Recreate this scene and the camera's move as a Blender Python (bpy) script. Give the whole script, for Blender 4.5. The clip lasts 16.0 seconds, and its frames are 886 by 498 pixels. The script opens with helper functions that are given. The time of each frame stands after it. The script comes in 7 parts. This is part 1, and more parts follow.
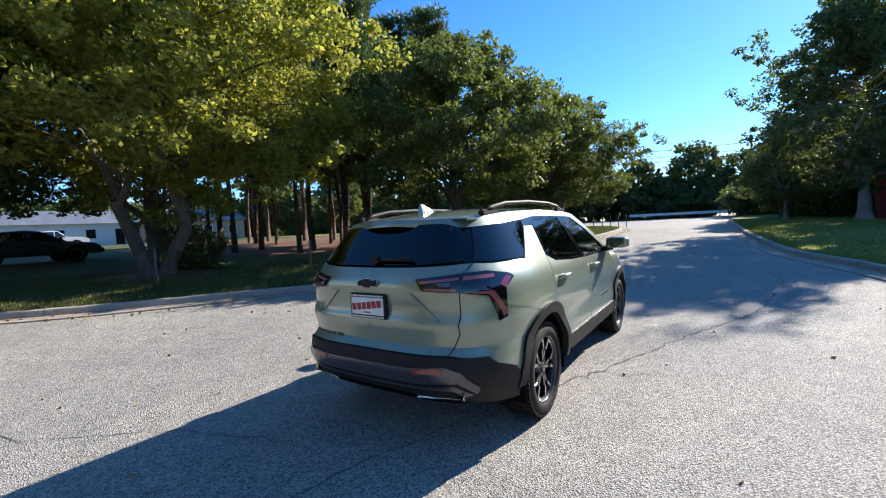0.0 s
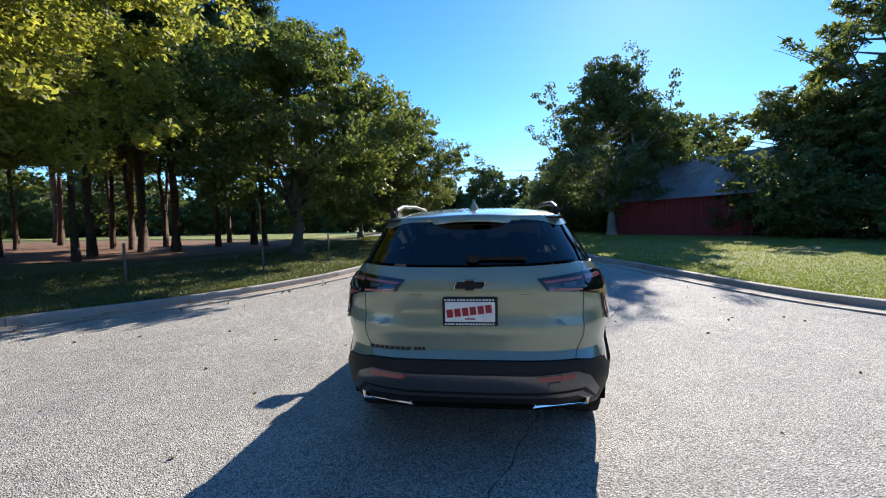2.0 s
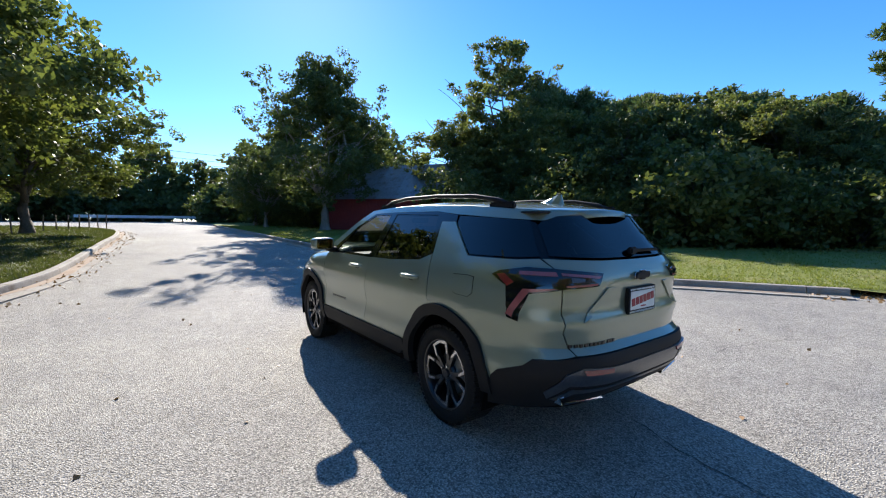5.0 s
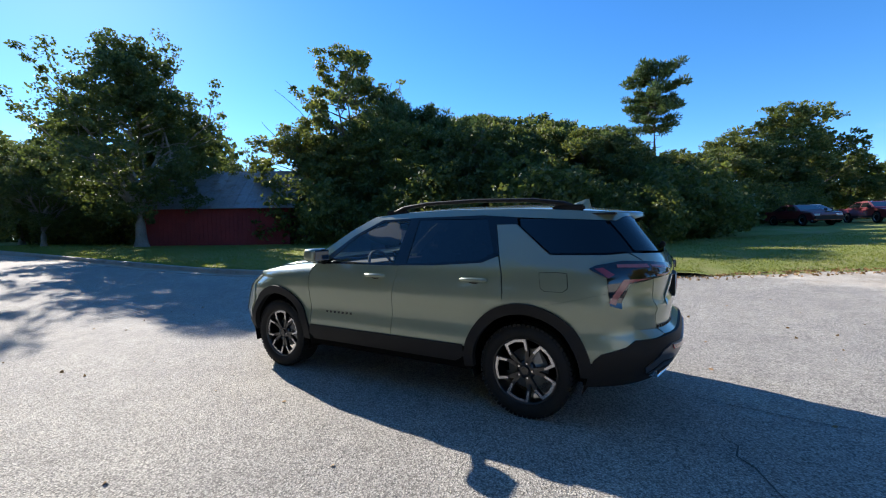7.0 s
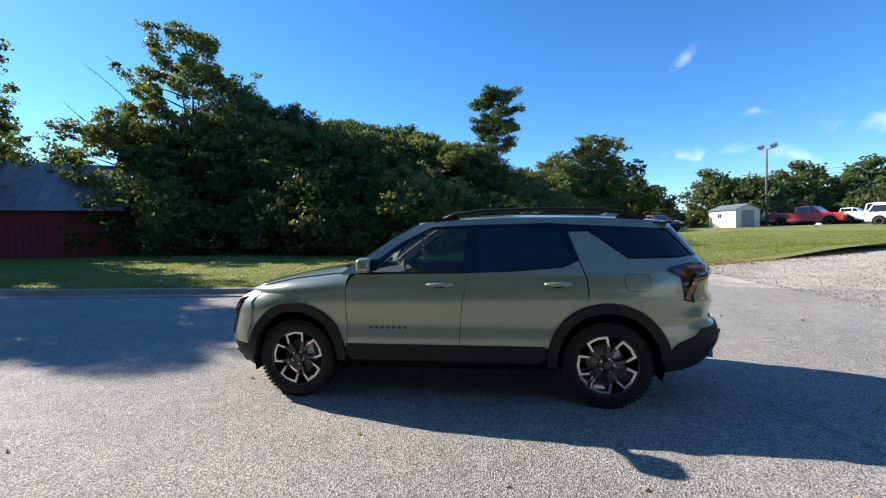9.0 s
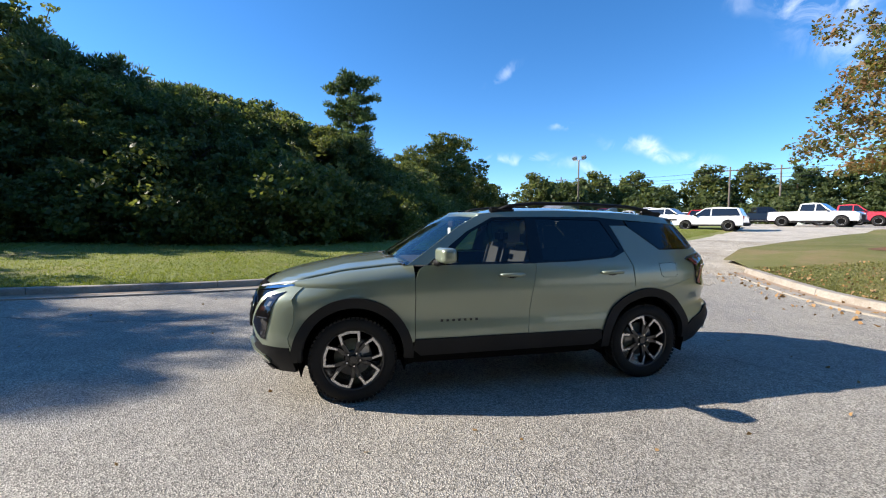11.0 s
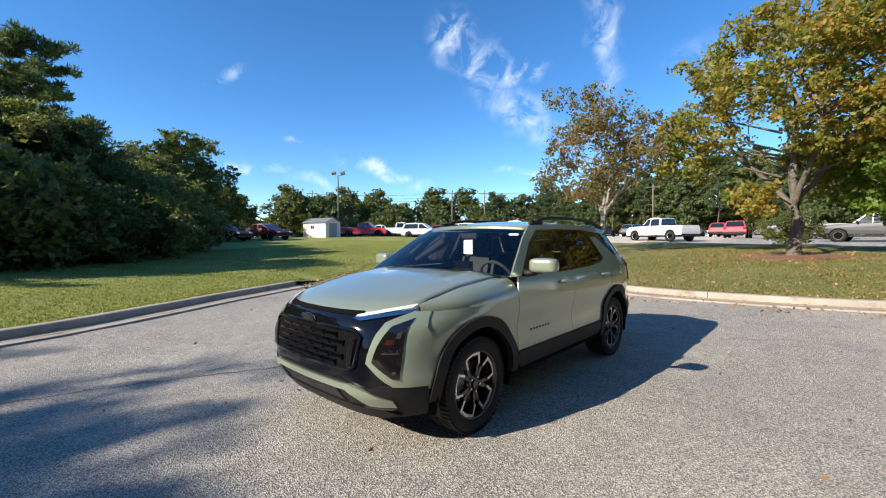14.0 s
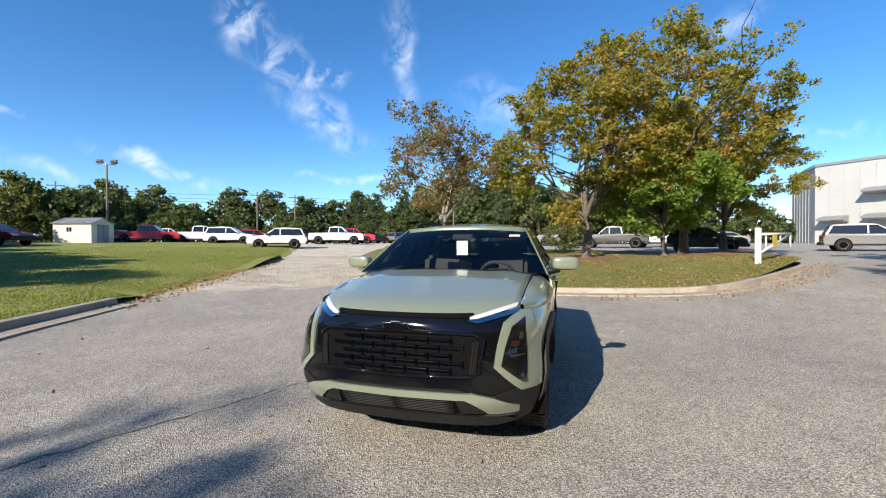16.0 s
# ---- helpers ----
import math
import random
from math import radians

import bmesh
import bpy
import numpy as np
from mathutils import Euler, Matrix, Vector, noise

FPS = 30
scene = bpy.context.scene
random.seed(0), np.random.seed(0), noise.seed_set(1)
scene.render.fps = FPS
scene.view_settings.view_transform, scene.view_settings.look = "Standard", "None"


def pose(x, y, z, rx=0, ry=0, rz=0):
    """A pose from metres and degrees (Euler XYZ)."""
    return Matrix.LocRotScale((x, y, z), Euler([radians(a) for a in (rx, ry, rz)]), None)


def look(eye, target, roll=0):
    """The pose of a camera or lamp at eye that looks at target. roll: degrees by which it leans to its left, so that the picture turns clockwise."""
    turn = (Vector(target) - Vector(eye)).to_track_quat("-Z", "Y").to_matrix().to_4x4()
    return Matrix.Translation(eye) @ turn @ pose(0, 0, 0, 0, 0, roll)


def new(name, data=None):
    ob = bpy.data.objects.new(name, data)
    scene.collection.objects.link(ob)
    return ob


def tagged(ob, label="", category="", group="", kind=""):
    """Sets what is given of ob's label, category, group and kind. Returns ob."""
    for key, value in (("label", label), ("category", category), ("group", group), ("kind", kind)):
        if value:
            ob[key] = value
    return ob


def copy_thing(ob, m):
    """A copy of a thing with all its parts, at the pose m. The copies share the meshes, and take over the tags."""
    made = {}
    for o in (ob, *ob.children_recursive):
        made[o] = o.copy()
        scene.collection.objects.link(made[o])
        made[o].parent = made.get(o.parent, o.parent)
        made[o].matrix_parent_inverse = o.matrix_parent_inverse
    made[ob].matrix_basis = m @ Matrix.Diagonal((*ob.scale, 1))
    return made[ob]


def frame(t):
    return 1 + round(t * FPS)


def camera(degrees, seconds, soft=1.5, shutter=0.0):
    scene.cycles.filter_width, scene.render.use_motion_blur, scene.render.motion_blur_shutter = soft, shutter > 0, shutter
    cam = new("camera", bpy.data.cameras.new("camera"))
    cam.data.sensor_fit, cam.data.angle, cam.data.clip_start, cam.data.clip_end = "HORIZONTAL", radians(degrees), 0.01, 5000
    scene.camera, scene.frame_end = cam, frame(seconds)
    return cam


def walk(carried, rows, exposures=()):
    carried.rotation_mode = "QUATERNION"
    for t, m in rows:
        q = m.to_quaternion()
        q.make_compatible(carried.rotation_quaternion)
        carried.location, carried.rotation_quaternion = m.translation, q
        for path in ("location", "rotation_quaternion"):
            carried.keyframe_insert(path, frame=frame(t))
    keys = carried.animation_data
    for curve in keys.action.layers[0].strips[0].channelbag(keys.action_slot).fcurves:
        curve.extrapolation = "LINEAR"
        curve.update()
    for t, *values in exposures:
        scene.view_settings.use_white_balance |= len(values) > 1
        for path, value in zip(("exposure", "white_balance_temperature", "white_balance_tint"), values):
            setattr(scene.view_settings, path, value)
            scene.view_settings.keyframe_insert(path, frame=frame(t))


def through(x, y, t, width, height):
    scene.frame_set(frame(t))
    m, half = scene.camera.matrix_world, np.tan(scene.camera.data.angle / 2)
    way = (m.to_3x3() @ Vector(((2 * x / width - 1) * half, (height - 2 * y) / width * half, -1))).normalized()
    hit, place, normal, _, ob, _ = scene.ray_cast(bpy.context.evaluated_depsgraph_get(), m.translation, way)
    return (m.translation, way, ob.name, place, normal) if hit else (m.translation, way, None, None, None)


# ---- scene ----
cam = camera(93.7, 16.0, soft=1.15)
PATH = [
    (0, (2.014, -4.36, 1.46), (0.902, -2.701, 1.359), -2.8),
    (0.5, (1.616, -4.59, 1.479), (0.688, -2.821, 1.384), -2.7),
    (1, (1.113, -4.689, 1.463), (0.39, -2.826, 1.371), -2.6),
    (1.5, (0.626, -4.762, 1.44), (0.131, -2.826, 1.35), -2.0),
    (2, (0.153, -4.744, 1.439), (-0.096, -2.762, 1.347), -1.2),
    (2.5, (-0.335, -4.682, 1.449), (-0.341, -2.684, 1.358), -0.5),
    (3, (-0.843, -4.632, 1.46), (-0.608, -2.647, 1.372), 0.1),
    (3.5, (-1.34, -4.459, 1.436), (-0.862, -2.519, 1.344), 0.3),
    (4, (-1.857, -4.285, 1.424), (-1.133, -2.424, 1.322), 0.5),
    (4.5, (-2.263, -4.049, 1.431), (-1.298, -2.301, 1.317), 0.4),
    (5, (-2.634, -3.697, 1.435), (-1.449, -2.092, 1.309), 0.5),
    (5.2, (-2.781, -3.567, 1.408), (-1.517, -2.023, 1.28), 0.6),
    (7.3, (-3.908, -2.136, 1.402), (-2.134, -1.216, 1.324), -1.2),
    (7.5, (-3.966, -1.95, 1.404), (-2.16, -1.094, 1.33), -1.1),
    (8, (-4.133, -1.524, 1.423), (-2.258, -0.833, 1.355), -1.2),
    (8.5, (-4.307, -1.081, 1.456), (-2.374, -0.57, 1.393), -1.3),
    (9, (-4.391, -0.594, 1.435), (-2.417, -0.275, 1.372), -1.3),
    (9.2, (-4.421, -0.398, 1.451), (-2.436, -0.158, 1.389), -1.4),
    (11.3, (-4.214, 1.635, 1.448), (-2.291, 1.095, 1.336), 0.2),
    (11.5, (-4.162, 1.807, 1.426), (-2.259, 1.202, 1.321), 0.1),
    (12, (-3.937, 2.227, 1.436), (-2.097, 1.45, 1.339), 0.4),
    (12.5, (-3.736, 2.652, 1.441), (-1.98, 1.698, 1.353), 0.4),
    (13, (-3.405, 3.04, 1.409), (-1.759, 1.906, 1.33), 0.2),
    (13.5, (-3.076, 3.409, 1.412), (-1.568, 2.097, 1.346), -0.1),
    (14, (-2.769, 3.768, 1.442), (-1.422, 2.291, 1.389), -0.4),
    (14.5, (-2.363, 4.066, 1.413), (-1.189, 2.447, 1.375), -0.6),
    (15, (-1.932, 4.353, 1.388), (-0.95, 2.61, 1.363), -0.5),
    (15.5, (-1.489, 4.556, 1.383), (-0.72, 2.71, 1.363), -0.3),
    (16, (-0.996, 4.626, 1.387), (-0.454, 2.701, 1.363), -0.2),
]
walk(cam, [(t, look(eye, aim, lean)) for t, eye, aim, lean in PATH],
     [(0, 1.04, 6350, 12), (3, 1.00, 6350, 12), (6, 0.94, 6300, 12), (9, 0.94, 6400, 12), (12, 0.90, 6700, 11), (14, 0.86, 6850, 11), (16, 0.76, 6950, 11)])

scene.view_settings.exposure = 0.80

# world: clear morning sky with thin cirrus in the south, and one low sun
SUN_EL, SUN_AZ = radians(29.0), radians(18.4)
world = bpy.data.worlds.new("sky")
scene.world = world
world.use_nodes = True
wn, wl = world.node_tree.nodes, world.node_tree.links
wn.clear()


def wnode(kind, **kw):
    n = wn.new(kind)
    for k, v in kw.items():
        if k == "op":
            n.operation = v
        elif k == "val":
            for i, x in enumerate(v):
                if x is not None:
                    n.inputs[i].default_value = x
    return n


sky = wn.new("ShaderNodeTexSky")
sky.sky_type = "NISHITA"
sky.sun_disc = False
sky.sun_elevation, sky.sun_rotation = SUN_EL, SUN_AZ
sky.air_density, sky.dust_density, sky.ozone_density = 0.78, 0.05, 4.5
tc = wn.new("ShaderNodeTexCoord")
sep = wn.new("ShaderNodeSeparateXYZ")
wl.new(tc.outputs["Generated"], sep.inputs[0])
south = wnode("ShaderNodeMath", op="MULTIPLY", val=(None, -1.0))
wl.new(sep.outputs[1], south.inputs[0])
bearing = wnode("ShaderNodeMath", op="ARCTAN2")
wl.new(sep.outputs[0], bearing.inputs[0]), wl.new(south.outputs[0], bearing.inputs[1])
rise = wnode("ShaderNodeMath", op="ARCSINE")
wl.new(sep.outputs[2], rise.inputs[0])
dome = wn.new("ShaderNodeCombineXYZ")
wl.new(bearing.outputs[0], dome.inputs[0]), wl.new(rise.outputs[0], dome.inputs[1])
# the wisps drift off their lines a little
drift = wn.new("ShaderNodeTexNoise")
drift.inputs["Scale"].default_value, drift.inputs["Detail"].default_value = 9.0, 4
wl.new(dome.outputs[0], drift.inputs["Vector"])
push = wn.new("ShaderNodeVectorMath")
push.operation = "MULTIPLY_ADD"
push.inputs[1].default_value, push.inputs[2].default_value = (0.10, 0.10, 0), (-0.05, -0.05, 0)
wl.new(drift.outputs["Color"], push.inputs[0])
wisp = wn.new("ShaderNodeVectorMath")
wisp.operation = "ADD"
wl.new(dome.outputs[0], wisp.inputs[0]), wl.new(push.outputs[0], wisp.inputs[1])
# cirrus streaks: bearing from south, height, slant, half length, half width (degrees), density
CIRRUS = [(40.9, 25.2, -136, 4.2, 3.6, 0.9), (36.6, 22.0, -154, 6.0, 3.5, 0.8), (31.7, 20.6, 160, 4.4, 1.6, 0.9), (31.0, 16.0, -158, 8.4, 2.6, 0.7), (21.4, 24.1, -98, 8.2, 2.6, 0.65),
          (58.8, 7.3, -170, 5.1, 0.9, 0.8), (50.6, 9.3, -167, 8.1, 1.2, 1.0), (61.1, 12.1, -174, 2.4, 0.8, 0.8), (29.9, 8.7, -178, 9.3, 0.9, 0.7), (-19.4, 23.1, -42, 4.4, 2.2, 0.5),
          (7.2, 18.6, -162, 7.0, 3.6, 0.5), (-27.8, 11.0, -176, 4.8, 1.5, 0.45), (69.3, 19.7, 165, 2.6, 0.6, 0.6), (68.2, 9.1, -176, 6.2, 0.8, 0.7)]
cover = None
for az, el, slant, long, wide, dense in CIRRUS:
    mp = wn.new("ShaderNodeMapping")
    mp.vector_type = "TEXTURE"
    mp.inputs["Location"].default_value = (radians(az), radians(el), 0)
    mp.inputs["Rotation"].default_value = (0, 0, radians(slant))
    mp.inputs["Scale"].default_value = (radians(long * 1.15), radians(wide * 1.2), 1)
    wl.new(wisp.outputs[0], mp.inputs[0])
    ln = wn.new("ShaderNodeVectorMath")
    ln.operation = "LENGTH"
    wl.new(mp.outputs[0], ln.inputs[0])
    fade = wn.new("ShaderNodeMapRange")
    fade.interpolation_type = "SMOOTHSTEP"
    fade.inputs[1].default_value, fade.inputs[2].default_value = 1.0, 0.0
    fade.inputs[3].default_value, fade.inputs[4].default_value = 0.0, dense
    wl.new(ln.outputs["Value"], fade.inputs[0])
    if cover is None:
        cover = fade.outputs[0]
    else:
        mx = wnode("ShaderNodeMath", op="MAXIMUM")
        wl.new(cover, mx.inputs[0]), wl.new(fade.outputs[0], mx.inputs[1])
        cover = mx.outputs[0]
fibre = wn.new("ShaderNodeTexNoise")
fibre.inputs["Scale"].default_value, fibre.inputs["Detail"].default_value = 16.0, 8
fibre.inputs["Roughness"].default_value, fibre.inputs["Distortion"].default_value = 0.6, 0.8
wl.new(dome.outputs[0], fibre.inputs["Vector"])
fr = wn.new("ShaderNodeMapRange")
fr.inputs[1].default_value, fr.inputs[2].default_value = 0.42, 0.78
wl.new(fibre.outputs[0], fr.inputs[0])
cm2 = wnode("ShaderNodeMath", op="MULTIPLY")
wl.new(cover, cm2.inputs[0]), wl.new(fr.outputs[0], cm2.inputs[1])
mix = wn.new("ShaderNodeMixRGB")
mix.inputs[2].default_value = (5.4, 6.0, 6.9, 1)
deep = wn.new("ShaderNodeHueSaturation")
deep.inputs["Saturation"].default_value, deep.inputs["Value"].default_value = 1.2, 1.0
wl.new(sky.outputs[0], deep.inputs["Color"])
wl.new(cm2.outputs[0], mix.inputs[0]), wl.new(deep.outputs[0], mix.inputs[1])
bg = wn.new("ShaderNodeBackground")
bg.inputs["Strength"].default_value = 0.135
out = wn.new("ShaderNodeOutputWorld")
wl.new(mix.outputs[0], bg.inputs[0]), wl.new(bg.outputs[0], out.inputs[0])

sun = new("sun", bpy.data.lights.new("sun", "SUN"))
sun.data.energy, sun.data.angle, sun.data.color = 5.0, radians(0.53), (1.0, 0.93, 0.82)
sdir = Vector((math.sin(SUN_AZ) * math.cos(SUN_EL), math.cos(SUN_AZ) * math.cos(SUN_EL), math.sin(SUN_EL)))
sun.matrix_world = look(sdir * 60, (0, 0, 0))


# ---- materials ----
def nodes_of(name):
    m = bpy.data.materials.new(name)
    m.use_nodes = True
    n, l = m.node_tree.nodes, m.node_tree.links
    return m, n, l, n["Principled BSDF"]


def ramp(n, stops):
    r = n.new("ShaderNodeValToRGB")
    e = r.color_ramp.elements
    while len(e) < len(stops):
        e.new(0.5)
    for k, (p, c) in enumerate(stops):
        e[k].position, e[k].color = p, (*c, 1)
    return r


def noise_node(n, l, scale, detail=4, rough=0.55, vec=None, kind="ShaderNodeTexNoise"):
    t = n.new(kind)
    t.inputs["Scale"].default_value = scale
    if kind == "ShaderNodeTexNoise":
        t.inputs["Detail"].default_value, t.inputs["Roughness"].default_value = detail, rough
    if vec is not None:
        l.new(vec, t.inputs["Vector"])
    return t


def mixer(n, l, fac, a, b, mode="MIX"):
    m = n.new("ShaderNodeMixRGB")
    m.blend_type = mode
    for i, v in enumerate((fac, a, b)):
        if isinstance(v, (int, float)):
            m.inputs[i].default_value = v
        elif isinstance(v, tuple):
            m.inputs[i].default_value = (*v, 1)
        else:
            l.new(v, m.inputs[i])
    return m


def bump(n, l, b, height, strength, distance=0.01):
    k = n.new("ShaderNodeBump")
    k.inputs["Strength"].default_value, k.inputs["Distance"].default_value = strength, distance
    l.new(height, k.inputs["Height"])
    l.new(k.outputs[0], b.inputs["Normal"])


def surface(name, dark, light, big=0.6, fine=40.0, rough=0.8, relief=0.3, metal=0.0, spec=0.5, stain=None):
    """A plain worn surface: two colours, mixed at a large and at a fine scale, with a fine relief."""
    m, n, l, b = nodes_of(name)
    co = n.new("ShaderNodeTexCoord").outputs["Object"]
    a = noise_node(n, l, big, 5, 0.6, co)
    f = noise_node(n, l, fine, 3, 0.6, co)
    both = mixer(n, l, 0.5, a.outputs[0], f.outputs[0])
    r = ramp(n, [(0.32, dark), (0.68, light)])
    l.new(both.outputs[0], r.inputs[0])
    col = r.outputs[0]
    if stain:
        s = noise_node(n, l, big * 2.3, 6, 0.7, co)
        sr = ramp(n, [(0.52, (0, 0, 0)), (0.72, (1, 1, 1))])
        l.new(s.outputs[0], sr.inputs[0])
        col = mixer(n, l, sr.outputs[0], col, stain).outputs[0]
    l.new(col, b.inputs["Base Color"])
    b.inputs["Roughness"].default_value, b.inputs["Metallic"].default_value = rough, metal
    b.inputs["Specular IOR Level"].default_value = spec
    if relief:
        bump(n, l, b, f.outputs[0], relief, 0.6 / fine)
    return m


def plain(name, c, rough=0.5, metal=0.0, coat=0.0, emit=None, spec=0.5):
    m, n, l, b = nodes_of(name)
    co = n.new("ShaderNodeTexCoord").outputs["Object"]
    f = noise_node(n, l, 9.0, 4, 0.6, co)
    lo, hi = tuple(v * 0.9 for v in c), tuple(min(1, v * 1.08) for v in c)
    r = ramp(n, [(0.3, lo), (0.7, hi)])
    l.new(f.outputs[0], r.inputs[0])
    l.new(r.outputs[0], b.inputs["Base Color"])
    b.inputs["Roughness"].default_value, b.inputs["Metallic"].default_value = rough, metal
    b.inputs["Coat Weight"].default_value, b.inputs["Coat Roughness"].default_value = coat, 0.03
    b.inputs["Specular IOR Level"].default_value = spec
    if emit:
        b.inputs["Emission Color"].default_value = (*c, 1)
        b.inputs["Emission Strength"].default_value = emit
    return m


def glass(name, tint, gloss=0.04):
    """Thin tinted glass: lets tinted light through and mirrors more at a glancing angle."""
    m, n, l, b = nodes_of(name)
    n.remove(b)
    t = n.new("ShaderNodeBsdfTransparent")
    t.inputs[0].default_value = (*tint, 1)
    g = n.new("ShaderNodeBsdfGlossy")
    g.inputs["Roughness"].default_value = 0.015
    f = n.new("ShaderNodeFresnel")
    f.inputs[0].default_value = 1.5
    add = n.new("ShaderNodeMath")
    add.operation = "ADD"
    add.inputs[1].default_value = gloss
    l.new(f.outputs[0], add.inputs[0])
    x = n.new("ShaderNodeMixShader")
    l.new(add.outputs[0], x.inputs[0]), l.new(t.outputs[0], x.inputs[1]), l.new(g.outputs[0], x.inputs[2])
    l.new(x.outputs[0], n["Material Output"].inputs[0])
    return m


def leaf_mat(name, colours, through=0.35):
    m, n, l, b = nodes_of(name)
    geo = n.new("ShaderNodeNewGeometry")
    r = ramp(n, [(i / max(1, len(colours) - 1), c) for i, c in enumerate(colours)])
    co = n.new("ShaderNodeTexCoord").outputs["Object"]
    patch_noise = noise_node(n, l, 0.45, 2, 0.5, co)
    k = mixer(n, l, 0.55, geo.outputs["Random Per Island"], patch_noise.outputs[0])
    l.new(k.outputs[0], r.inputs[0])
    l.new(r.outputs[0], b.inputs["Base Color"])
    b.inputs["Roughness"].default_value = 0.55
    b.inputs["Specular IOR Level"].default_value = 0.3
    t = n.new("ShaderNodeBsdfTranslucent")
    warm = mixer(n, l, 1.0, r.outputs[0], (1.55, 1.55, 0.8), "MULTIPLY")
    l.new(warm.outputs[0], t.inputs[0])
    x = n.new("ShaderNodeMixShader")
    x.inputs[0].default_value = through
    l.new(b.outputs[0], x.inputs[1]), l.new(t.outputs[0], x.inputs[2])
    l.new(x.outputs[0], n["Material Output"].inputs[0])
    return m


def asphalt_mat():
    m, n, l, b = nodes_of("weathered_asphalt")
    co = n.new("ShaderNodeTexCoord").outputs["Object"]
    chips = noise_node(n, l, 105.0, vec=co, kind="ShaderNodeTexVoronoi")
    chip_r = ramp(n, [(0.0, (0.115, 0.109, 0.097)), (0.3, (0.300, 0.280, 0.242)), (0.8, (0.650, 0.608, 0.530))])
    l.new(chips.outputs["Color"], chip_r.inputs[0])
    gap = ramp(n, [(0.25, (1.04, 1.04, 1.04)), (0.75, (0.58, 0.58, 0.58))])
    l.new(chips.outputs["Distance"], gap.inputs[0])
    base = mixer(n, l, 1.0, chip_r.outputs[0], gap.outputs[0], "MULTIPLY")
    big = noise_node(n, l, 0.35, 6, 0.65, co)
    br = ramp(n, [(0.3, (0.80, 0.80, 0.82)), (0.7, (1.12, 1.11, 1.08))])
    l.new(big.outputs[0], br.inputs[0])
    col = mixer(n, l, 1.0, base.outputs[0], br.outputs[0], "MULTIPLY")
    mid = noise_node(n, l, 3.2, 6, 0.7, co)
    mr = ramp(n, [(0.35, (0.86, 0.86, 0.86)), (0.65, (1.06, 1.06, 1.06))])
    l.new(mid.outputs[0], mr.inputs[0])
    col = mixer(n, l, 1.0, col.outputs[0], mr.outputs[0], "MULTIPLY")
    # scattered oil drips
    oil = noise_node(n, l, 1.1, 3, 0.5, co)
    orr = ramp(n, [(0.70, (1, 1, 1)), (0.78, (0.55, 0.55, 0.55))])
    l.new(oil.outputs[0], orr.inputs[0])
    col = mixer(n, l, 1.0, col.outputs[0], orr.outputs[0], "MULTIPLY")
    # gravel and dust beyond the line where the paving ends
    sp = n.new("ShaderNodeSeparateXYZ")
    l.new(co, sp.inputs[0])

    def lin(ax, ay, c):
        a = n.new("ShaderNodeMath")
        a.operation = "MULTIPLY_ADD"
        a.inputs[1].default_value, a.inputs[2].default_value = ax, c
        l.new(sp.outputs[0], a.inputs[0])
        d = n.new("ShaderNodeMath")
        d.operation = "MULTIPLY_ADD"
        d.inputs[1].default_value = ay
        l.new(sp.outputs[1], d.inputs[0]), l.new(a.outputs[0], d.inputs[2])
        return d.outputs[0]

    edge = n.new("ShaderNodeMath")
    edge.operation = "MULTIPLY_ADD"
    wob = noise_node(n, l, 0.9, 5, 0.65, co)
    edge.inputs[1].default_value = 3.2
    l.new(wob.outputs[0], edge.inputs[0]), l.new(lin(0.72, -0.69, -10.0), edge.inputs[2])
    er = n.new("ShaderNodeMapRange")
    er.inputs[1].default_value, er.inputs[2].default_value = 0.0, 0.5
    l.new(edge.outputs[0], er.inputs[0])
    west = n.new("ShaderNodeMapRange")
    west.inputs[1].default_value, west.inputs[2].default_value = 2.0, 5.0
    l.new(sp.outputs[0], west.inputs[0])
    gm = n.new("ShaderNodeMath")
    gm.operation = "MULTIPLY"
    l.new(er.outputs[0], gm.inputs[0]), l.new(west.outputs[0], gm.inputs[1])
    grav = noise_node(n, l, 0.8, 8, 0.7, co)
    gr = ramp(n, [(0.3, (0.36, 0.31, 0.25)), (0.5, (0.54, 0.50, 0.43)), (0.7, (0.66, 0.63, 0.58))])
    l.new(grav.outputs[0], gr.inputs[0])
    gcol = mixer(n, l, 0.5, gr.outputs[0], mixer(n, l, 1.0, gr.outputs[0], chip_r.outputs[0], "OVERLAY").outputs[0])
    col = mixer(n, l, gm.outputs[0], col.outputs[0], gcol.outputs[0])
    l.new(col.outputs[0], b.inputs["Base Color"])
    b.inputs["Roughness"].default_value = 0.82
    b.inputs["Specular IOR Level"].default_value = 0.4
    bump(n, l, b, chips.outputs["Distance"], 0.75, 0.009)
    return m


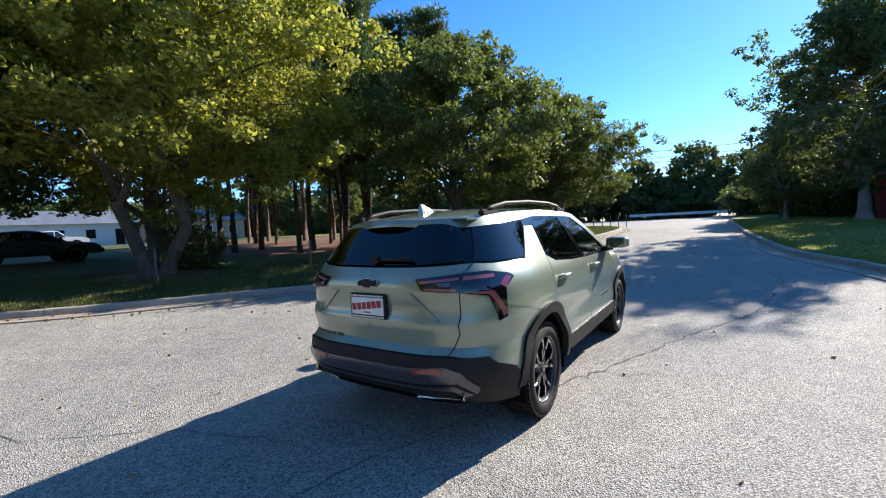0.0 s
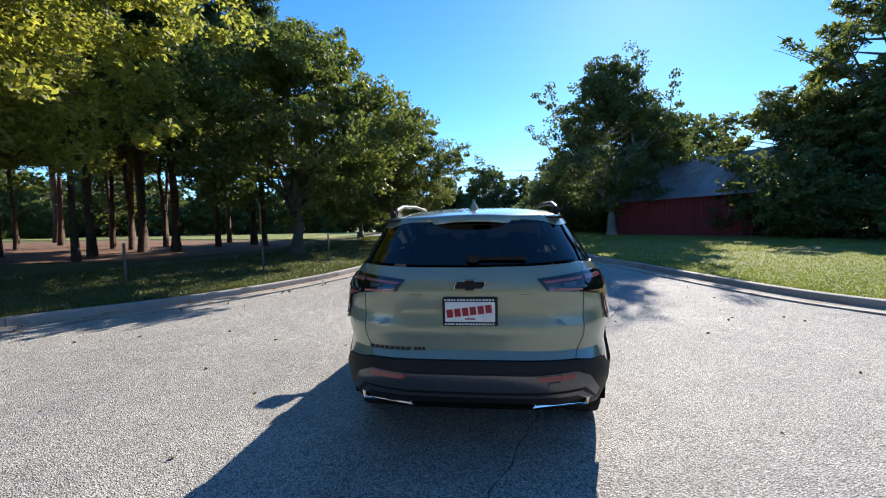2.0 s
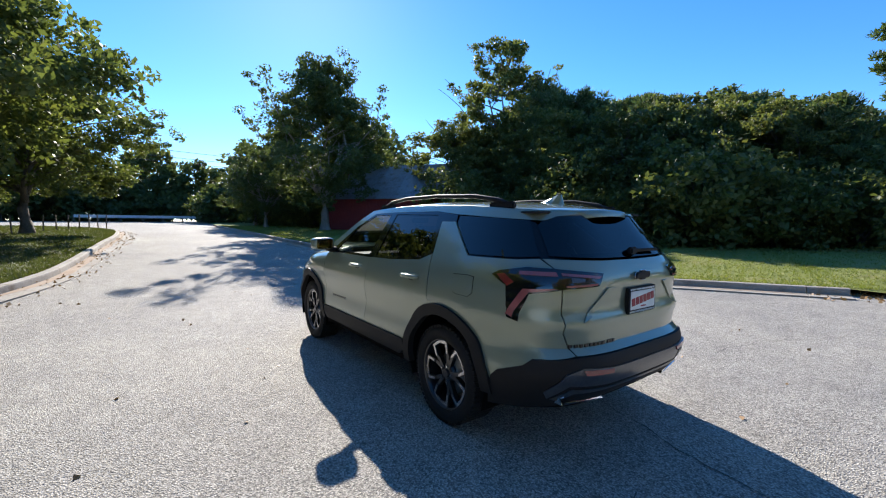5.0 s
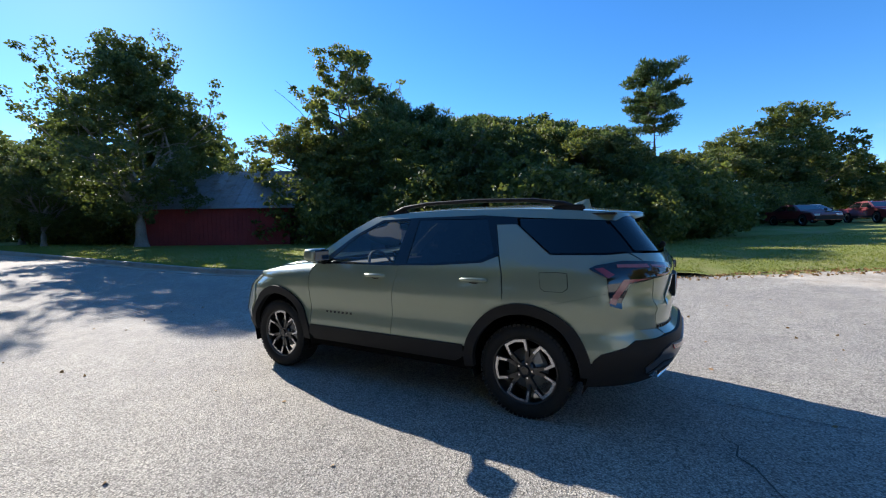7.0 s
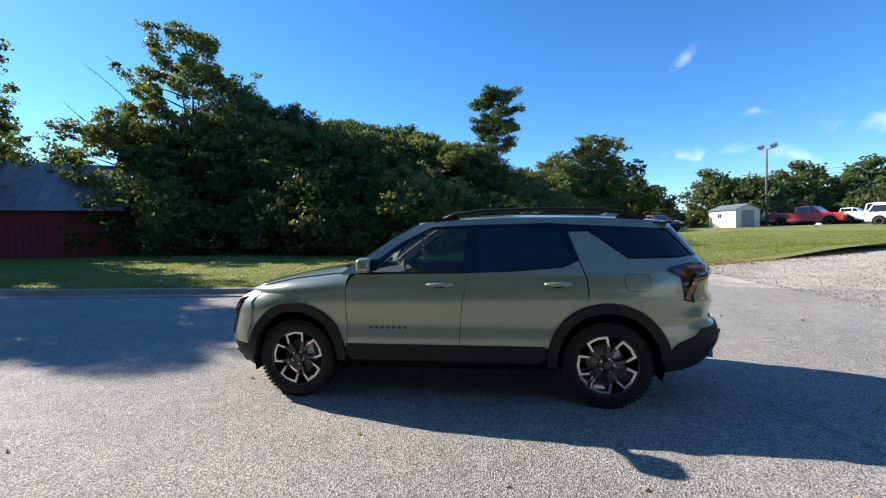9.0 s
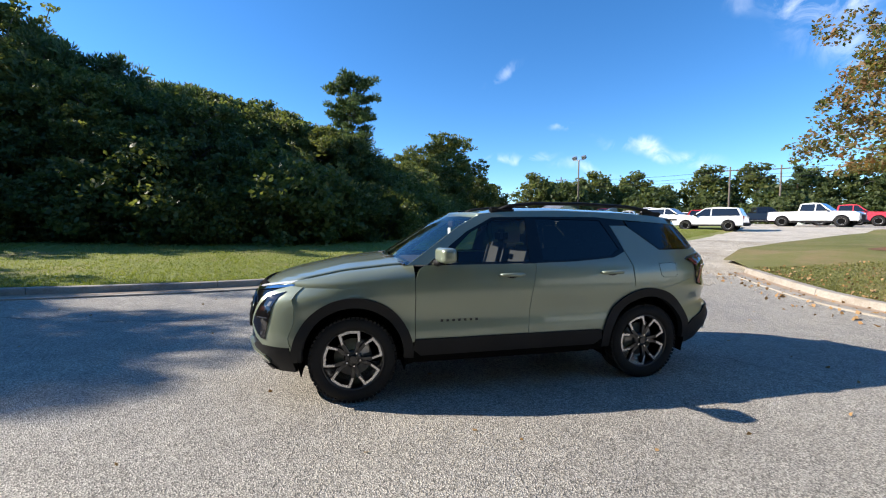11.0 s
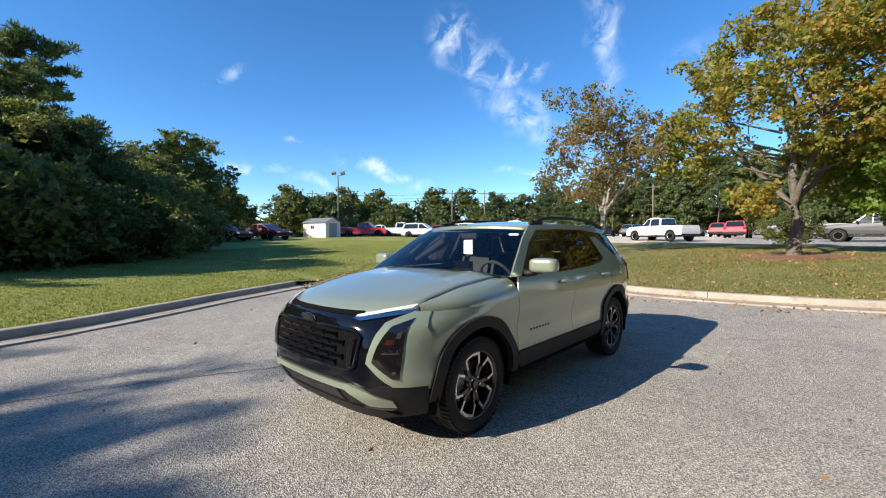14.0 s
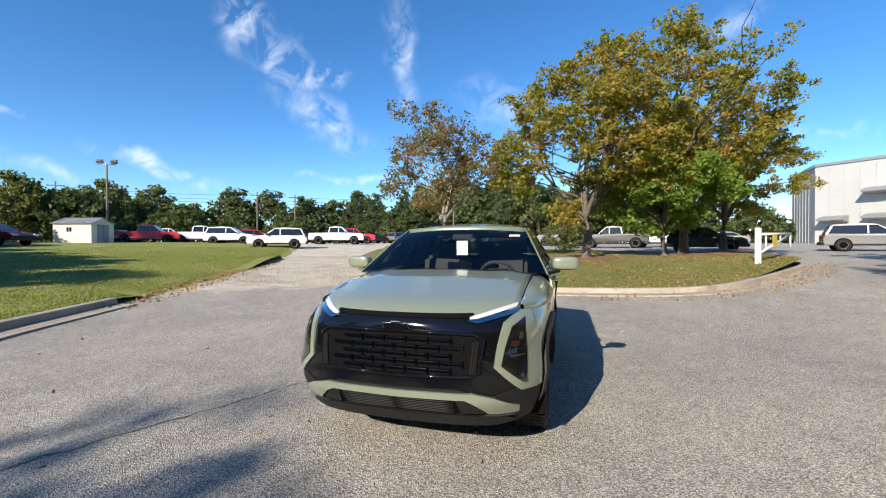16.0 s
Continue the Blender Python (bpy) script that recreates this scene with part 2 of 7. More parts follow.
def grass_mat(name, cols, straw=(0.20, 0.15, 0.07), amount=0.5):
    m, n, l, b = nodes_of(name)
    co = n.new("ShaderNodeTexCoord").outputs["Object"]
    big = noise_node(n, l, 0.22, 6, 0.65, co)
    fine = noise_node(n, l, 26.0, 5, 0.75, co)
    both = mixer(n, l, 0.45, big.outputs[0], fine.outputs[0])
    r = ramp(n, [(0.3, cols[0]), (0.5, cols[1]), (0.7, cols[2])])
    l.new(both.outputs[0], r.inputs[0])
    dry = noise_node(n, l, 0.5, 7, 0.7, co)
    dr = ramp(n, [(0.50, (0, 0, 0)), (0.70, (amount, amount, amount))])
    l.new(dry.outputs[0], dr.inputs[0])
    col = mixer(n, l, dr.outputs[0], r.outputs[0], straw)
    l.new(col.outputs[0], b.inputs["Base Color"])
    b.inputs["Roughness"].default_value = 0.9
    b.inputs["Specular IOR Level"].default_value = 0.2
    bump(n, l, b, fine.outputs[0], 0.8, 0.04)
    return m


ASPHALT = asphalt_mat()
# thin, litter-browned west lawn; the trees' shade is also darkened into its colours
GRASS_SHADE = grass_mat("thin_lawn_shade_toned", [(0.050, 0.062, 0.020), (0.090, 0.108, 0.032), (0.150, 0.150, 0.055)], (0.13, 0.085, 0.045), 0.8)
GRASS_DRY = grass_mat("dry_autumn_lawn", [(0.125, 0.158, 0.036), (0.212, 0.238, 0.060), (0.300, 0.282, 0.100)], (0.36, 0.28, 0.15), 0.75)
GRASS_ISLAND = grass_mat("leaf_strewn_lawn", [(0.100, 0.115, 0.034), (0.170, 0.172, 0.056), (0.260, 0.220, 0.095)], (0.30, 0.21, 0.12), 0.8)
NEEDLES = surface("pine_straw", (0.10, 0.045, 0.02), (0.26, 0.13, 0.065), 0.7, 30, 0.9, 0.8)
BLADE = leaf_mat("grass_blade", [(0.115, 0.155, 0.034), (0.205, 0.238, 0.058), (0.30, 0.285, 0.10)], 0.35)
BLADE_DRY = leaf_mat("dry_grass_blade", [(0.100, 0.120, 0.034), (0.175, 0.178, 0.060), (0.270, 0.220, 0.100)], 0.3)
# darker copy of the grass blade, with tree shade put into the colour
BLADE_SHADE = leaf_mat("grass_blade_shade_toned", [(0.05, 0.065, 0.02), (0.09, 0.11, 0.032), (0.15, 0.14, 0.06)], 0.3)
DEADLEAF = leaf_mat("fallen_leaf", [(0.25, 0.12, 0.04), (0.32, 0.2, 0.09), (0.16, 0.08, 0.03)], 0.1)
CONCRETE = surface("kerb_concrete", (0.24, 0.215, 0.18), (0.44, 0.40, 0.34), 0.9, 45, 0.85, 0.35, stain=(0.20, 0.155, 0.11))
CLAY = surface("clay_silt", (0.30, 0.20, 0.13), (0.46, 0.36, 0.26), 1.2, 40, 0.9, 0.3)
CRACKFILL = surface("crack_fill", (0.05, 0.047, 0.042), (0.15, 0.14, 0.125), 3, 60, 0.95, 0.4)
BARK = surface("grey_bark", (0.06, 0.05, 0.04), (0.19, 0.165, 0.135), 3.0, 22, 0.9, 0.9)
PINEBARK = surface("pine_bark", (0.045, 0.03, 0.022), (0.17, 0.115, 0.08), 2.5, 16, 0.9, 1.0)
PALEBARK = surface("pale_bark", (0.16, 0.145, 0.12), (0.36, 0.33, 0.29), 2.0, 18, 0.85, 0.6)
LEAF_GREEN = leaf_mat("leaf_green", [(0.063, 0.087, 0.031), (0.119, 0.148, 0.048), (0.224, 0.238, 0.067)], 0.40)
LEAF_YELLOW = leaf_mat("leaf_yellowgreen", [(0.110, 0.132, 0.038), (0.250, 0.262, 0.068), (0.480, 0.420, 0.105)], 0.58)
LEAF_BRIGHT = leaf_mat("leaf_bright_green", [(0.084, 0.140, 0.028), (0.154, 0.238, 0.042), (0.238, 0.308, 0.063)], 0.48)
LEAF_DARK = leaf_mat("leaf_dark", [(0.048, 0.070, 0.031), (0.090, 0.118, 0.045), (0.168, 0.190, 0.064)], 0.38)
LEAF_WOOD = leaf_mat("leaf_woods", [(0.056, 0.078, 0.031), (0.119, 0.143, 0.049), (0.259, 0.245, 0.077)], 0.40)
LEAF_MAPLE = leaf_mat("leaf_maple_turning", [(0.070, 0.120, 0.028), (0.140, 0.193, 0.042), (0.252, 0.241, 0.050), (0.420, 0.224, 0.050), (0.490, 0.140, 0.050)], 0.50)
LEAF_RED = leaf_mat("leaf_red_green", [(0.067, 0.105, 0.039), (0.126, 0.154, 0.059), (0.266, 0.154, 0.077), (0.392, 0.101, 0.078)], 0.46)
LEAF_PINE = leaf_mat("pine_needles", [(0.039, 0.064, 0.028), (0.078, 0.115, 0.048), (0.140, 0.175, 0.070)], 0.30)
BLACKPLASTIC = surface("black_grained_plastic", (0.007, 0.0072, 0.0076), (0.015, 0.015, 0.016), 2.0, 140, 0.6, 0.12, spec=0.3)
RUBBER = surface("tyre_rubber", (0.009, 0.009, 0.009), (0.020, 0.019, 0.018), 4.0, 90, 0.75, 0.25, spec=0.3)
WHITEPAINT = plain("white_paint", (0.72, 0.72, 0.70), 0.4)
STEEL = surface("galvanised_steel", (0.28, 0.28, 0.28), (0.45, 0.45, 0.44), 4, 50, 0.45, 0.1, metal=0.7)
POLEWOOD = surface("weathered_pole_wood", (0.10, 0.08, 0.06), (0.22, 0.18, 0.14), 1.5, 30, 0.9, 0.6)
DARKGAP = plain("dark_inside", (0.006, 0.006, 0.006), 1.0, spec=0.05)
SIDING = surface("cream_siding", (0.62, 0.57, 0.45), (0.74, 0.69, 0.57), 1.5, 30, 0.7, 0.1)
GREYDOOR = surface("grey_painted_door", (0.22, 0.22, 0.23), (0.30, 0.30, 0.31), 1.5, 30, 0.6, 0.1)
TINROOF = surface("weathered_tin_roof", (0.20, 0.21, 0.22), (0.38, 0.39, 0.40), 0.8, 12, 0.5, 0.2, metal=0.5, stain=(0.20, 0.13, 0.09))
REDBOARD = surface("red_barn_boards", (0.16, 0.018, 0.020), (0.27, 0.035, 0.035), 0.9, 14, 0.8, 0.4)
WAREHOUSE = surface("pale_metal_cladding", (0.34, 0.345, 0.335), (0.42, 0.425, 0.41), 0.3, 8, 0.55, 0.1)
BRICKWALL = surface("tan_house_wall", (0.34, 0.25, 0.17), (0.48, 0.37, 0.27), 1.0, 12, 0.8, 0.3)
YELLOW = plain("yellow_paint", (0.62, 0.42, 0.04), 0.5)
CARGLASS = plain("car_window_dark", (0.012, 0.014, 0.016), 0.05, coat=1.0)


# ---- building helpers ----
def mesh_of(name, verts, faces, mats, smooth=False, idx=None):
    me = bpy.data.meshes.new(name)
    me.from_pydata([tuple(v) for v in verts], [], [tuple(f) for f in faces])
    for m in mats if isinstance(mats, (list, tuple)) else [mats]:
        me.materials.append(m)
    if idx is not None:
        me.polygons.foreach_set("material_index", idx)
    if smooth:
        me.polygons.foreach_set("use_smooth", [True] * len(me.polygons))
    me.update()
    return me


def bm_mesh(name, bm, mats, smooth=False):
    me = bpy.data.meshes.new(name)
    bm.to_mesh(me)
    bm.free()
    for m in mats if isinstance(mats, (list, tuple)) else [mats]:
        me.materials.append(m)
    if smooth:
        me.polygons.foreach_set("use_smooth", [True] * len(me.polygons))
    return me


def part(name, data, material, parent, label="", smooth=False):
    """One mesh object under a thing or a part; data is a bmesh or a finished mesh."""
    me = bm_mesh(name, data, material, smooth) if isinstance(data, bmesh.types.BMesh) else data
    ob = new(name, me)
    ob.parent = parent
    return tagged(ob, label)


def box(bm, x0, x1, y0, y1, z0, z1, bevel=0.0, m=None):
    r = bmesh.ops.create_cube(bm, size=1.0)
    t = Matrix.Translation(((x0 + x1) / 2, (y0 + y1) / 2, (z0 + z1) / 2)) @ Matrix.Diagonal((x1 - x0, y1 - y0, z1 - z0, 1))
    bmesh.ops.transform(bm, matrix=(m or Matrix()) @ t, verts=r["verts"])
    if bevel:
        es = {e for v in r["verts"] for e in v.link_edges}
        bmesh.ops.bevel(bm, geom=list(es), offset=bevel, segments=2, affect="EDGES")


def tube(bm, pts, radii, sides=8, cap=True):
    """A tapered tube through the points."""
    rings = []
    n = len(pts)
    for i, p in enumerate(pts):
        d = Vector(pts[min(i + 1, n - 1)]) - Vector(pts[max(i - 1, 0)])
        q = d.to_track_quat("Z", "Y")
        r = radii[i] if isinstance(radii, (list, tuple)) else radii
        rings.append([bm.verts.new(Vector(p) + q @ Vector((r * math.cos(a), r * math.sin(a), 0)))
                      for a in (2 * math.pi * k / sides for k in range(sides))])
    for a, b in zip(rings, rings[1:]):
        for k in range(sides):
            f = bm.faces.new((a[k], a[(k + 1) % sides], b[(k + 1) % sides], b[k]))
            f.smooth = True
    if cap:
        bm.faces.new(rings[0][::-1]), bm.faces.new(rings[-1])


def clip_cell(poly, x0, x1, y0, y1):
    """The part of a polygon inside one cell."""
    for axis, bound, keep in ((0, x0, 1), (0, x1, -1), (1, y0, 1), (1, y1, -1)):
        res = []
        for i, p in enumerate(poly):
            q = poly[i - 1]
            ip, iq = keep * (p[axis] - bound) >= 0, keep * (q[axis] - bound) >= 0
            if ip != iq:
                t = (bound - q[axis]) / (p[axis] - q[axis])
                c = [q[0] + t * (p[0] - q[0]), q[1] + t * (p[1] - q[1])]
                c[axis] = bound
                res.append(tuple(c))
            if ip:
                res.append(tuple(p))
        poly = res
        if len(poly) < 3:
            return []
    return poly


def area2(p):
    return sum(p[i - 1][0] * p[i][1] - p[i][0] * p[i - 1][1] for i in range(len(p)))


def sheet(poly, step, place):
    """A polygon of the plane cut into cells and lifted onto a surface: verts, faces."""
    if area2(poly) < 0:
        poly = poly[::-1]
    u0, u1 = min(p[0] for p in poly), max(p[0] for p in poly)
    v0, v1 = min(p[1] for p in poly), max(p[1] for p in poly)
    su, sv = (step, step) if isinstance(step, (int, float)) else step
    nu, nv = max(1, math.ceil((u1 - u0) / su)), max(1, math.ceil((v1 - v0) / sv))
    index, verts, faces = {}, [], []
    for i in range(nu):
        a, b = u0 + (u1 - u0) * i / nu, u0 + (u1 - u0) * (i + 1) / nu
        strip = clip_cell(poly, a, b, v0 - 1, v1 + 1)
        if not strip:
            continue
        for j in range(nv):
            cell = clip_cell(strip, a, b, v0 + (v1 - v0) * j / nv, v0 + (v1 - v0) * (j + 1) / nv)
            if len(cell) < 3 or abs(area2(cell)) < 1e-8:
                continue
            f = []
            for p in cell:
                k = (round(p[0], 5), round(p[1], 5))
                if k not in index:
                    index[k] = len(verts)
                    verts.append(place(*p))
                if index[k] not in f:
                    f.append(index[k])
            if len(f) > 2:
                faces.append(f)
    return verts, faces


def spline(pts, step=0.5):
    """Evenly spaced points on a smooth line through pts."""
    res = []
    for i in range(len(pts) - 1):
        p0, p1, p2, p3 = (Vector(pts[max(0, min(len(pts) - 1, k))]) for k in (i - 1, i, i + 1, i + 2))
        n = max(1, round((p2 - p1).length / step))
        for k in range(n):
            t = k / n
            res.append(0.5 * (2 * p1 + (p2 - p0) * t + (2 * p0 - 5 * p1 + 4 * p2 - p3) * t * t + (3 * p1 - p0 - 3 * p2 + p3) * t ** 3))
    res.append(Vector(pts[-1]))
    return res


def smooth01(a, b, x):
    t = max(0.0, min(1.0, (x - a) / (b - a)))
    return t * t * (3 - 2 * t)


# ---- terrain: a shallow bowl round the turning area ----
def H(x, y):
    r = math.hypot(x, y)
    z = 1.4 * (1 - math.exp(-max(0.0, r - 6) / 27))
    if r > 20:
        z += 0.45 * smooth01(20, 44, r) * max(0.0, (0.83 * x - 0.55 * y) / r) ** 2
    return z - 0.6 * smooth01(120, 400, r)


def lawn_h(x, y):
    z = H(x, y) + 0.13
    if x > 6 and -26 < y < -2.2:
        # the unkerbed edge runs out flush with the gravel
        xe = float(np.interp(y, [-24, -18, -12.8, -9.6, -7, -4.6, -3, -2], [19, 15.5, 12.7, 11.2, 10.0, 9.1, 8.5, 8.2]))
        z -= 0.128 * (1 - smooth01(0.1, 2.2, x - xe)) * smooth01(-2.2, -3.2, y)
    if -12 < x < 14 and y < -7:
        z += 0.22 * smooth01(-8, -13, y)
    return z + 0.02 * noise.noise((x * 0.5, y * 0.5, 0))


def ground_sheet():
    edges = sorted({round(s * v, 2) for s in (-1, 1) for v in [*np.arange(0, 48, 1.0), 52, 58, 66, 80, 100, 140, 200, 300, 500, 900, 1600]})
    n = len(edges)
    verts = [(x, y, H(x, y)) for x in edges for y in edges]
    faces, idx = [], []
    for i in range(n - 1):
        for j in range(n - 1):
            faces.append((i * n + j, (i + 1) * n + j, (i + 1) * n + j + 1, i * n + j + 1))
            x, y = edges[i] + 0.5, edges[j] + 0.5
            idx.append(0 if max(abs(x), abs(y)) < 80 else 1)
    ob = new("ground", mesh_of("ground", verts, faces, [ASPHALT, GRASS_DRY], True, idx))
    tagged(ob, "worn light grey asphalt turning area running out into gravel", "ground", kind="structure")


ground_sheet()

KERB_EAST = [(2.6, 34), (2.75, 26), (3.0, 18), (3.6, 11.2), (4.5, 8.2), (5.2, 5.7), (5.85, 3.5), (6.7, 1.7), (7.4, 0.2), (8.2, -2.0)]
KERB_WEST = [(-14.5, -9.0), (-11.2, -5.6), (-9.0, -2.6), (-7.85, -0.25), (-7.2, 1.2), (-6.25, 2.85), (-5.2, 5.2), (-4.4, 7.6), (-4.05, 10.1), (-3.7, 16), (-3.4, 22), (-3.9, 27), (-6.2, 30.5), (-10, 32)]
KERB_SOUTH = [(4.6, -8.9), (2.6, -7.85), (1.3, -7.3), (0, -7.06), (-2.4, -7.05), (-4.1, -7.3), (-5.5, -8.2), (-6.6, -9.5), (-8.3, -11.7), (-9.6, -13.7), (-9.9, -15.2), (-9.2, -17.0), (-7.5, -19.0)]


def lawn(name, poly, material, label):
    v, f = sheet([tuple(p) for p in poly], 0.9, lambda x, y: (x, y, lawn_h(x, y)))
    ob = new(name, mesh_of(name, v, f, material, True))
    tagged(ob, label, "lawn", kind="structure")
    return ob


def xy(line):
    return [(p[0], p[1]) for p in spline(line, 0.6)]


lawn("lawn_east", xy(KERB_EAST) + [(8.5, -3.0), (9.1, -4.6), (10.0, -7), (11.2, -9.6), (12.7, -12.8), (15.5, -18), (19, -24), (23, -29.5), (29, -33), (38, -29), (47, -27), (60, -20), (75, 0), (75, 60), (6, 60), (3.2, 42)],
     GRASS_DRY, "mown autumn lawn, green near the kerb and straw-coloured beyond")
lawn("lawn_west", xy(KERB_WEST) + [(-13, 34), (-14, 48), (-20, 60), (-110, 60), (-110, -40), (-40, -30), (-22, -14)], GRASS_SHADE, "mown lawn under trees with pine straw, tree shade darkened into its colour")
# brighter grass laid over the shade-coloured lawn where the field is sunlit
v, f = sheet([(-12.5, 24.5), (-22, 26.5), (-34, 28), (-60, 24), (-105, 20), (-105, 58), (-20, 58), (-14.5, 48)], 1.5, lambda x, y: (x, y, lawn_h(x, y) + 0.03))
tagged(new("lawn_field", mesh_of("lawn_field", v, f, GRASS_DRY, True)), "open sunlit mown field beyond the pines", "lawn", kind="structure")
lawn("lawn_south", xy(KERB_SOUTH) + [(-3, -22), (4, -25), (12.6, -27), (11.5, -22), (9.6, -16.3), (8.2, -12.7), (6.6, -10.2)], GRASS_ISLAND, "leaf-strewn grass island with a concrete kerb")


def kerb(name, line, label):
    """Concrete kerb with a flat gutter, cast in lengths with open joints. The lawn lies on the left of the line."""
    pts = spline(line, 0.25)
    thing = tagged(new(name), label, "kerb", kind="structure")
    prof = [(0.10, -0.05), (0.10, 0.13), (0.085, 0.145), (-0.045, 0.145), (-0.07, 0.135), (-0.08, 0.11), (-0.095, 0.02), (-0.105, 0.012), (-0.48, 0.010), (-0.48, -0.05)]
    per, gap = 12, 0.006
    for s in range(0, len(pts) - 1, per):
        seg = pts[s:s + per + 1]
        if len(seg) < 2:
            continue
        verts, faces, k = [], [], len(prof)
        dz = random.uniform(-0.004, 0.004)
        for i, p in enumerate(seg):
            g = min(len(pts) - 1, s + i)
            d = (pts[min(g + 1, len(pts) - 1)] - pts[max(g - 1, 0)]).normalized()
            side = Vector((-d.y, d.x)) * TURN[name]
            q = p + d * (gap if i == 0 else -gap if i == len(seg) - 1 else 0)
            for o, z in prof:
                w = q + side * o
                verts.append((w.x, w.y, H(q.x, q.y) + z + (dz if z > 0.02 else 0)))
        for i in range(len(seg) - 1):
            for j in range(k):
                a, b = i * k + j, i * k + (j + 1) % k
                faces.append((a, b, b + k, a + k))
        faces.append(tuple(range(k))), faces.append(tuple(range((len(seg) - 1) * k, len(seg) * k))[::-1])
        part("kerb_stone", mesh_of("kerb_stone", verts, faces, CONCRETE), None, thing)
    # silt washed along the gutter
    verts, faces = [], []
    for i, p in enumerate(pts):
        d = (pts[min(i + 1, len(pts) - 1)] - pts[max(i - 1, 0)]).normalized()
        side = Vector((-d.y, d.x)) * TURN[name]
        wdt = 0.10 + 0.16 * max(0.0, 0.5 + noise.noise((p.x * 0.7, p.y * 0.7, 3)))
        for o, z in ((-0.10, 0.02), (-0.10 - wdt, 0.015)):
            w = p + side * o
            verts.append((w.x, w.y, H(p.x, p.y) + z))
    faces = [(2 * i, 2 * i + 1, 2 * i + 3, 2 * i + 2) for i in range(len(pts) - 1)]
    part("gutter_silt", mesh_of("gutter_silt", verts, faces, CLAY), None, thing, "reddish silt washed into the gutter")


TURN = {"kerb_east": 1, "kerb_west": 1, "kerb_south": 1}
kerb("kerb_east", KERB_EAST, "weathered concrete kerb and gutter along the lawn")
kerb("kerb_west", KERB_WEST, "weathered concrete kerb with leaf litter in the gutter")
kerb("kerb_south", KERB_SOUTH, "tan concrete kerb round the grass island")


def crack(line, width, seed):
    rnd = random.Random(seed)
    pts = [p + Vector((rnd.uniform(-0.035, 0.035), rnd.uniform(-0.035, 0.035))) for p in spline(line, 0.12)]
    verts, faces = [], []
    for i, p in enumerate(pts):
        d = (pts[min(i + 1, len(pts) - 1)] - pts[max(i - 1, 0)]).normalized()
        w = width * rnd.uniform(0.25, 1.0)
        for s in (-1, 1):
            q = p + Vector((-d.y, d.x)) * w * s
            verts.append((q.x, q.y, H(q.x, q.y) + 0.004))
    faces = [(2 * i, 2 * i + 1, 2 * i + 3, 2 * i + 2) for i in range(len(pts) - 1)]
    ob = new("pavement_crack", mesh_of("pavement_crack", verts, faces, CRACKFILL))
    tagged(ob, "dark crack running across the worn asphalt", "crack", kind="structure")


crack([(0.5, -1.4), (0.8, -0.7), (1.1, -0.08), (1.65, 1.4), (2.07, 2.3), (2.45, 3.3), (2.75, 4.7), (3.05, 6.3), (2.9, 7.4)], 0.014, 1)
crack([(0.5, -1.4), (0.1, -2.6), (-0.1, -3.6), (-0.6, -4.6)], 0.006, 2)
crack([(-0.5, -2.6), (-1.6, -3.0), (-2.4, -3.6), (-3.4, -3.7)], 0.006, 3)
crack([(2.6, -1.8), (3.6, -2.0), (4.6, -2.5), (5.6, -2.6)], 0.006, 4)


# ---- trees ----
def leaf_cloud(name, centres, radii, per, size, material, rnd, flat=0.75, aspect=1.6, needles=False):
    """Many small folded leaves scattered round the cluster centres; needles stand out from each tuft's middle."""
    c = np.repeat(np.asarray(centres), per, axis=0)
    r = np.repeat(np.asarray(radii), per)
    n = len(c)
    d = rnd.normal(size=(n, 3))
    d /= np.linalg.norm(d, axis=1)[:, None]
    away = d.copy()
    d *= (rnd.random(n) ** 0.45 * r)[:, None]
    d[:, 2] *= flat
    p = c + d
    face = rnd.normal(size=(n, 3)) * 0.75 + np.array((0, 0, 0.55))
    a = away + rnd.normal(size=(n, 3)) * 0.35 + np.array((0, 0, 0.5)) if needles else np.cross(face, rnd.normal(size=(n, 3)))
    a /= np.linalg.norm(a, axis=1)[:, None]
    b = np.cross(a, rnd.normal(size=(n, 3)) if needles else face)
    b /= np.linalg.norm(b, axis=1)[:, None]
    s = size * rnd.uniform(0.6, 1.35, n)[:, None]
    up = np.cross(a, b)
    tip, mid = a * s * aspect * 0.5, b * s * 0.5
    v = np.stack([p - tip, p + mid + up * s * 0.12, p + tip, p - mid + up * s * 0.12], 1).reshape(-1, 3)
    me = bpy.data.meshes.new(name)
    me.vertices.add(n * 4)
    me.vertices.foreach_set("co", v.astype(np.float32).ravel())
    me.loops.add(n * 4)
    me.loops.foreach_set("vertex_index", np.arange(n * 4, dtype=np.int32))
    me.polygons.add(n)
    me.polygons.foreach_set("loop_start", np.arange(0, n * 4, 4, dtype=np.int32))
    me.polygons.foreach_set("loop_total", np.full(n, 4, dtype=np.int32))
    me.materials.append(material)
    me.update()
    me.validate()
    return me


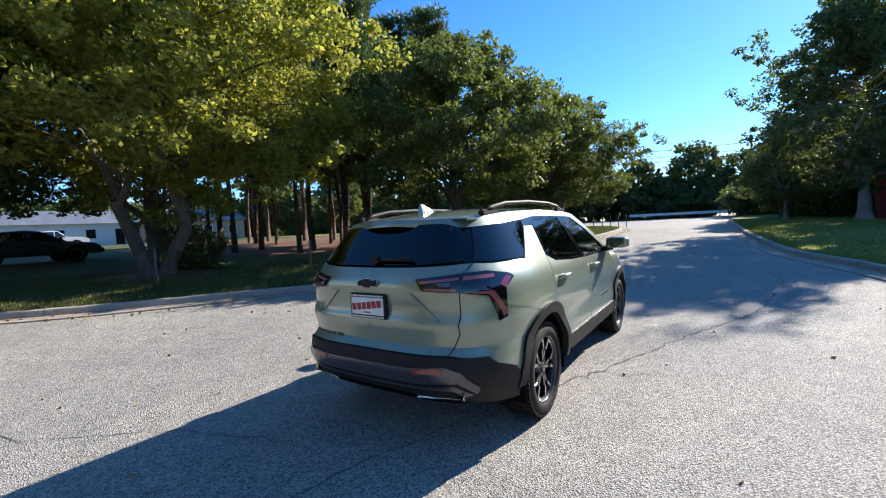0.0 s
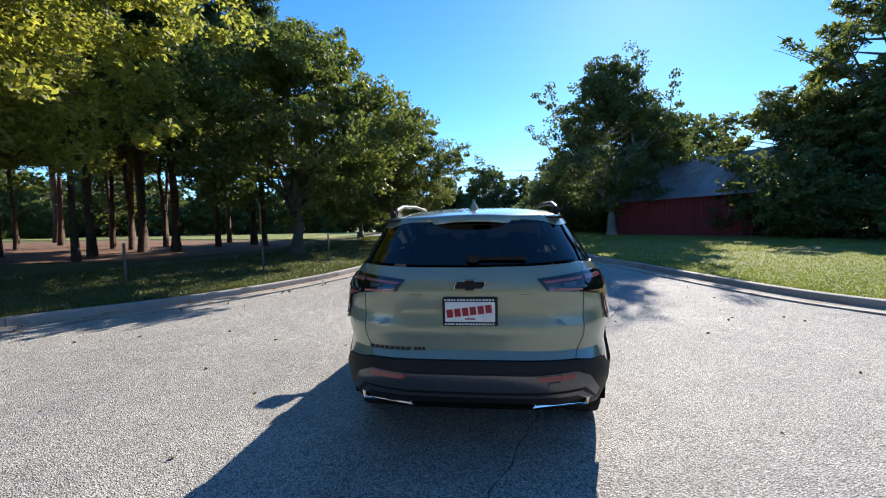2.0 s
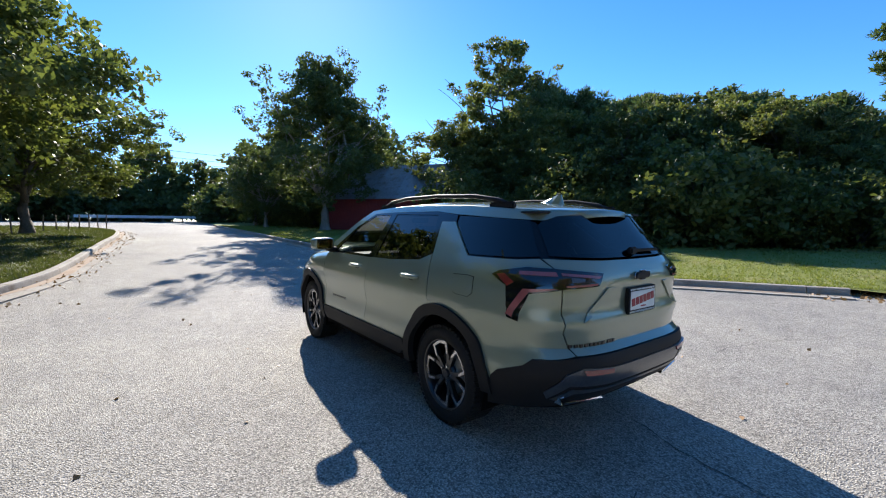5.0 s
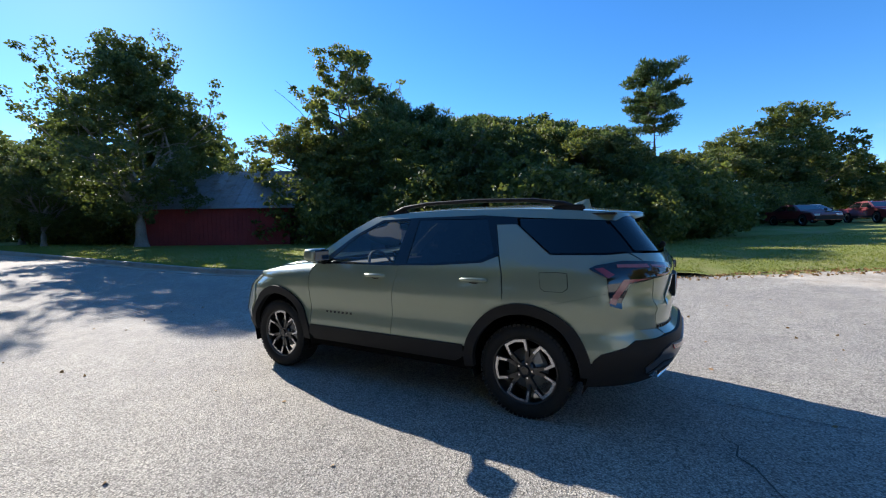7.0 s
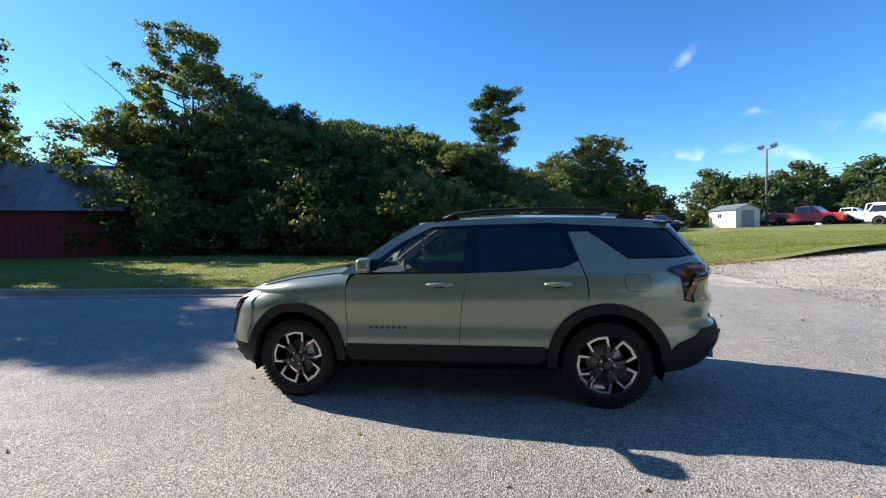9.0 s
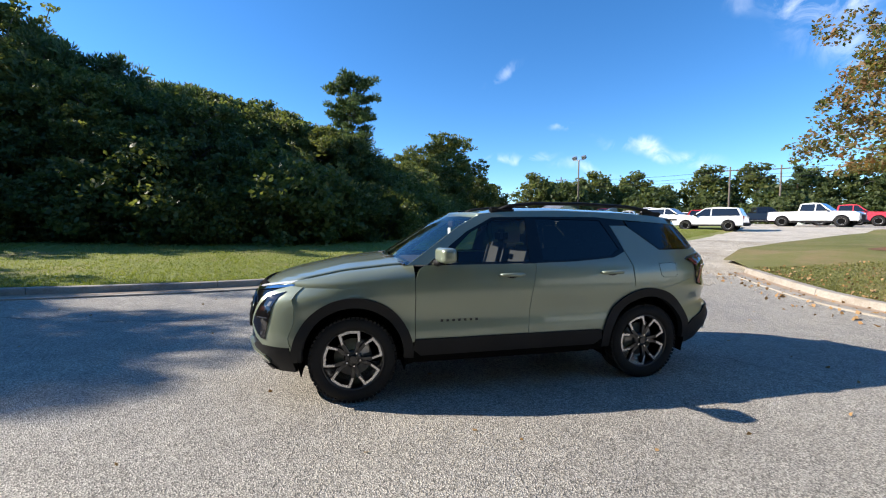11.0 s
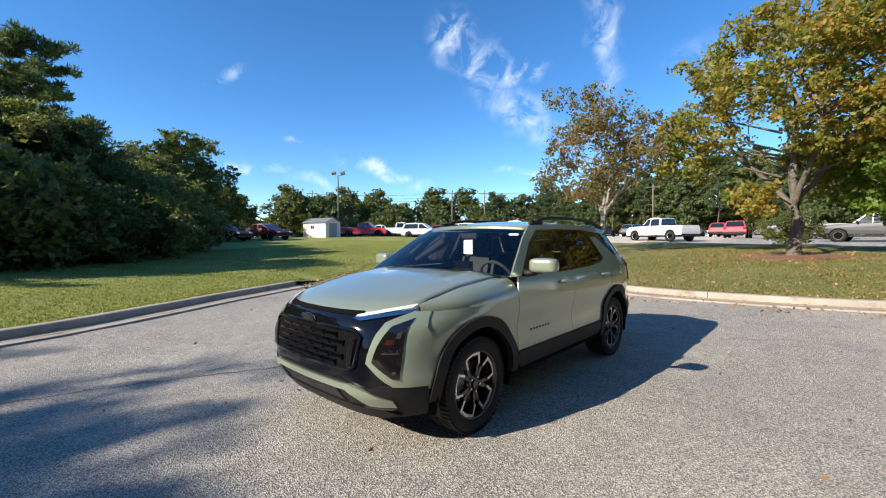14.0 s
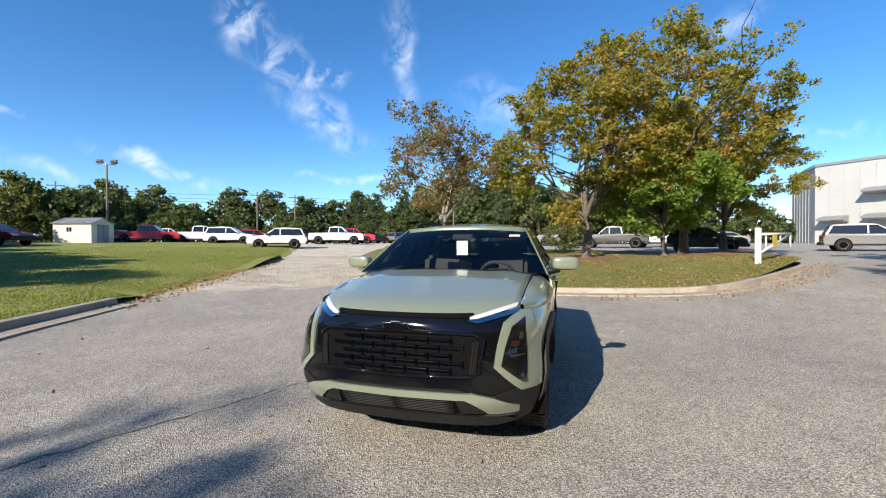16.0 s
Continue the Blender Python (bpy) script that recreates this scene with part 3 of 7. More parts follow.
def limb(bm, p, d, length, r, depth, tips, rnd, spread=0.55, droop=0.0, sides=7):
    """A crooked limb that forks; its ends are gathered in tips."""
    pts, radii = [p.copy()], [r]
    q, e = p.copy(), d.copy()
    n = 4
    for i in range(n):
        e = (e + Vector((rnd.normal(0, 0.13), rnd.normal(0, 0.13), rnd.normal(0.04 - droop, 0.08)))).normalized()
        q = q + e * length / n
        pts.append(q.copy())
        radii.append(r * (1 - 0.5 * (i + 1) / n))
        if depth <= 1 and i >= 1:
            tips.append(q.copy())
    tube(bm, pts, radii, max(4, sides), False)
    if depth == 0:
        return
    k = 3 if depth > 1 else 2
    for i in range(k):
        a = rnd.uniform(0, 2 * math.pi)
        side = Vector((math.cos(a), math.sin(a), rnd.uniform(-0.1, 0.5)))
        start = pts[-1] if i == 0 else pts[rnd.integers(2, n + 1)]
        limb(bm, start, (e + side * spread * rnd.uniform(0.7, 1.5)).normalized(), length * rnd.uniform(0.6, 0.85), radii[-1] * 0.8, depth - 1, tips, rnd, spread, droop, sides - 1)


def broad_tree(seed, height, width, fork, trunk_r, leaves, size, leafmat, bark=None, stems=1, depth=3, low=0.28, droop=0.0, gap=0.12, cone=0.28, name="tree"):
    """A broadleaved tree: forked limbs and a crown of leaf clusters with gaps."""
    rnd = np.random.default_rng(seed)
    thing = new(name)
    bm = bmesh.new()
    tips = []
    for s in range(stems):
        a = 2 * math.pi * s / stems + rnd.uniform(0, 1)
        lean = 0.0 if stems == 1 else 0.32
        d0 = Vector((math.cos(a) * lean, math.sin(a) * lean, 1)).normalized()
        base = Vector((math.cos(a), math.sin(a), 0)) * (0.0 if stems == 1 else trunk_r * 0.9)
        top = base + d0 * fork
        tr = trunk_r if stems == 1 else trunk_r * 0.72
        bend = Vector((rnd.normal(0, 0.05), rnd.normal(0, 0.05), 0)) * fork
        tube(bm, [base - Vector((0, 0, 0.3)), base + d0 * 0.06, base + d0 * fork * 0.22, base + d0 * fork * 0.6 + bend, top], [tr * 1.9, tr * 1.45, tr * 1.05, tr * 0.95, tr * 0.85], 10, False)
        rest = height - fork
        for i in range(5 if stems == 1 else 3):
            b = a + 2 * math.pi * i / (5 if stems == 1 else 3) + rnd.uniform(-0.4, 0.4)
            tilt = rnd.uniform(0.35, 1.0) if i else 0.1
            d = Vector((math.cos(b) * tilt, math.sin(b) * tilt, 1)).normalized()
            limb(bm, top - d0 * rnd.uniform(0, 0.25) * fork, d, rest * rnd.uniform(0.30, 0.42), tr * (0.62 if i else 0.8), depth - 1, tips, rnd, 0.6, droop)
    # boughs: lobes of small leaf sprays round the crown, each on its own branch, with gaps between
    zc, rz = height * (low + 1) / 2, height * (1 - low) / 2
    cl = [t for t in tips if t.z > height * low and math.hypot(t.x, t.y) < width * 0.60]
    n_bough = int(34 + 5.2 * width)
    for i in range(n_bough):
        h = 1 - 2 * (i + 0.5) / n_bough
        a = 2.39996 * i + rnd.uniform(-0.5, 0.5)
        q = math.sqrt(1 - h * h)
        u = Vector((q * math.cos(a), q * math.sin(a), h))
        if noise.noise((u.x * 2.1 + seed, u.y * 2.1, u.z * 2.1)) < -0.30 + gap:
            continue
        k = rnd.uniform(0.62, 0.98) * (0.93 + 0.30 * noise.noise((u.x * 1.6, u.y * 1.6 + seed, u.z * 1.6)))
        taper = 1.0 - cone * (max(0, u.z) if cone < 0.5 else max(0, (u.z + 0.5) / 1.5))
        c = Vector((u.x * width / 2 * k * taper, u.y * width / 2 * k * taper, zc + u.z * rz * k))
        foot = Vector((c.x * 0.12, c.y * 0.12, max(fork * 0.9, min(c.z - 0.25 * math.hypot(c.x, c.y), height * 0.8))))
        mid = foot.lerp(c, 0.55) + Vector((0, 0, 0.05 * width * (0.4 if c.z > foot.z else -0.2)))
        tube(bm, [foot, mid, c], [trunk_r * 0.24, trunk_r * 0.13, 0.010], 4, False)
        lobe = width * rnd.uniform(0.075, 0.135)
        for _ in range(int(11 + 60 * lobe / width)):
            e = rnd.normal(size=3)
            e *= rnd.random() ** 0.35 * lobe / np.linalg.norm(e)
            cl.append(c + Vector((e[0] * 1.15, e[1] * 1.15, e[2] * 0.75 - 0.1 * lobe)) + u * rnd.uniform(0, 0.35) * lobe)
    part("trunk", bm, bark or BARK, thing)
    radii = [rnd.uniform(0.5, 1.3) * (0.17 + 0.026 * width) for _ in cl]
    per = max(4, int(leaves / len(cl)))
    part("crown", leaf_cloud("crown", [tuple(v) for v in cl], radii, per, size, leafmat, rnd, 0.65), None, thing)
    return thing


def pine_tree(seed, height, trunk_r, bare, leaves, size, width=3.2, head=False, name="pine_tree"):
    """A pine: straight trunk, bare below with dead stubs, whorls of needle tufts above."""
    rnd = np.random.default_rng(seed)
    thing = new(name)
    bm = bmesh.new()
    pts = [Vector((rnd.normal(0, 0.05) * k, rnd.normal(0, 0.05) * k, height * k / 6 - (0.3 if k == 0 else 0))) for k in range(7)]
    tube(bm, pts, [trunk_r * (1.35 if k == 0 else 1.0 - 0.14 * k) for k in range(7)], 9, False)
    tips, radii = [], []
    z = height * bare * 0.45
    while z < height * 0.98:
        live = z > height * bare
        f = (z - height * bare) / (height * (1 - bare))
        reach = (width / 2) * (0.35 + 0.65 * math.sin(math.pi * min(1, max(0, f * 0.8 + 0.25)))) if live else rnd.uniform(0.5, 1.3)
        if live and head:
            reach = (width / 2) * (0.45 + 0.55 * math.sin(math.pi * (0.1 + 0.85 * f ** 1.5)))
        for i in range(rnd.integers(3, 6) if live else 2):
            a = rnd.uniform(0, 2 * math.pi)
            d = Vector((math.cos(a), math.sin(a), rnd.uniform(-0.15, 0.35)))
            p0 = Vector((0, 0, z))
            p1 = p0 + d * reach * 0.55
            p2 = p0 + d * reach * rnd.uniform(0.8, 1.1) + Vector((0, 0, 0.12 * reach))
            tube(bm, [p0, p1, p2], [trunk_r * 0.20, trunk_r * 0.12, 0.008], 4, False)
            if live:
                for t in (0.5, 0.75, 1.0):
                    tips.append(tuple(p0.lerp(p2, t) + Vector(rnd.normal(0, 0.12, 3))))
                    radii.append(rnd.uniform(0.3, 0.55) * (0.6 + width / 6))
        z += rnd.uniform(0.45, 0.75) if live else rnd.uniform(0.5, 1.1)
    part("trunk", bm, PINEBARK, thing)
    part("crown", leaf_cloud("crown", tips, radii, max(5, leaves // len(tips)), size, LEAF_PINE, rnd, 0.6, 4.2, True), None, thing)
    return thing


def stand(ob, x, y, turn=0, size=1.0, sink=0.0, tall=1.0):
    """Sets a tree on the lawn or ground."""
    return pose(x, y, lawn_h(x, y) - 0.02 - sink, 0, 0, turn) @ Matrix.Diagonal((size, size, size * tall, 1))


def put(ob, x, y, turn=0, size=1.0, label="", category="tree", group="", tall=1.0):
    ob.matrix_basis = stand(ob, x, y, turn, size, 0, tall)
    return tagged(ob, label, category, group)


def again(ob, x, y, turn=0, size=1.0, label="", tall=1.0):
    c = copy_thing(ob, Matrix())
    c.matrix_basis = stand(c, x, y, turn, size, 0, tall)
    return tagged(c, label)


# west: big yellowing tree, round-headed trees along the road, the pine stand
put(broad_tree(11, 10.8, 13.0, 2.4, 0.26, 120000, 0.095, LEAF_YELLOW, stems=3, low=0.20, droop=0.03, gap=0.16), -12.4, 1.4, 20, 1, "large multi-stemmed tree with yellow-green leaves at the kerb")
roadside = put(broad_tree(12, 9.6, 10.9, 2.1, 0.24, 70000, 0.11, LEAF_GREEN, low=0.22, gap=0.06), -8.5, 12.6, 0, 1, "round-headed dark green roadside tree on the lawn", group="roadside trees")
again(roadside, -6.6, 22.5, 130, 0.88, "round-headed roadside tree with yellowing top")
again(roadside, -10.5, 27.5, 250, 0.85)
again(roadside, -15.5, -5.5, 80, 1.05, "tree with dense green crown shading the lawn")
again(roadside, -21.0, -1.0, 200, 1.0)
pine = put(pine_tree(21, 15.5, 0.22, 0.30, 18000, 0.075, 5.4), -15.6, 12.2, 0, 1, "tall pine with a bare lower trunk", "pine tree", "pine stand")
pine_b = put(pine_tree(22, 14.0, 0.15, 0.34, 12000, 0.085, 4.2), -12.8, 17.4, 0, 1, "slender pine with a bare lower trunk", "pine tree", "pine stand")
rp = random.Random(5)
spots = [(-14.5, 12.8)]
for i in range(5):
    for j in range(6):
        x = -13.2 - 3.0 * j + rp.uniform(-1.0, 1.0) - 0.45 * i
        y = 5.5 + 3.4 * i + rp.uniform(-1.1, 1.1) + 0.5 * j
        if math.hypot(x + 15, y - 12.4) > 2 and not (x > -16 and y < 7) and rp.random() < 0.88:
            spots.append((x, y))
for k, (x, y) in enumerate(spots):
    again(pine if k % 4 == 0 else pine_b, x, y, rp.uniform(0, 360), rp.uniform(0.8, 1.1))

# east: the dark tree beside the road, the tall tree, woods and the lone pine
shade = put(broad_tree(31, 12.2, 11.6, 2.2, 0.27, 50000, 0.115, LEAF_DARK, PALEBARK, low=0.10, gap=0.20, cone=0.92), 8.0, 24.6, 0, 1, "tall dark green tree with a broad dense crown and pale trunk")
again(shade, 11.4, 29.0, 140, 0.82, "dark green tree beside the barn")
again(shade, 5.6, 31.0, 200, 0.52)
again(shade, 5.9, 36.0, 60, 0.58, "dark green tree beside the road")
tall = put(broad_tree(32, 12.8, 6.4, 2.4, 0.26, 30000, 0.12, LEAF_WOOD, low=0.05, gap=0.14), 21.7, 21.0, 0, 1.25, "tall narrow tree with a loose airy crown")
wood_a = put(broad_tree(33, 9.6, 7.5, 1.4, 0.2, 30000, 0.135, LEAF_WOOD, low=0.02, gap=0.0), 19.0, 13.2, 0, 0.86, "dense woodland tree in mixed green", group="woods")
wood_b = put(broad_tree(34, 8.0, 7.0, 1.2, 0.18, 26000, 0.135, LEAF_DARK, low=0.0, gap=0.0), 18.0, 8.4, 0, 0.86, "dense dark woodland tree", group="woods")
wood_pine = put(pine_tree(37, 10.0, 0.17, 0.10, 15000, 0.085, 5.6), 24.9, 14.0, 0, 0.95, "bushy pine rising out of the woods", "pine tree", "woods")
far_a = put(broad_tree(38, 9.6, 8.0, 1.4, 0.2, 9000, 0.28, LEAF_WOOD, low=0.02, gap=0.0), 62, -30, 0, 0.9, "distant broadleaved tree behind the lot", group="far tree line")
far_b = put(broad_tree(39, 8.0, 7.6, 1.2, 0.18, 8000, 0.28, LEAF_DARK, low=0.0, gap=0.0), 70, -40, 0, 1.0, "distant dark green tree behind the lot", group="far tree line")
woods = [(20.5, 17.5, 1.15, 0), (23.5, 14.5, 1.25, 1), (17.5, 11.2, 0.7, 0), (22.5, 9.6, 1.08, 0), (20.3, 6.2, 0.92, 1), (24.5, 4.6, 0.94, 0), (20.8, 2.6, 0.80, 0), (26.5, 8.0, 1.30, 1), (24.0, 0.6, 0.88, 1),
         (28.0, 1.5, 0.74, 0), (31.0, 5.0, 1.28, 1), (17.0, 21.5, 1.05, 0), (22, 22, 1.4, 1), (28.5, 13.5, 1.22, 0), (27.5, -1.6, 0.70, 0), (31.5, -2.4, 0.85, 1), (19.2, 9.8, 0.8, 1), (18.6, 15.0, 0.8, 1), (22.7, 5.8, 0.98, 0), (22.0, 12.0, 1.1, 1), (26.0, 11.5, 1.1, 0), (21.8, 4.2, 0.95, 1), (26.0, 2.6, 1.05, 1), (30.0, 8.4, 1.08, 0),
         (33.5, -0.6, 0.72, 0), (38.5, -1.6, 0.80, 1), (35.8, 1.2, 0.90, 1), (36, -3.6, 0.80, 0), (40.5, -5.0, 0.88, 0), (44.5, -6.2, 1.1, 0), (51.0, -11.6, 1.55, 0), (46.5, -9.5, 1.1, 1), (55.5, -13.5, 1.3, 1), (33, 10, 1.5, 1), (18.2, 4.6, 0.55, 1), (21.0, -0.4, 0.5, 0), (25.2, -1.8, 0.45, 1)]
for k, (x, y, s, w) in enumerate(woods):
    again(wood_b if w else wood_a, x, y, 71 * k, s * 0.88, tall=0.97)
for k, (x, y, h) in enumerate([(20.6, 15.8, 9.8), (22.0, 13.6, 9.6), (25.9, 12.1, 9.6), (24.0, 9.6, 8.8), (31.5, 3.5, 7.8), (21.4, 1.0, 6.2), (27.0, 6.0, 8.4), (23.4, 18.6, 11.5)]):
    again(wood_pine, x, y, 50 * k, h / 10.0)
put(pine_tree(35, 17.6, 0.22, 0.60, 16000, 0.11, 6.2, True), 49.5, 0.8, 0, 1, "tall lone pine with a tufted crown above the woods", "pine tree")

shrub = put(broad_tree(36, 3.3, 5.0, 0.35, 0.05, 9000, 0.12, LEAF_WOOD, stems=4, depth=2, low=-0.12, gap=-0.1, name="shrub"), 16.6, 12.8, 0, 1, "dense wild shrub at the wood's edge", "shrub", "undergrowth")
far_shrub = put(broad_tree(40, 3.3, 5.4, 0.35, 0.05, 2600, 0.22, LEAF_DARK, stems=3, depth=2, low=-0.12, gap=-0.1, name="shrub"), 60, -34, 0, 2.0, "distant thicket at the foot of the tree line", "shrub", "far thicket")
edge = [(16.2, 9.6), (15.9, 6.9), (16.4, 4.2), (17.2, 1.6), (18.6, -0.6), (20.8, -1.4), (23.2, -2.4), (26.0, -3.0), (30.0, -3.2), (33.5, -4.6), (38, -6.2), (41.5, -8.4), (44, -10.2), (47, -11.5), (15.2, 15.6), (14.8, 18.2), (17.6, 6.0), (19.2, 2.8), (22, -0.8), (18.4, 11.0),
        (12.0, 27.5), (9.0, 29.5), (8.0, 34.5), (11.5, 33.0), (10, 45), (6, 50), (0, 66), (-5, 64), (5, 60), (-11, 62), (-17, 60), (13, 38), (16, 30), (17, 25), (-26, 58), (-36, 53), (-45, 47), (-53, 38)]
for k, (x, y) in enumerate(edge):
    again(shrub if y < 40 else far_shrub, x, y, 67 * k, random.Random(k).uniform(0.8, 1.35) * (1.5 if y > 40 else 1.0))

# north: trees across the end of the road
for k, (x, y, s, w) in enumerate([(-14, 58, 1.0, 0), (-8, 66, 1.15, 1), (-1, 70, 1.2, 0), (5, 66, 1.1, 1), (11, 60, 1.2, 0), (14, 50, 1.25, 1), (11, 42, 1.1, 0), (17, 36, 1.3, 1), (8.5, 38, 0.8, 1), (-22, 62, 1.2, 1), (-30, 58, 1.1, 0), (-40, 52, 1.2, 1), (-50, 44, 1.2, 0), (-56, 34, 1.3, 1)]):
    again(far_b if w else far_a, x, y, 33 * k, s)

# south: the red-leaved maple, the turning maples on the island, the far tree line
put(broad_tree(41, 7.8, 6.4, 1.7, 0.14, 15000, 0.085, LEAF_RED, PALEBARK, low=0.24, gap=0.22), 4.5, -14.9, 0, 1, "young maple with thin red and green leaves on the island", group="island maples")
maple = put(broad_tree(42, 9.2, 7.4, 1.9, 0.17, 34000, 0.095, LEAF_MAPLE, low=0.16, gap=0.14), -2.1, -14.4, 0, 1.03, "maple turning orange and yellow above green", group="island maples")
put(broad_tree(44, 11.8, 7.6, 2.2, 0.19, 26000, 0.095, LEAF_MAPLE, low=0.25, gap=0.24), -6.5, -16.9, 140, 1.0, "tall open maple turning orange at its tips", group="island maples")
again(maple, -9.3, -20.4, 260, 0.90, "maple with green and orange leaves")
put(broad_tree(43, 5.6, 5.6, 1.5, 0.13, 24000, 0.10, LEAF_BRIGHT, low=0.2), -5.4, -15.6, 40, 1, "small bright green tree among the maples")
for k in range(46):
    a = radians(-150 + 150 * k / 45)
    d = 92 + 10 * math.sin(k * 1.7)
    again(far_shrub, d * math.cos(a), d * math.sin(a), 67 * k, 1.5 + 0.6 * math.sin(k * 2.9))
for k in range(26):
    a = radians(112 + 92 * k / 25)
    d = 88 + 6 * math.sin(k * 1.9)
    again(far_shrub, d * math.cos(a), d * math.sin(a), 53 * k, 2.4 + 0.5 * math.sin(k * 2.3))
far = [(78, -52, 1.2, 0), (74, -66, 1.05, 1), (66, -80, 1.3, 0), (56, -92, 1.4, 1), (46, -98, 1.1, 0), (36, -92, 1.3, 1), (26, -86, 1.35, 0), (16, -82, 1.5, 1), (6, -84, 1.5, 0), (-4, -86, 1.4, 1), (-14, -88, 1.4, 0), (-24, -90, 1.3, 1),
       (84, -44, 1.2, 1), (68, -24, 0.9, 1), (58, -18, 0.8, 0), (52, -100, 1.5, 0), (30, -98, 1.6, 1), (12, -94, 1.7, 0), (-10, -96, 1.6, 1), (90, -70, 1.4, 0), (-34, -94, 1.4, 0), (21, -92, 1.6, 0), (1, -92, 1.6, 1), (41, -96, 1.0, 1), (61, -88, 1.4, 1), (71, -74, 1.3, 0), (80, -60, 1.1, 1), (76, -46, 1.0, 0), (-19, -94, 1.5, 0)]
for k, (x, y, s, w) in enumerate(far):
    again(far_b if w else far_a, x, y, 47 * k, s)
for k, (x, y, s) in enumerate([(40, -84, 0.8), (33, -84, 0.85), (22, -80, 0.85), (60, -84, 0.8), (48, -90, 0.9), (10, -78, 0.85), (28, -80, 0.9), (3, -80, 0.8)]):
    again(pine_b, x, y, 50 * k, s)


# ---- the parked SUV: nose to +y, wheels on z = 0 ----
def flake_paint(name, c):
    m, n, l, b = nodes_of(name)
    co = n.new("ShaderNodeTexCoord").outputs["Object"]
    f = noise_node(n, l, 900.0, 1, 0.5, co)
    d = noise_node(n, l, 2.0, 5, 0.6, co)
    k = mixer(n, l, 0.5, f.outputs[0], d.outputs[0])
    r = ramp(n, [(0.3, tuple(v * 0.97 for v in c)), (0.7, tuple(v * 1.03 for v in c))])
    l.new(k.outputs[0], r.inputs[0])
    l.new(r.outputs[0], b.inputs["Base Color"])
    dr = ramp(n, [(0.35, (0.29, 0.29, 0.29)), (0.75, (0.32, 0.32, 0.32))])
    l.new(d.outputs[0], dr.inputs[0])
    l.new(dr.outputs[0], b.inputs["Roughness"])
    b.inputs["Metallic"].default_value = 0.35
    b.inputs["Coat Weight"].default_value, b.inputs["Coat Roughness"].default_value = 1.0, 0.025
    return m


SAGE = flake_paint("sage_green_paint", (0.272, 0.314, 0.234))
GLOSSBLACK = plain("gloss_black", (0.004, 0.004, 0.005), 0.07, coat=0.25, spec=0.35)
SATINGREY = surface("satin_dark_silver", (0.11, 0.115, 0.125), (0.17, 0.175, 0.185), 2, 60, 0.28, 0.05, metal=0.8)
CHROME = plain("chrome", (0.62, 0.62, 0.63), 0.08, 1.0)
MACHINED = plain("machined_aluminium", (0.60, 0.60, 0.61), 0.25, 1.0)
RIMBLACK = plain("black_wheel_paint", (0.012, 0.012, 0.013), 0.3, coat=0.6)
TINT = glass("dark_tinted_glass", (0.05, 0.055, 0.06), 0.03)
CLEAR = glass("clear_window_glass", (0.80, 0.86, 0.82), 0.02)
MIRROR = plain("mirror_glass", (0.45, 0.47, 0.50), 0.02, 1.0)
REDLENS = plain("red_lamp_lens", (0.24, 0.022, 0.025), 0.12, coat=1.0)
PINKLENS = plain("pale_red_lens", (0.34, 0.10, 0.10), 0.15, coat=1.0)
SMOKELENS = plain("smoked_lens", (0.008, 0.007, 0.008), 0.06, coat=1.0)
CLEARLENS = plain("frosted_clear_lens", (0.62, 0.64, 0.66), 0.12, coat=1.0)
AMBER = plain("amber_lens", (0.040, 0.013, 0.008), 0.15, coat=1.0)
CLOTH = surface("dark_upholstery", (0.012, 0.012, 0.013), (0.03, 0.03, 0.032), 3, 80, 0.8, 0.2)
GRILLEBLACK = plain("black_chrome", (0.075, 0.075, 0.08), 0.16, 1.0)
PAPER = plain("white_paper", (0.78, 0.80, 0.78), 0.6)
BADGE = plain("black_badge", (0.012, 0.012, 0.012), 0.3)
PLATERED = plain("dark_red_print", (0.32, 0.012, 0.03), 0.4)

ZS = [0.18, 0.30, 0.42, 0.55, 0.66, 0.70, 0.80, 0.86, 0.91, 1.00, 1.08, 1.12, 1.18, 1.25, 1.34, 1.44, 1.52, 1.60]
WS = [0.86, 0.90, 0.927, 0.938, 0.920, 0.919, 0.937, 0.947, 0.946, 0.936, 0.918, 0.900, 0.866, 0.826, 0.776, 0.718, 0.668, 0.610]
RS = [2.12, 2.20, 2.30, 2.355, 2.350, 2.290, 2.300, 2.315, 2.278, 2.290, 2.300, 2.290, 2.262, 2.215, 2.150, 2.075, 2.015, 1.950]
FS = [2.00, 2.10, 2.19, 2.205, 2.205, 2.205, 2.195, 2.19, 2.175, 2.08, 1.98, 1.93, 1.85, 1.80, 1.75, 1.70, 1.65, 1.60]
NF = [4.2, 4.2, 4.3, 4.3, 4.2, 4.1, 3.6, 3.2, 2.8, 2.35, 2.3, 2.3, 2.3, 2.3, 2.3, 2.3, 2.3, 2.3]
NR = 4.2
QUARTER = math.pi / 2


def tab(z, col):
    return float(np.interp(z, ZS, col))


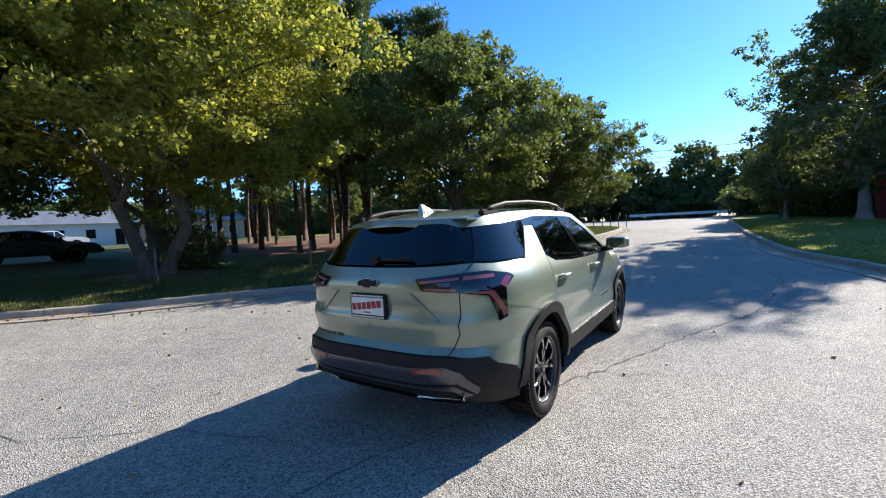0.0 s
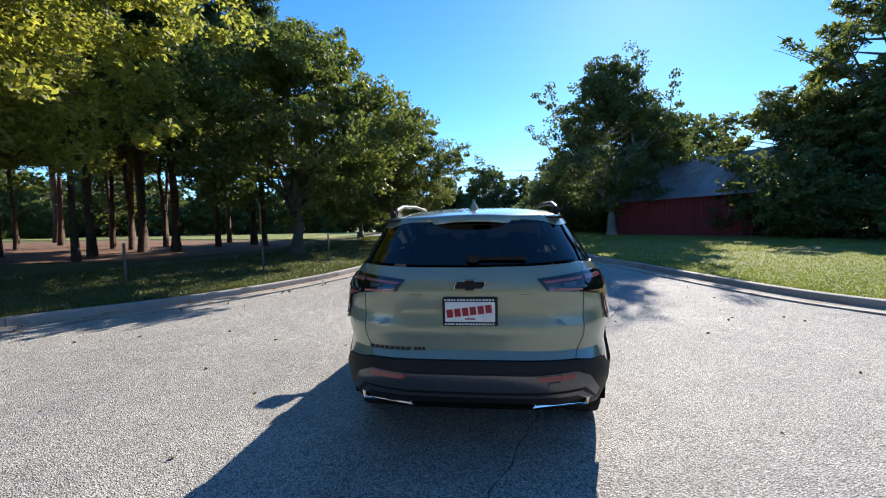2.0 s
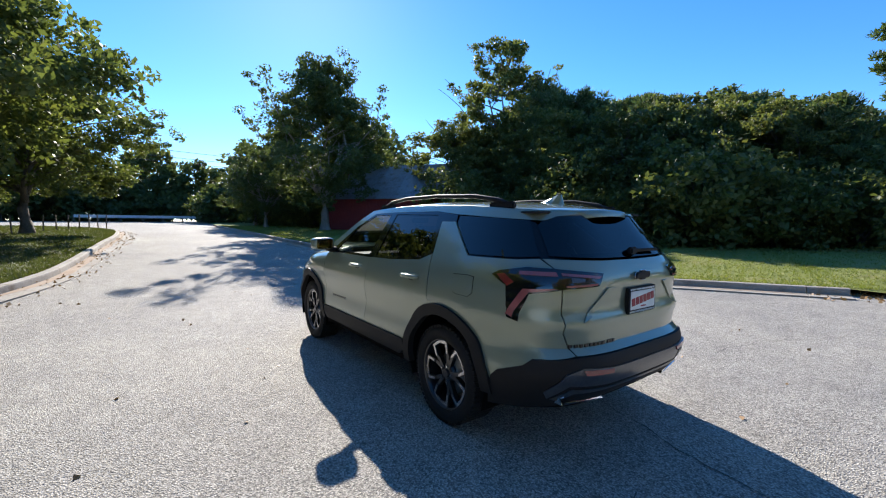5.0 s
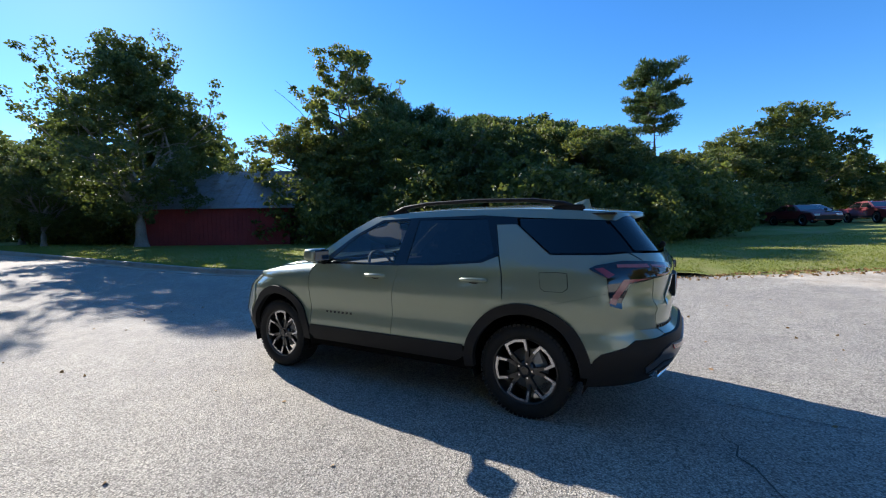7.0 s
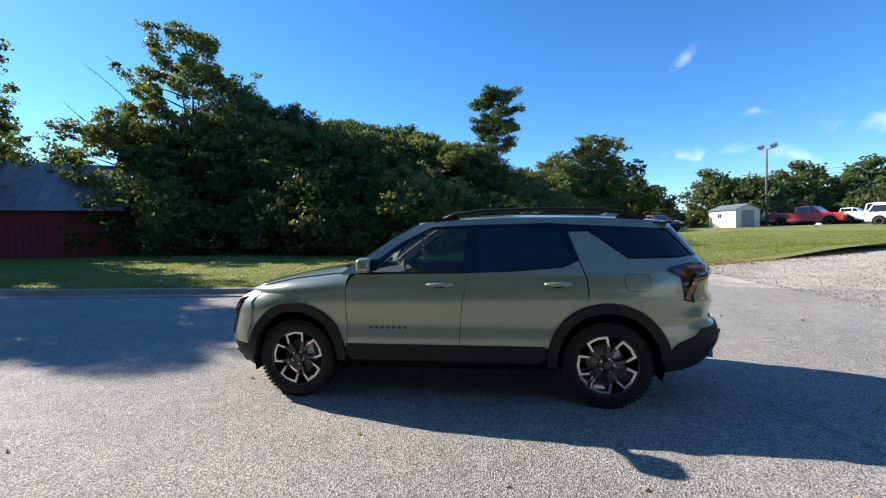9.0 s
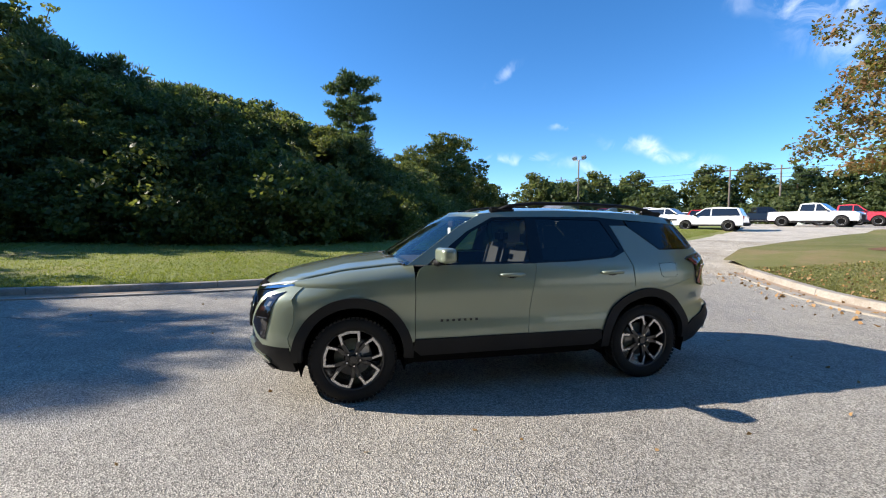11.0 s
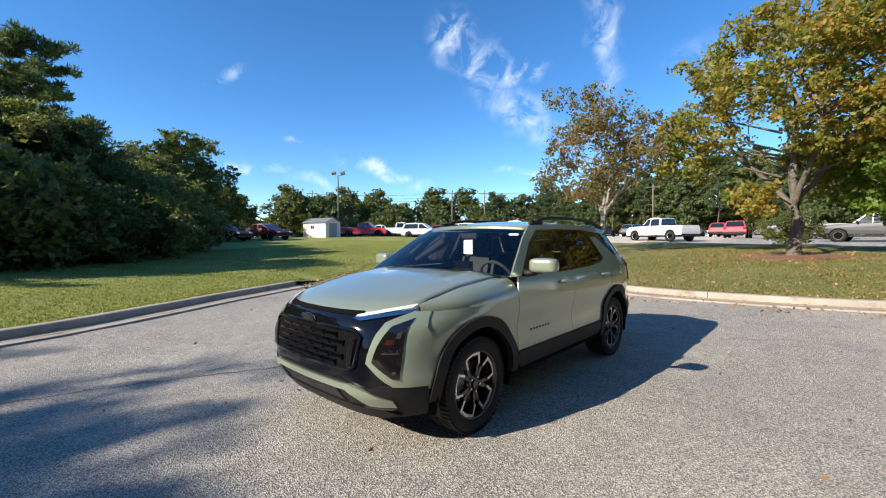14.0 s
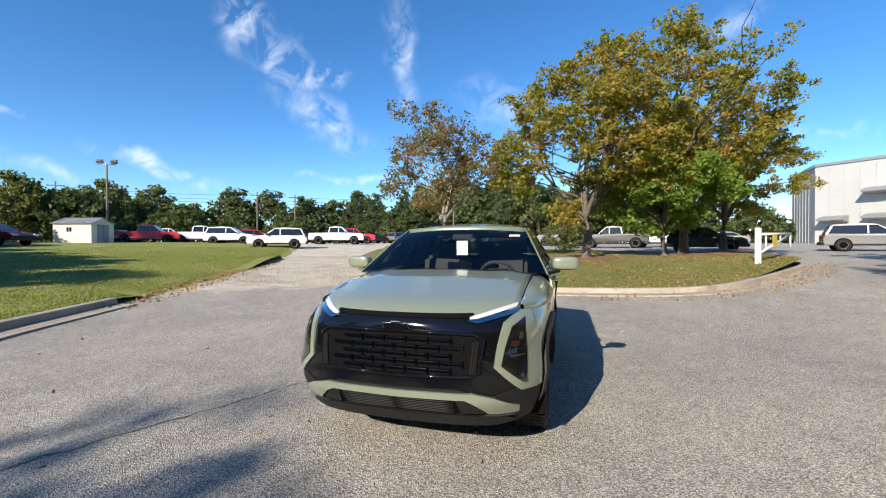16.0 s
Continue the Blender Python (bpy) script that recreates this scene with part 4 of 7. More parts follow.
def skin(u, z, off=0.0):
    """The body's outer skin. u runs from the nose's middle (0) along the right flank to the tail's middle."""
    w = tab(z, WS)
    if QUARTER < u < QUARTER + 1.8:
        return Vector((w + off, 0.9 - (u - QUARTER), z))
    if u <= QUARTER:
        a, L, n, y0, s = u, tab(z, FS) - 0.9, tab(z, NF), 0.9, 1
    else:
        a, L, n, y0, s = math.pi + 1.8 - u, tab(z, RS) - 0.9, NR, -0.9, -1
    sn, cs = max(0.0, math.sin(a)), max(0.0, math.cos(a))
    r = (sn ** n + cs ** n) ** (-1 / n)
    x, y = sn * r, cs * r
    nx, ny = x ** (n - 1) / w, y ** (n - 1) / L
    k = math.hypot(nx, ny)
    return Vector((w * x + off * nx / k, y0 + s * (L * y + off * ny / k), z))


def u_of_y(y, z):
    if -0.9 <= y <= 0.9:
        return QUARTER + 0.9 - y
    L, n = (tab(z, FS) - 0.9, tab(z, NF)) if y > 0 else (tab(z, RS) - 0.9, NR)
    ry = min(1.0, (abs(y) - 0.9) / L)
    a = math.atan2(max(0.0, 1 - ry ** n) ** (1 / n), ry)
    return a if y > 0 else math.pi + 1.8 - a


def u_of_x(x, z, tail):
    w, n = tab(z, WS), NR if tail else tab(z, NF)
    rx = max(-1.0, min(1.0, x / w))
    a = math.atan2(rx, (1 - abs(rx) ** n) ** (1 / n))
    return math.pi + 1.8 - a if tail else a


def uv(p):
    k, a, z = p
    return (u_of_y(a, z), z) if k == "y" else (u_of_x(a, z, k == "r"), z)


def outline_of(pts):
    res = []
    for i, p in enumerate(pts):
        q = pts[(i + 1) % len(pts)]
        if p[0] == q[0]:
            n = max(1, round(math.hypot(p[1] - q[1], p[2] - q[2]) / 0.05))
            res += [uv((p[0], p[1] + (q[1] - p[1]) * k / n, p[2] + (q[2] - p[2]) * k / n)) for k in range(n)]
        else:
            a, b = uv(p), uv(q)
            res += [(a[0] + (b[0] - a[0]) * k / 4, a[1] + (b[1] - a[1]) * k / 4) for k in range(4)]
    return res


def skirted(verts, faces, inner, depth=0.012):
    """Folds the rim of a skin inward, so that the panel shows its thickness."""
    count = {}
    for f in faces:
        for a, b in zip(f, f[1:] + f[:1]):
            count[(a, b)] = 1
    rim = [e for e in count if (e[1], e[0]) not in count]
    low = {}
    for a, b in rim:
        for k in (a, b):
            if k not in low:
                low[k] = len(verts)
                verts.append(inner[k])
        faces.append([b, a, low[a], low[b]])
    return verts, faces


def flip(verts, faces):
    return [(-v[0], v[1], v[2]) for v in verts], [f[::-1] for f in faces]


def panel(name, pts, mat, parent, off=0.0, label="", both=True, step=(0.045, 0.045), skirt=0.014, mirror_whole=False):
    """A panel of the skin with the given outline; both: one for each flank; mirror_whole: one that runs across the middle."""
    poly = outline_of(pts)
    v, f = sheet(poly, step, lambda u, z: (u, z))
    inner = [tuple(skin(u, z, off - skirt)) for u, z in v]
    verts = [tuple(skin(u, z, off)) for u, z in v]
    f = [list(k) for k in f]
    # outward facing
    a, b, c = (Vector(verts[i]) for i in f[0][:3])
    nrm = (b - a).cross(c - a)
    if nrm.dot(a - Vector((0, max(-0.9, min(0.9, a.y)), a.z))) < 0:
        f = [k[::-1] for k in f]
    if mirror_whole:
        n = len(verts)
        v2, f2 = flip(verts, f)
        i2 = [(-p[0], p[1], p[2]) for p in inner]
        remap, vv, ii = {}, list(verts), list(inner)
        at = {(round(p[1], 4), round(p[2], 4)): k for k, p in enumerate(verts) if abs(p[0]) < 1e-4}
        for k, p in enumerate(v2):
            key = (round(p[1], 4), round(p[2], 4))
            if abs(p[0]) < 1e-4 and key in at:
                remap[k] = at[key]
            else:
                remap[k] = len(vv)
                vv.append(p), ii.append(i2[k])
        verts, inner, f = vv, ii, f + [[remap[i] for i in k] for k in f2]
        both = False
    verts, f = skirted(verts, f, inner)
    res = [part(name, mesh_of(name, verts, f, mat, True), None, parent, label)]
    if both:
        v2, f2 = flip(verts, f)
        res.append(part(name, mesh_of(name, v2, f2, mat, True), None, parent, label))
    for o in res:
        bmx = bmesh.new()
        bmx.from_mesh(o.data)
        for e in bmx.edges:
            if len(e.link_faces) == 2 and e.calc_face_angle(0) > radians(38):
                e.smooth = False
        bmx.to_mesh(o.data)
        bmx.free()
    return res


def arc(cy, cz, r, a0, a1, n=18):
    return [("y", cy + r * math.cos(radians(a0 + (a1 - a0) * k / n)), cz + r * math.sin(radians(a0 + (a1 - a0) * k / n))) for k in range(n + 1)]


def Y(*p):
    return [("y", a, b) for a, b in p]


def Rr(*p):
    return [("r", a, b) for a, b in p]


def Ff(*p):
    return [("f", a, b) for a, b in p]


def grid_part(name, fn, nu, nv, mat, parent, label="", thick=0.0):
    verts = [tuple(fn(i / nu, j / nv)) for i in range(nu + 1) for j in range(nv + 1)]
    faces = [[i * (nv + 1) + j, (i + 1) * (nv + 1) + j, (i + 1) * (nv + 1) + j + 1, i * (nv + 1) + j + 1] for i in range(nu) for j in range(nv)]
    a, b, c = (Vector(verts[i]) for i in faces[len(faces) // 2][:3])
    if (b - a).cross(c - a).z < 0:
        faces = [f[::-1] for f in faces]
    if thick:
        verts, faces = skirted(verts, faces, [(v[0] * 0.995, v[1], v[2] - thick) for v in verts])
    return part(name, mesh_of(name, verts, faces, mat, True), None, parent, label)


AF, AR, AZ, ARCH = 1.34, -1.36, 0.385, 0.452
RIM_Y = [-2.10, -1.95, -1.3, -0.6, -0.05, 0.22]
RIM_Z = [1.495, 1.515, 1.560, 1.580, 1.568, 1.545]


def rim_z(y):
    return float(np.interp(y, RIM_Y, RIM_Z))


def rim_x(y):
    return skin(u_of_y(y, rim_z(y)), rim_z(y)).x


def hood_z(y):
    return float(np.interp(y, [0.80, 1.0, 1.4, 1.75, 2.0, 2.2], [1.125, 1.118, 1.078, 1.010, 0.965, 0.935]))


def suv():
    car = tagged(new("suv"), "sage green compact SUV with black cladding, parked on the asphalt", "car")
    # painted panels
    fender = Y((0.845, 0.94), (0.845, 0.49)) + arc(AF, AZ, ARCH, 170, 8) + Y((1.835, 0.45), (1.86, 0.60), (1.84, 0.80), (1.80, 0.94))
    panel("front_fender", fender, SAGE, car)
    for sgn in (1, -1):
        def top(i, j, sgn=sgn):
            y = 0.845 + (1.80 - 0.845) * i
            a = skin(u_of_y(y, 0.94), 0.94)
            xb = min(0.775 - 0.03 * i, a.x - 0.02)
            t = QUARTER * j
            return (sgn * (xb + (a.x - xb) * math.cos(t)), y, 0.94 + (hood_z(y) - 0.012 - 0.94) * math.sin(t))
        grid_part("fender_top", top, 18, 8, SAGE, car)

    def hood(i, j):
        s = i * 2 - 1
        y0 = 1.00 - 0.16 * s * s
        zf = 0.955
        x = s * (0.765 - 0.025 * j)
        y1 = skin(u_of_x(abs(x), zf, False), zf).y + 0.004
        y = y0 + (y1 - y0) * j
        crown = 0.045 * (1 - abs(s) ** 2.2) + 0.012 * math.exp(-((abs(s) - 0.72) / 0.10) ** 2) * (1 - j)
        k = smooth01(0.0, 0.25, 1 - j)
        return (x, y, hood_z(y) * 1.0 + crown * (0.35 + 0.65 * k) - 0.03 * smooth01(0.9, 1.0, j))
    grid_part("hood", hood, 26, 22, SAGE, car, thick=0.02)
    panel("front_door", Y((0.839, 0.495), (-0.1515, 0.495), (-0.1805, 0.85), (-0.2385, 1.112), (0.76, 1.112), (0.81, 1.075), (0.839, 1.0), (0.839, 0.86)), SAGE, car)
    panel("rear_door", Y((-0.1565, 0.495)) + Y((-0.874, 0.495)) + arc(AR, AZ, ARCH + 0.005, 12, 72, 8) + Y((-1.205, 0.94), (-1.195, 1.07), (-1.148, 1.205), (-1.02, 1.155), (-0.62, 1.128), (-0.2435, 1.118), (-0.1855, 0.85)), SAGE, car)
    quarter = arc(AR, AZ, ARCH, 70, 172, 10) + Y((-1.90, 0.545), (-2.05, 0.60)) + Rr((0.80, 0.645), (0.615, 0.672), (0.672, 0.80), (0.676, 1.17), (0.70, 1.225)) + Y((-1.93, 1.215), (-1.54, 1.215), (-1.25, 1.445), (-1.085, 1.445), (-1.155, 1.215), (-1.205, 1.07), (-1.215, 0.94))
    panel("quarter_panel", quarter, SAGE, car)
    panel("tailgate", Rr((0, 0.672), (0.608, 0.672), (0.6655, 0.80), (0.670, 1.17), (0.690, 1.225), (0.35, 1.212), (0, 1.208)), SAGE, car, mirror_whole=True)
    roof_edge = [(0.215, 1.543), (0.10, 1.520), (-0.3, 1.528), (-0.95, 1.528), (-1.25, 1.500), (-1.95, 1.455)]
    panel("roof_side", Y(*roof_edge) + Y(*[(y, rim_z(y) + 0.004) for y in (-2.02, -1.6, -1.2, -0.8, -0.4, 0.0, 0.215)]), SAGE, car)
    panel("a_pillar", Y((0.90, 1.118), (0.74, 1.118), (0.36, 1.392), (0.10, 1.520), (0.22, 1.543), (0.42, 1.44)), SAGE, car)

    def roof(i, j):
        s = i * 2 - 1
        yf, yr = 0.215 + 0.10 * (1 - s * s), -2.02 - 0.07 * (1 - abs(s) ** 3)
        y = yr + (yf - yr) * j
        rx = rim_x(max(-2.02, min(0.2, y)))
        dome = 0.050 * (1 - abs(s) ** 2.4) * (0.55 + 0.45 * smooth01(0, 0.25, min(j, 1 - j)))
        return (s * rx, y, rim_z(y) + 0.003 + dome)
    grid_part("roof", roof, 24, 30, SAGE, car, thick=0.04)
    # glass
    ws = part("windshield", mesh_of("windshield", *windshield(), CLEAR, True), None, car, "raked windshield with a paper tag behind it")
    ws.visible_shadow = False
    window_frames(car)
    for nm, pts, mt in (("front_window", Y((0.63, 1.128), (-0.185, 1.13), (-0.225, 1.508), (0.09, 1.503), (0.34, 1.378)), CLEAR),
                        ("rear_window", Y((-0.305, 1.135), (-0.62, 1.142), (-1.0, 1.170), (-1.105, 1.222), (-0.985, 1.500), (-0.315, 1.512)), TINT)):
        for o in panel(nm, pts, mt, car, -0.008, skirt=0.002):
            o.visible_shadow = nm != "front_window"
    panel("quarter_window", Y((-1.265, 1.488), (-1.285, 1.43), (-1.545, 1.226), (-1.92, 1.228)) + Rr((0.69, 1.238), (0.672, 1.30), (0.60, 1.46)) + Y((-1.90, 1.462)), TINT, car, -0.004, skirt=0.004)
    panel("d_pillar_trim", Y((-1.28, 1.50), (-1.30, 1.42), (-1.56, 1.215), (-1.93, 1.215)) + Rr((0.70, 1.222), (0.56, 1.232), (0.50, 1.49)) + Y((-1.90, 1.475)), GLOSSBLACK, car, -0.014)
    rg = panel("rear_window", Rr((0, 1.222), (0.35, 1.226), (0.655, 1.242), (0.585, 1.455), (0.55, 1.485), (0, 1.497)), TINT, car, -0.004, mirror_whole=True, skirt=0.004)[0]
    bm = bmesh.new()
    box(bm, 0.02, 0.34, -2.235, -2.215, 1.252, 1.272, 0.006)
    box(bm, -0.02, 0.06, -2.245, -2.205, 1.238, 1.285, 0.01)
    part("rear_wiper", bm, BLACKPLASTIC, car)
    # dark shell behind the panels, with open wheel wells
    shell = Y((1.95, 0.30)) + Y((1.83, 0.26)) + arc(AF, AZ, 0.42, -15, 195, 16) + Y((0.80, 0.30), (-0.82, 0.30)) + arc(AR, AZ, 0.42, -12, 192, 16) + Y((-1.9, 0.32)) + Rr((0.5, 0.32), (0, 0.32), (0, 1.20), (0.5, 1.20)) + Y((-1.8, 1.20), (-0.9, 1.105), (0.75, 1.10), (0.90, 0.92), (1.7, 0.90)) + Ff((0.5, 0.90), (0, 0.90), (0, 0.30), (0.4, 0.30))
    panel("inner_shell", shell, DARKGAP, car, -0.022, skirt=0.002)
    bm = bmesh.new()
    box(bm, -0.62, 0.62, -1.90, 1.95, 0.28, 0.42, 0.03)
    box(bm, -0.80, 0.80, -0.86, 0.84, 0.26, 0.52, 0.02)
    box(bm, -0.55, 0.55, 1.0, 2.0, 0.42, 0.86, 0.02)
    box(bm, -0.75, 0.75, -2.1, -1.95, 0.40, 1.15, 0.02)
    part("underbody", bm, DARKGAP, car)
    for cy in (AF, AR):
        for s in (-1, 1):
            bm = bmesh.new()
            pts = [(s * 0.60, cy + 0.435 * math.cos(a), AZ + 0.435 * math.sin(a)) for a in np.linspace(radians(-20), radians(200), 16)]
            for a, b in zip(pts, pts[1:]):
                f = [bm.verts.new(p) for p in (a, b, (s * 0.90, b[1], b[2]), (s * 0.90, a[1], a[2]))]
                bm.faces.new(f)
            bm.faces.new([bm.verts.new(p) for p in pts])
            part("wheel_well", bm, DARKGAP, car)
    # black cladding
    for cy in (AF, AR):
        a0, a1 = (-4, 184) if cy > 0 else (-6, 182)
        panel("arch_cladding", arc(cy, AZ, 0.482, a0, a1, 26) + arc(cy, AZ, 0.402, a1, a0, 26), BLACKPLASTIC, car, 0.022, skirt=0.05, step=(0.05, 0.05))
    panel("sill_cladding", Y((0.845, 0.505), (0.86, 0.42), (0.80, 0.365), (-0.80, 0.365), (-0.88, 0.42), (-0.865, 0.505)), BLACKPLASTIC, car, 0.016, skirt=0.04)
    panel("rear_bumper", Y((-1.79, 0.30), (-1.85, 0.50), (-1.90, 0.548), (-2.05, 0.602)) + Rr((0.80, 0.648), (0.60, 0.668), (0.3, 0.668), (0, 0.668), (0, 0.40), (0.30, 0.40), (0.62, 0.37), (0.80, 0.32)), BLACKPLASTIC, car, 0.012, mirror_whole=True, skirt=0.03)
    panel("bumper_trim", Rr((0, 0.592), (0.36, 0.592), (0.60, 0.610), (0.685, 0.575), (0.755, 0.46), (0.735, 0.42), (0.66, 0.505), (0.40, 0.488), (0, 0.484)), SATINGREY, car, 0.022, mirror_whole=True, skirt=0.014, label="dark silver bumper trim")
    panel("bumper_trim", Rr((0, 0.462), (0.40, 0.466), (0.64, 0.482), (0.72, 0.415), (0.69, 0.405), (0.62, 0.450), (0.40, 0.446), (0, 0.444)), SATINGREY, car, 0.018, mirror_whole=True)
    panel("reflector", Rr((0.385, 0.588), (0.60, 0.602), (0.585, 0.570), (0.39, 0.562)), REDLENS, car, 0.028, label="dark red reflector")
    panel("tow_cover", Rr((0.44, 0.552), (0.51, 0.556), (0.51, 0.495), (0.44, 0.492)), SATINGREY, car, 0.026, both=False)
    for s in (-1, 1):
        bm = bmesh.new()
        v = [(0.36, 0.372), (0.69, 0.385), (0.70, 0.43), (0.66, 0.44), (0.39, 0.425)]
        loop0 = [bm.verts.new((s * a, -2.285 + 0.30 * max(0, a - 0.5), b)) for a, b in v]
        loop1 = [bm.verts.new((s * (0.53 + (a - 0.53) * 0.93), -2.02, 0.40 + (b - 0.40) * 0.8)) for a, b in v]
        loop2 = [bm.verts.new((s * (0.53 + (a - 0.53) * 0.90), -2.278 + 0.30 * max(0, a - 0.5), 0.404 + (b - 0.404) * 0.62)) for a, b in v]
        for k in range(5):
            bm.faces.new((loop0[k], loop0[(k + 1) % 5], loop1[(k + 1) % 5], loop1[k]))
            bm.faces.new((loop0[k], loop0[(k + 1) % 5], loop2[(k + 1) % 5], loop2[k]))
        bm.faces.new(loop1)
        bmesh.ops.recalc_face_normals(bm, faces=bm.faces)
        tip = part("exhaust_tip", bm, CHROME, car, "chrome trapezoid exhaust tip")
        bm = bmesh.new()
        bm.faces.new([bm.verts.new((s * (0.53 + (a - 0.53) * 0.90), -2.26 + 0.30 * max(0, a - 0.5), 0.404 + (b - 0.404) * 0.62)) for a, b in v])
        part("opening", bm, DARKGAP, tip)
    # tail lamps: a bar that bends down at the corner
    lens = Rr((0.392, 1.142), (0.664, 1.172), (0.76, 1.178)) + Y((-1.86, 1.150), (-1.815, 1.125), (-1.93, 1.065), (-1.955, 0.88)) + Rr((0.845, 0.862), (0.80, 1.025), (0.664, 1.058), (0.45, 1.070))
    lamps = panel("tail_lamp", lens, SMOKELENS, car, 0.012, label="smoked tail lamp with red light bars")
    for k, lamp in enumerate(lamps):
        bits = [("light_bar", Rr((0.42, 1.128), (0.655, 1.150), (0.655, 1.135), (0.44, 1.113)), PINKLENS),
                ("light_bar", Rr((0.455, 1.088), (0.655, 1.080), (0.655, 1.068), (0.47, 1.076)), PINKLENS),
                ("reversing_light", Rr((0.54, 1.116), (0.62, 1.122), (0.62, 1.096), (0.55, 1.099)), SATINGREY),
                ("light_bar", Rr((0.675, 1.155), (0.79, 1.155), (0.80, 1.135), (0.675, 1.130)), PINKLENS),
                ("corner_light", Rr((0.69, 1.062), (0.815, 1.055)) + Y((-1.945, 0.90), (-1.985, 0.885)) + Rr((0.80, 1.035)), PINKLENS),
                ("corner_light", Y((-1.90, 1.135), (-1.85, 1.128), (-1.94, 1.065), (-1.975, 1.09)), REDLENS)]
        for nm, pts, mt in bits:
            o = panel(nm, pts, mt, lamp, 0.016, both=False)[0]
            if k:
                for v in o.data.vertices:
                    v.co.x = -v.co.x
                o.data.flip_normals()
    panel("side_marker_crease", Y((-1.52, 0.86), (-2.02, 0.98), (-2.0, 0.965), (-1.52, 0.85)), SAGE, car, 0.003)
    # V-shaped folds and plate recess of the tailgate
    panel("tailgate_fold", Rr((0.29, 1.052), (0.36, 1.055), (0.565, 0.865), (0.50, 0.885)), SAGE, car, 0.011, skirt=0.008)
    gap = panel("fuel_door_gap", Y((-1.482, 1.093), (-1.497, 0.983), (-1.528, 0.962), (-1.652, 0.959), (-1.689, 0.988), (-1.679, 1.091), (-1.62, 1.098)), DARKGAP, car, 0.0015, both=False, skirt=0.001)
    for v in gap[0].data.vertices:
        v.co.x = -v.co.x
    gap[0].data.flip_normals()
    fuel = panel("fuel_door", Y((-1.485, 1.09), (-1.50, 0.985), (-1.53, 0.965), (-1.65, 0.962), (-1.685, 0.99), (-1.675, 1.088), (-1.62, 1.095)), SAGE, car, 0.004, both=False)
    for v in fuel[0].data.vertices:
        v.co.x = -v.co.x
    fuel[0].data.flip_normals()
    # licence plate: frame, panel, bars in place of the lettering
    plate = empty_part("licence_plate", car)
    bm = bmesh.new()
    box(bm, -0.163, 0.163, -2.318, -2.288, 0.868, 1.036, 0.004)
    part("frame", bm, BLACKPLASTIC, plate, "black plate frame with white print")
    bm = bmesh.new()
    box(bm, -0.147, 0.147, -2.3225, -2.317, 0.894, 1.012, 0.002)
    part("plate", bm, PAPER, plate, "white plate with a slanted row of red bars")
    bm = bmesh.new()
    tilt = Matrix.Translation((0, 0, 0.958)) @ Matrix.Rotation(radians(-7), 4, "Y")
    for k in range(6):
        x0 = -0.138 + k * 0.046
        box(bm, x0, x0 + 0.037, -2.3252, -2.3222, -0.024, 0.024, m=tilt)
    part("print_bar", bm, PLATERED, plate)
    bm = bmesh.new()
    box(bm, -0.03, 0.03, -2.3252, -2.3222, 0.908, 0.916)
    part("print_bar", bm, PLATERED, plate)
    for z, n in ((1.023, 16), (0.880, 18)):
        bm = bmesh.new()
        for k in range(n):
            x0 = -0.15 + 0.30 * k / n
            box(bm, x0, x0 + 0.30 / n * random.uniform(0.5, 0.8), -2.3212, -2.3178, z - 0.005, z + 0.005)
        part("print_bar", bm, PAPER, plate)
    # badges as plain bars
    emblem(car, -2.305, 1.108, -1)
    for x0, x1, z, n in ((-0.635, -0.36, 0.722, 8), (-0.345, -0.27, 0.724, 3), (0.40, 0.575, 0.700, 5)):
        bd = empty_part("badge", car)
        for k in range(n):
            a, b = x0 + (x1 - x0) * k / n, x0 + (x1 - x0) * (k + 0.78) / n
            p = skin(u_of_x((abs(a) + abs(b)) / 2, z, True), z)
            bm = bmesh.new()
            box(bm, a, b, p.y - 0.006, p.y + 0.004, z - 0.010, z + 0.009)
            part("bar", bm, BADGE, bd)
    for s in (-1, 1):
        bd = empty_part("badge", car)
        for k in range(7):
            y0 = 0.63 - 0.318 * k / 6.6 * 1.05
            bm = bmesh.new()
            x = tab(0.655, WS)
            box(bm, s * (x + 0.0005), s * (x + 0.006), y0 - 0.022, y0, 0.650 - 0.010, 0.650 + 0.009)
            part("bar", bm, BADGE, bd)
    front_end(car)
    # handles, mirrors, rails, fin
    for s in (-1, 1):
        for y0 in (0.0, -0.975):
            x = tab(1.02, WS)
            h = empty_part("door_handle", car)
            bm = bmesh.new()
            tube(bm, [(s * (x + 0.004), y0 + 0.118, 1.022), (s * (x + 0.034), y0 + 0.085, 1.024), (s * (x + 0.038), y0, 1.025), (s * (x + 0.034), y0 - 0.085, 1.024), (s * (x + 0.004), y0 - 0.112, 1.022)], [0.012, 0.017, 0.018, 0.017, 0.012], 8)
            part("grip", bm, SAGE, h, smooth=True)
            bm = bmesh.new()
            bmesh.ops.create_uvsphere(bm, u_segments=14, v_segments=8, radius=1.0, matrix=Matrix.Translation((s * (x - 0.004), y0, 1.008)) @ Matrix.Diagonal((0.012, 0.062, 0.026, 1)))
            part("cup", bm, BLACKPLASTIC, h)
        m = empty_part("side_mirror", car)
        bm = bmesh.new()
        bmesh.ops.create_cube(bm, size=1.0)
        bmesh.ops.bevel(bm, geom=bm.edges[:], offset=0.36, segments=6, affect="EDGES", profile=0.6)
        bmesh.ops.transform(bm, matrix=Matrix.Translation((s * 1.045, 0.615, 1.205)) @ Matrix.Rotation(radians(s * -8), 4, "Z") @ Matrix.Diagonal((0.240, 0.130, 0.124, 1)), verts=bm.verts)
        part("mirror_cap", bm, SAGE, m, smooth=True)
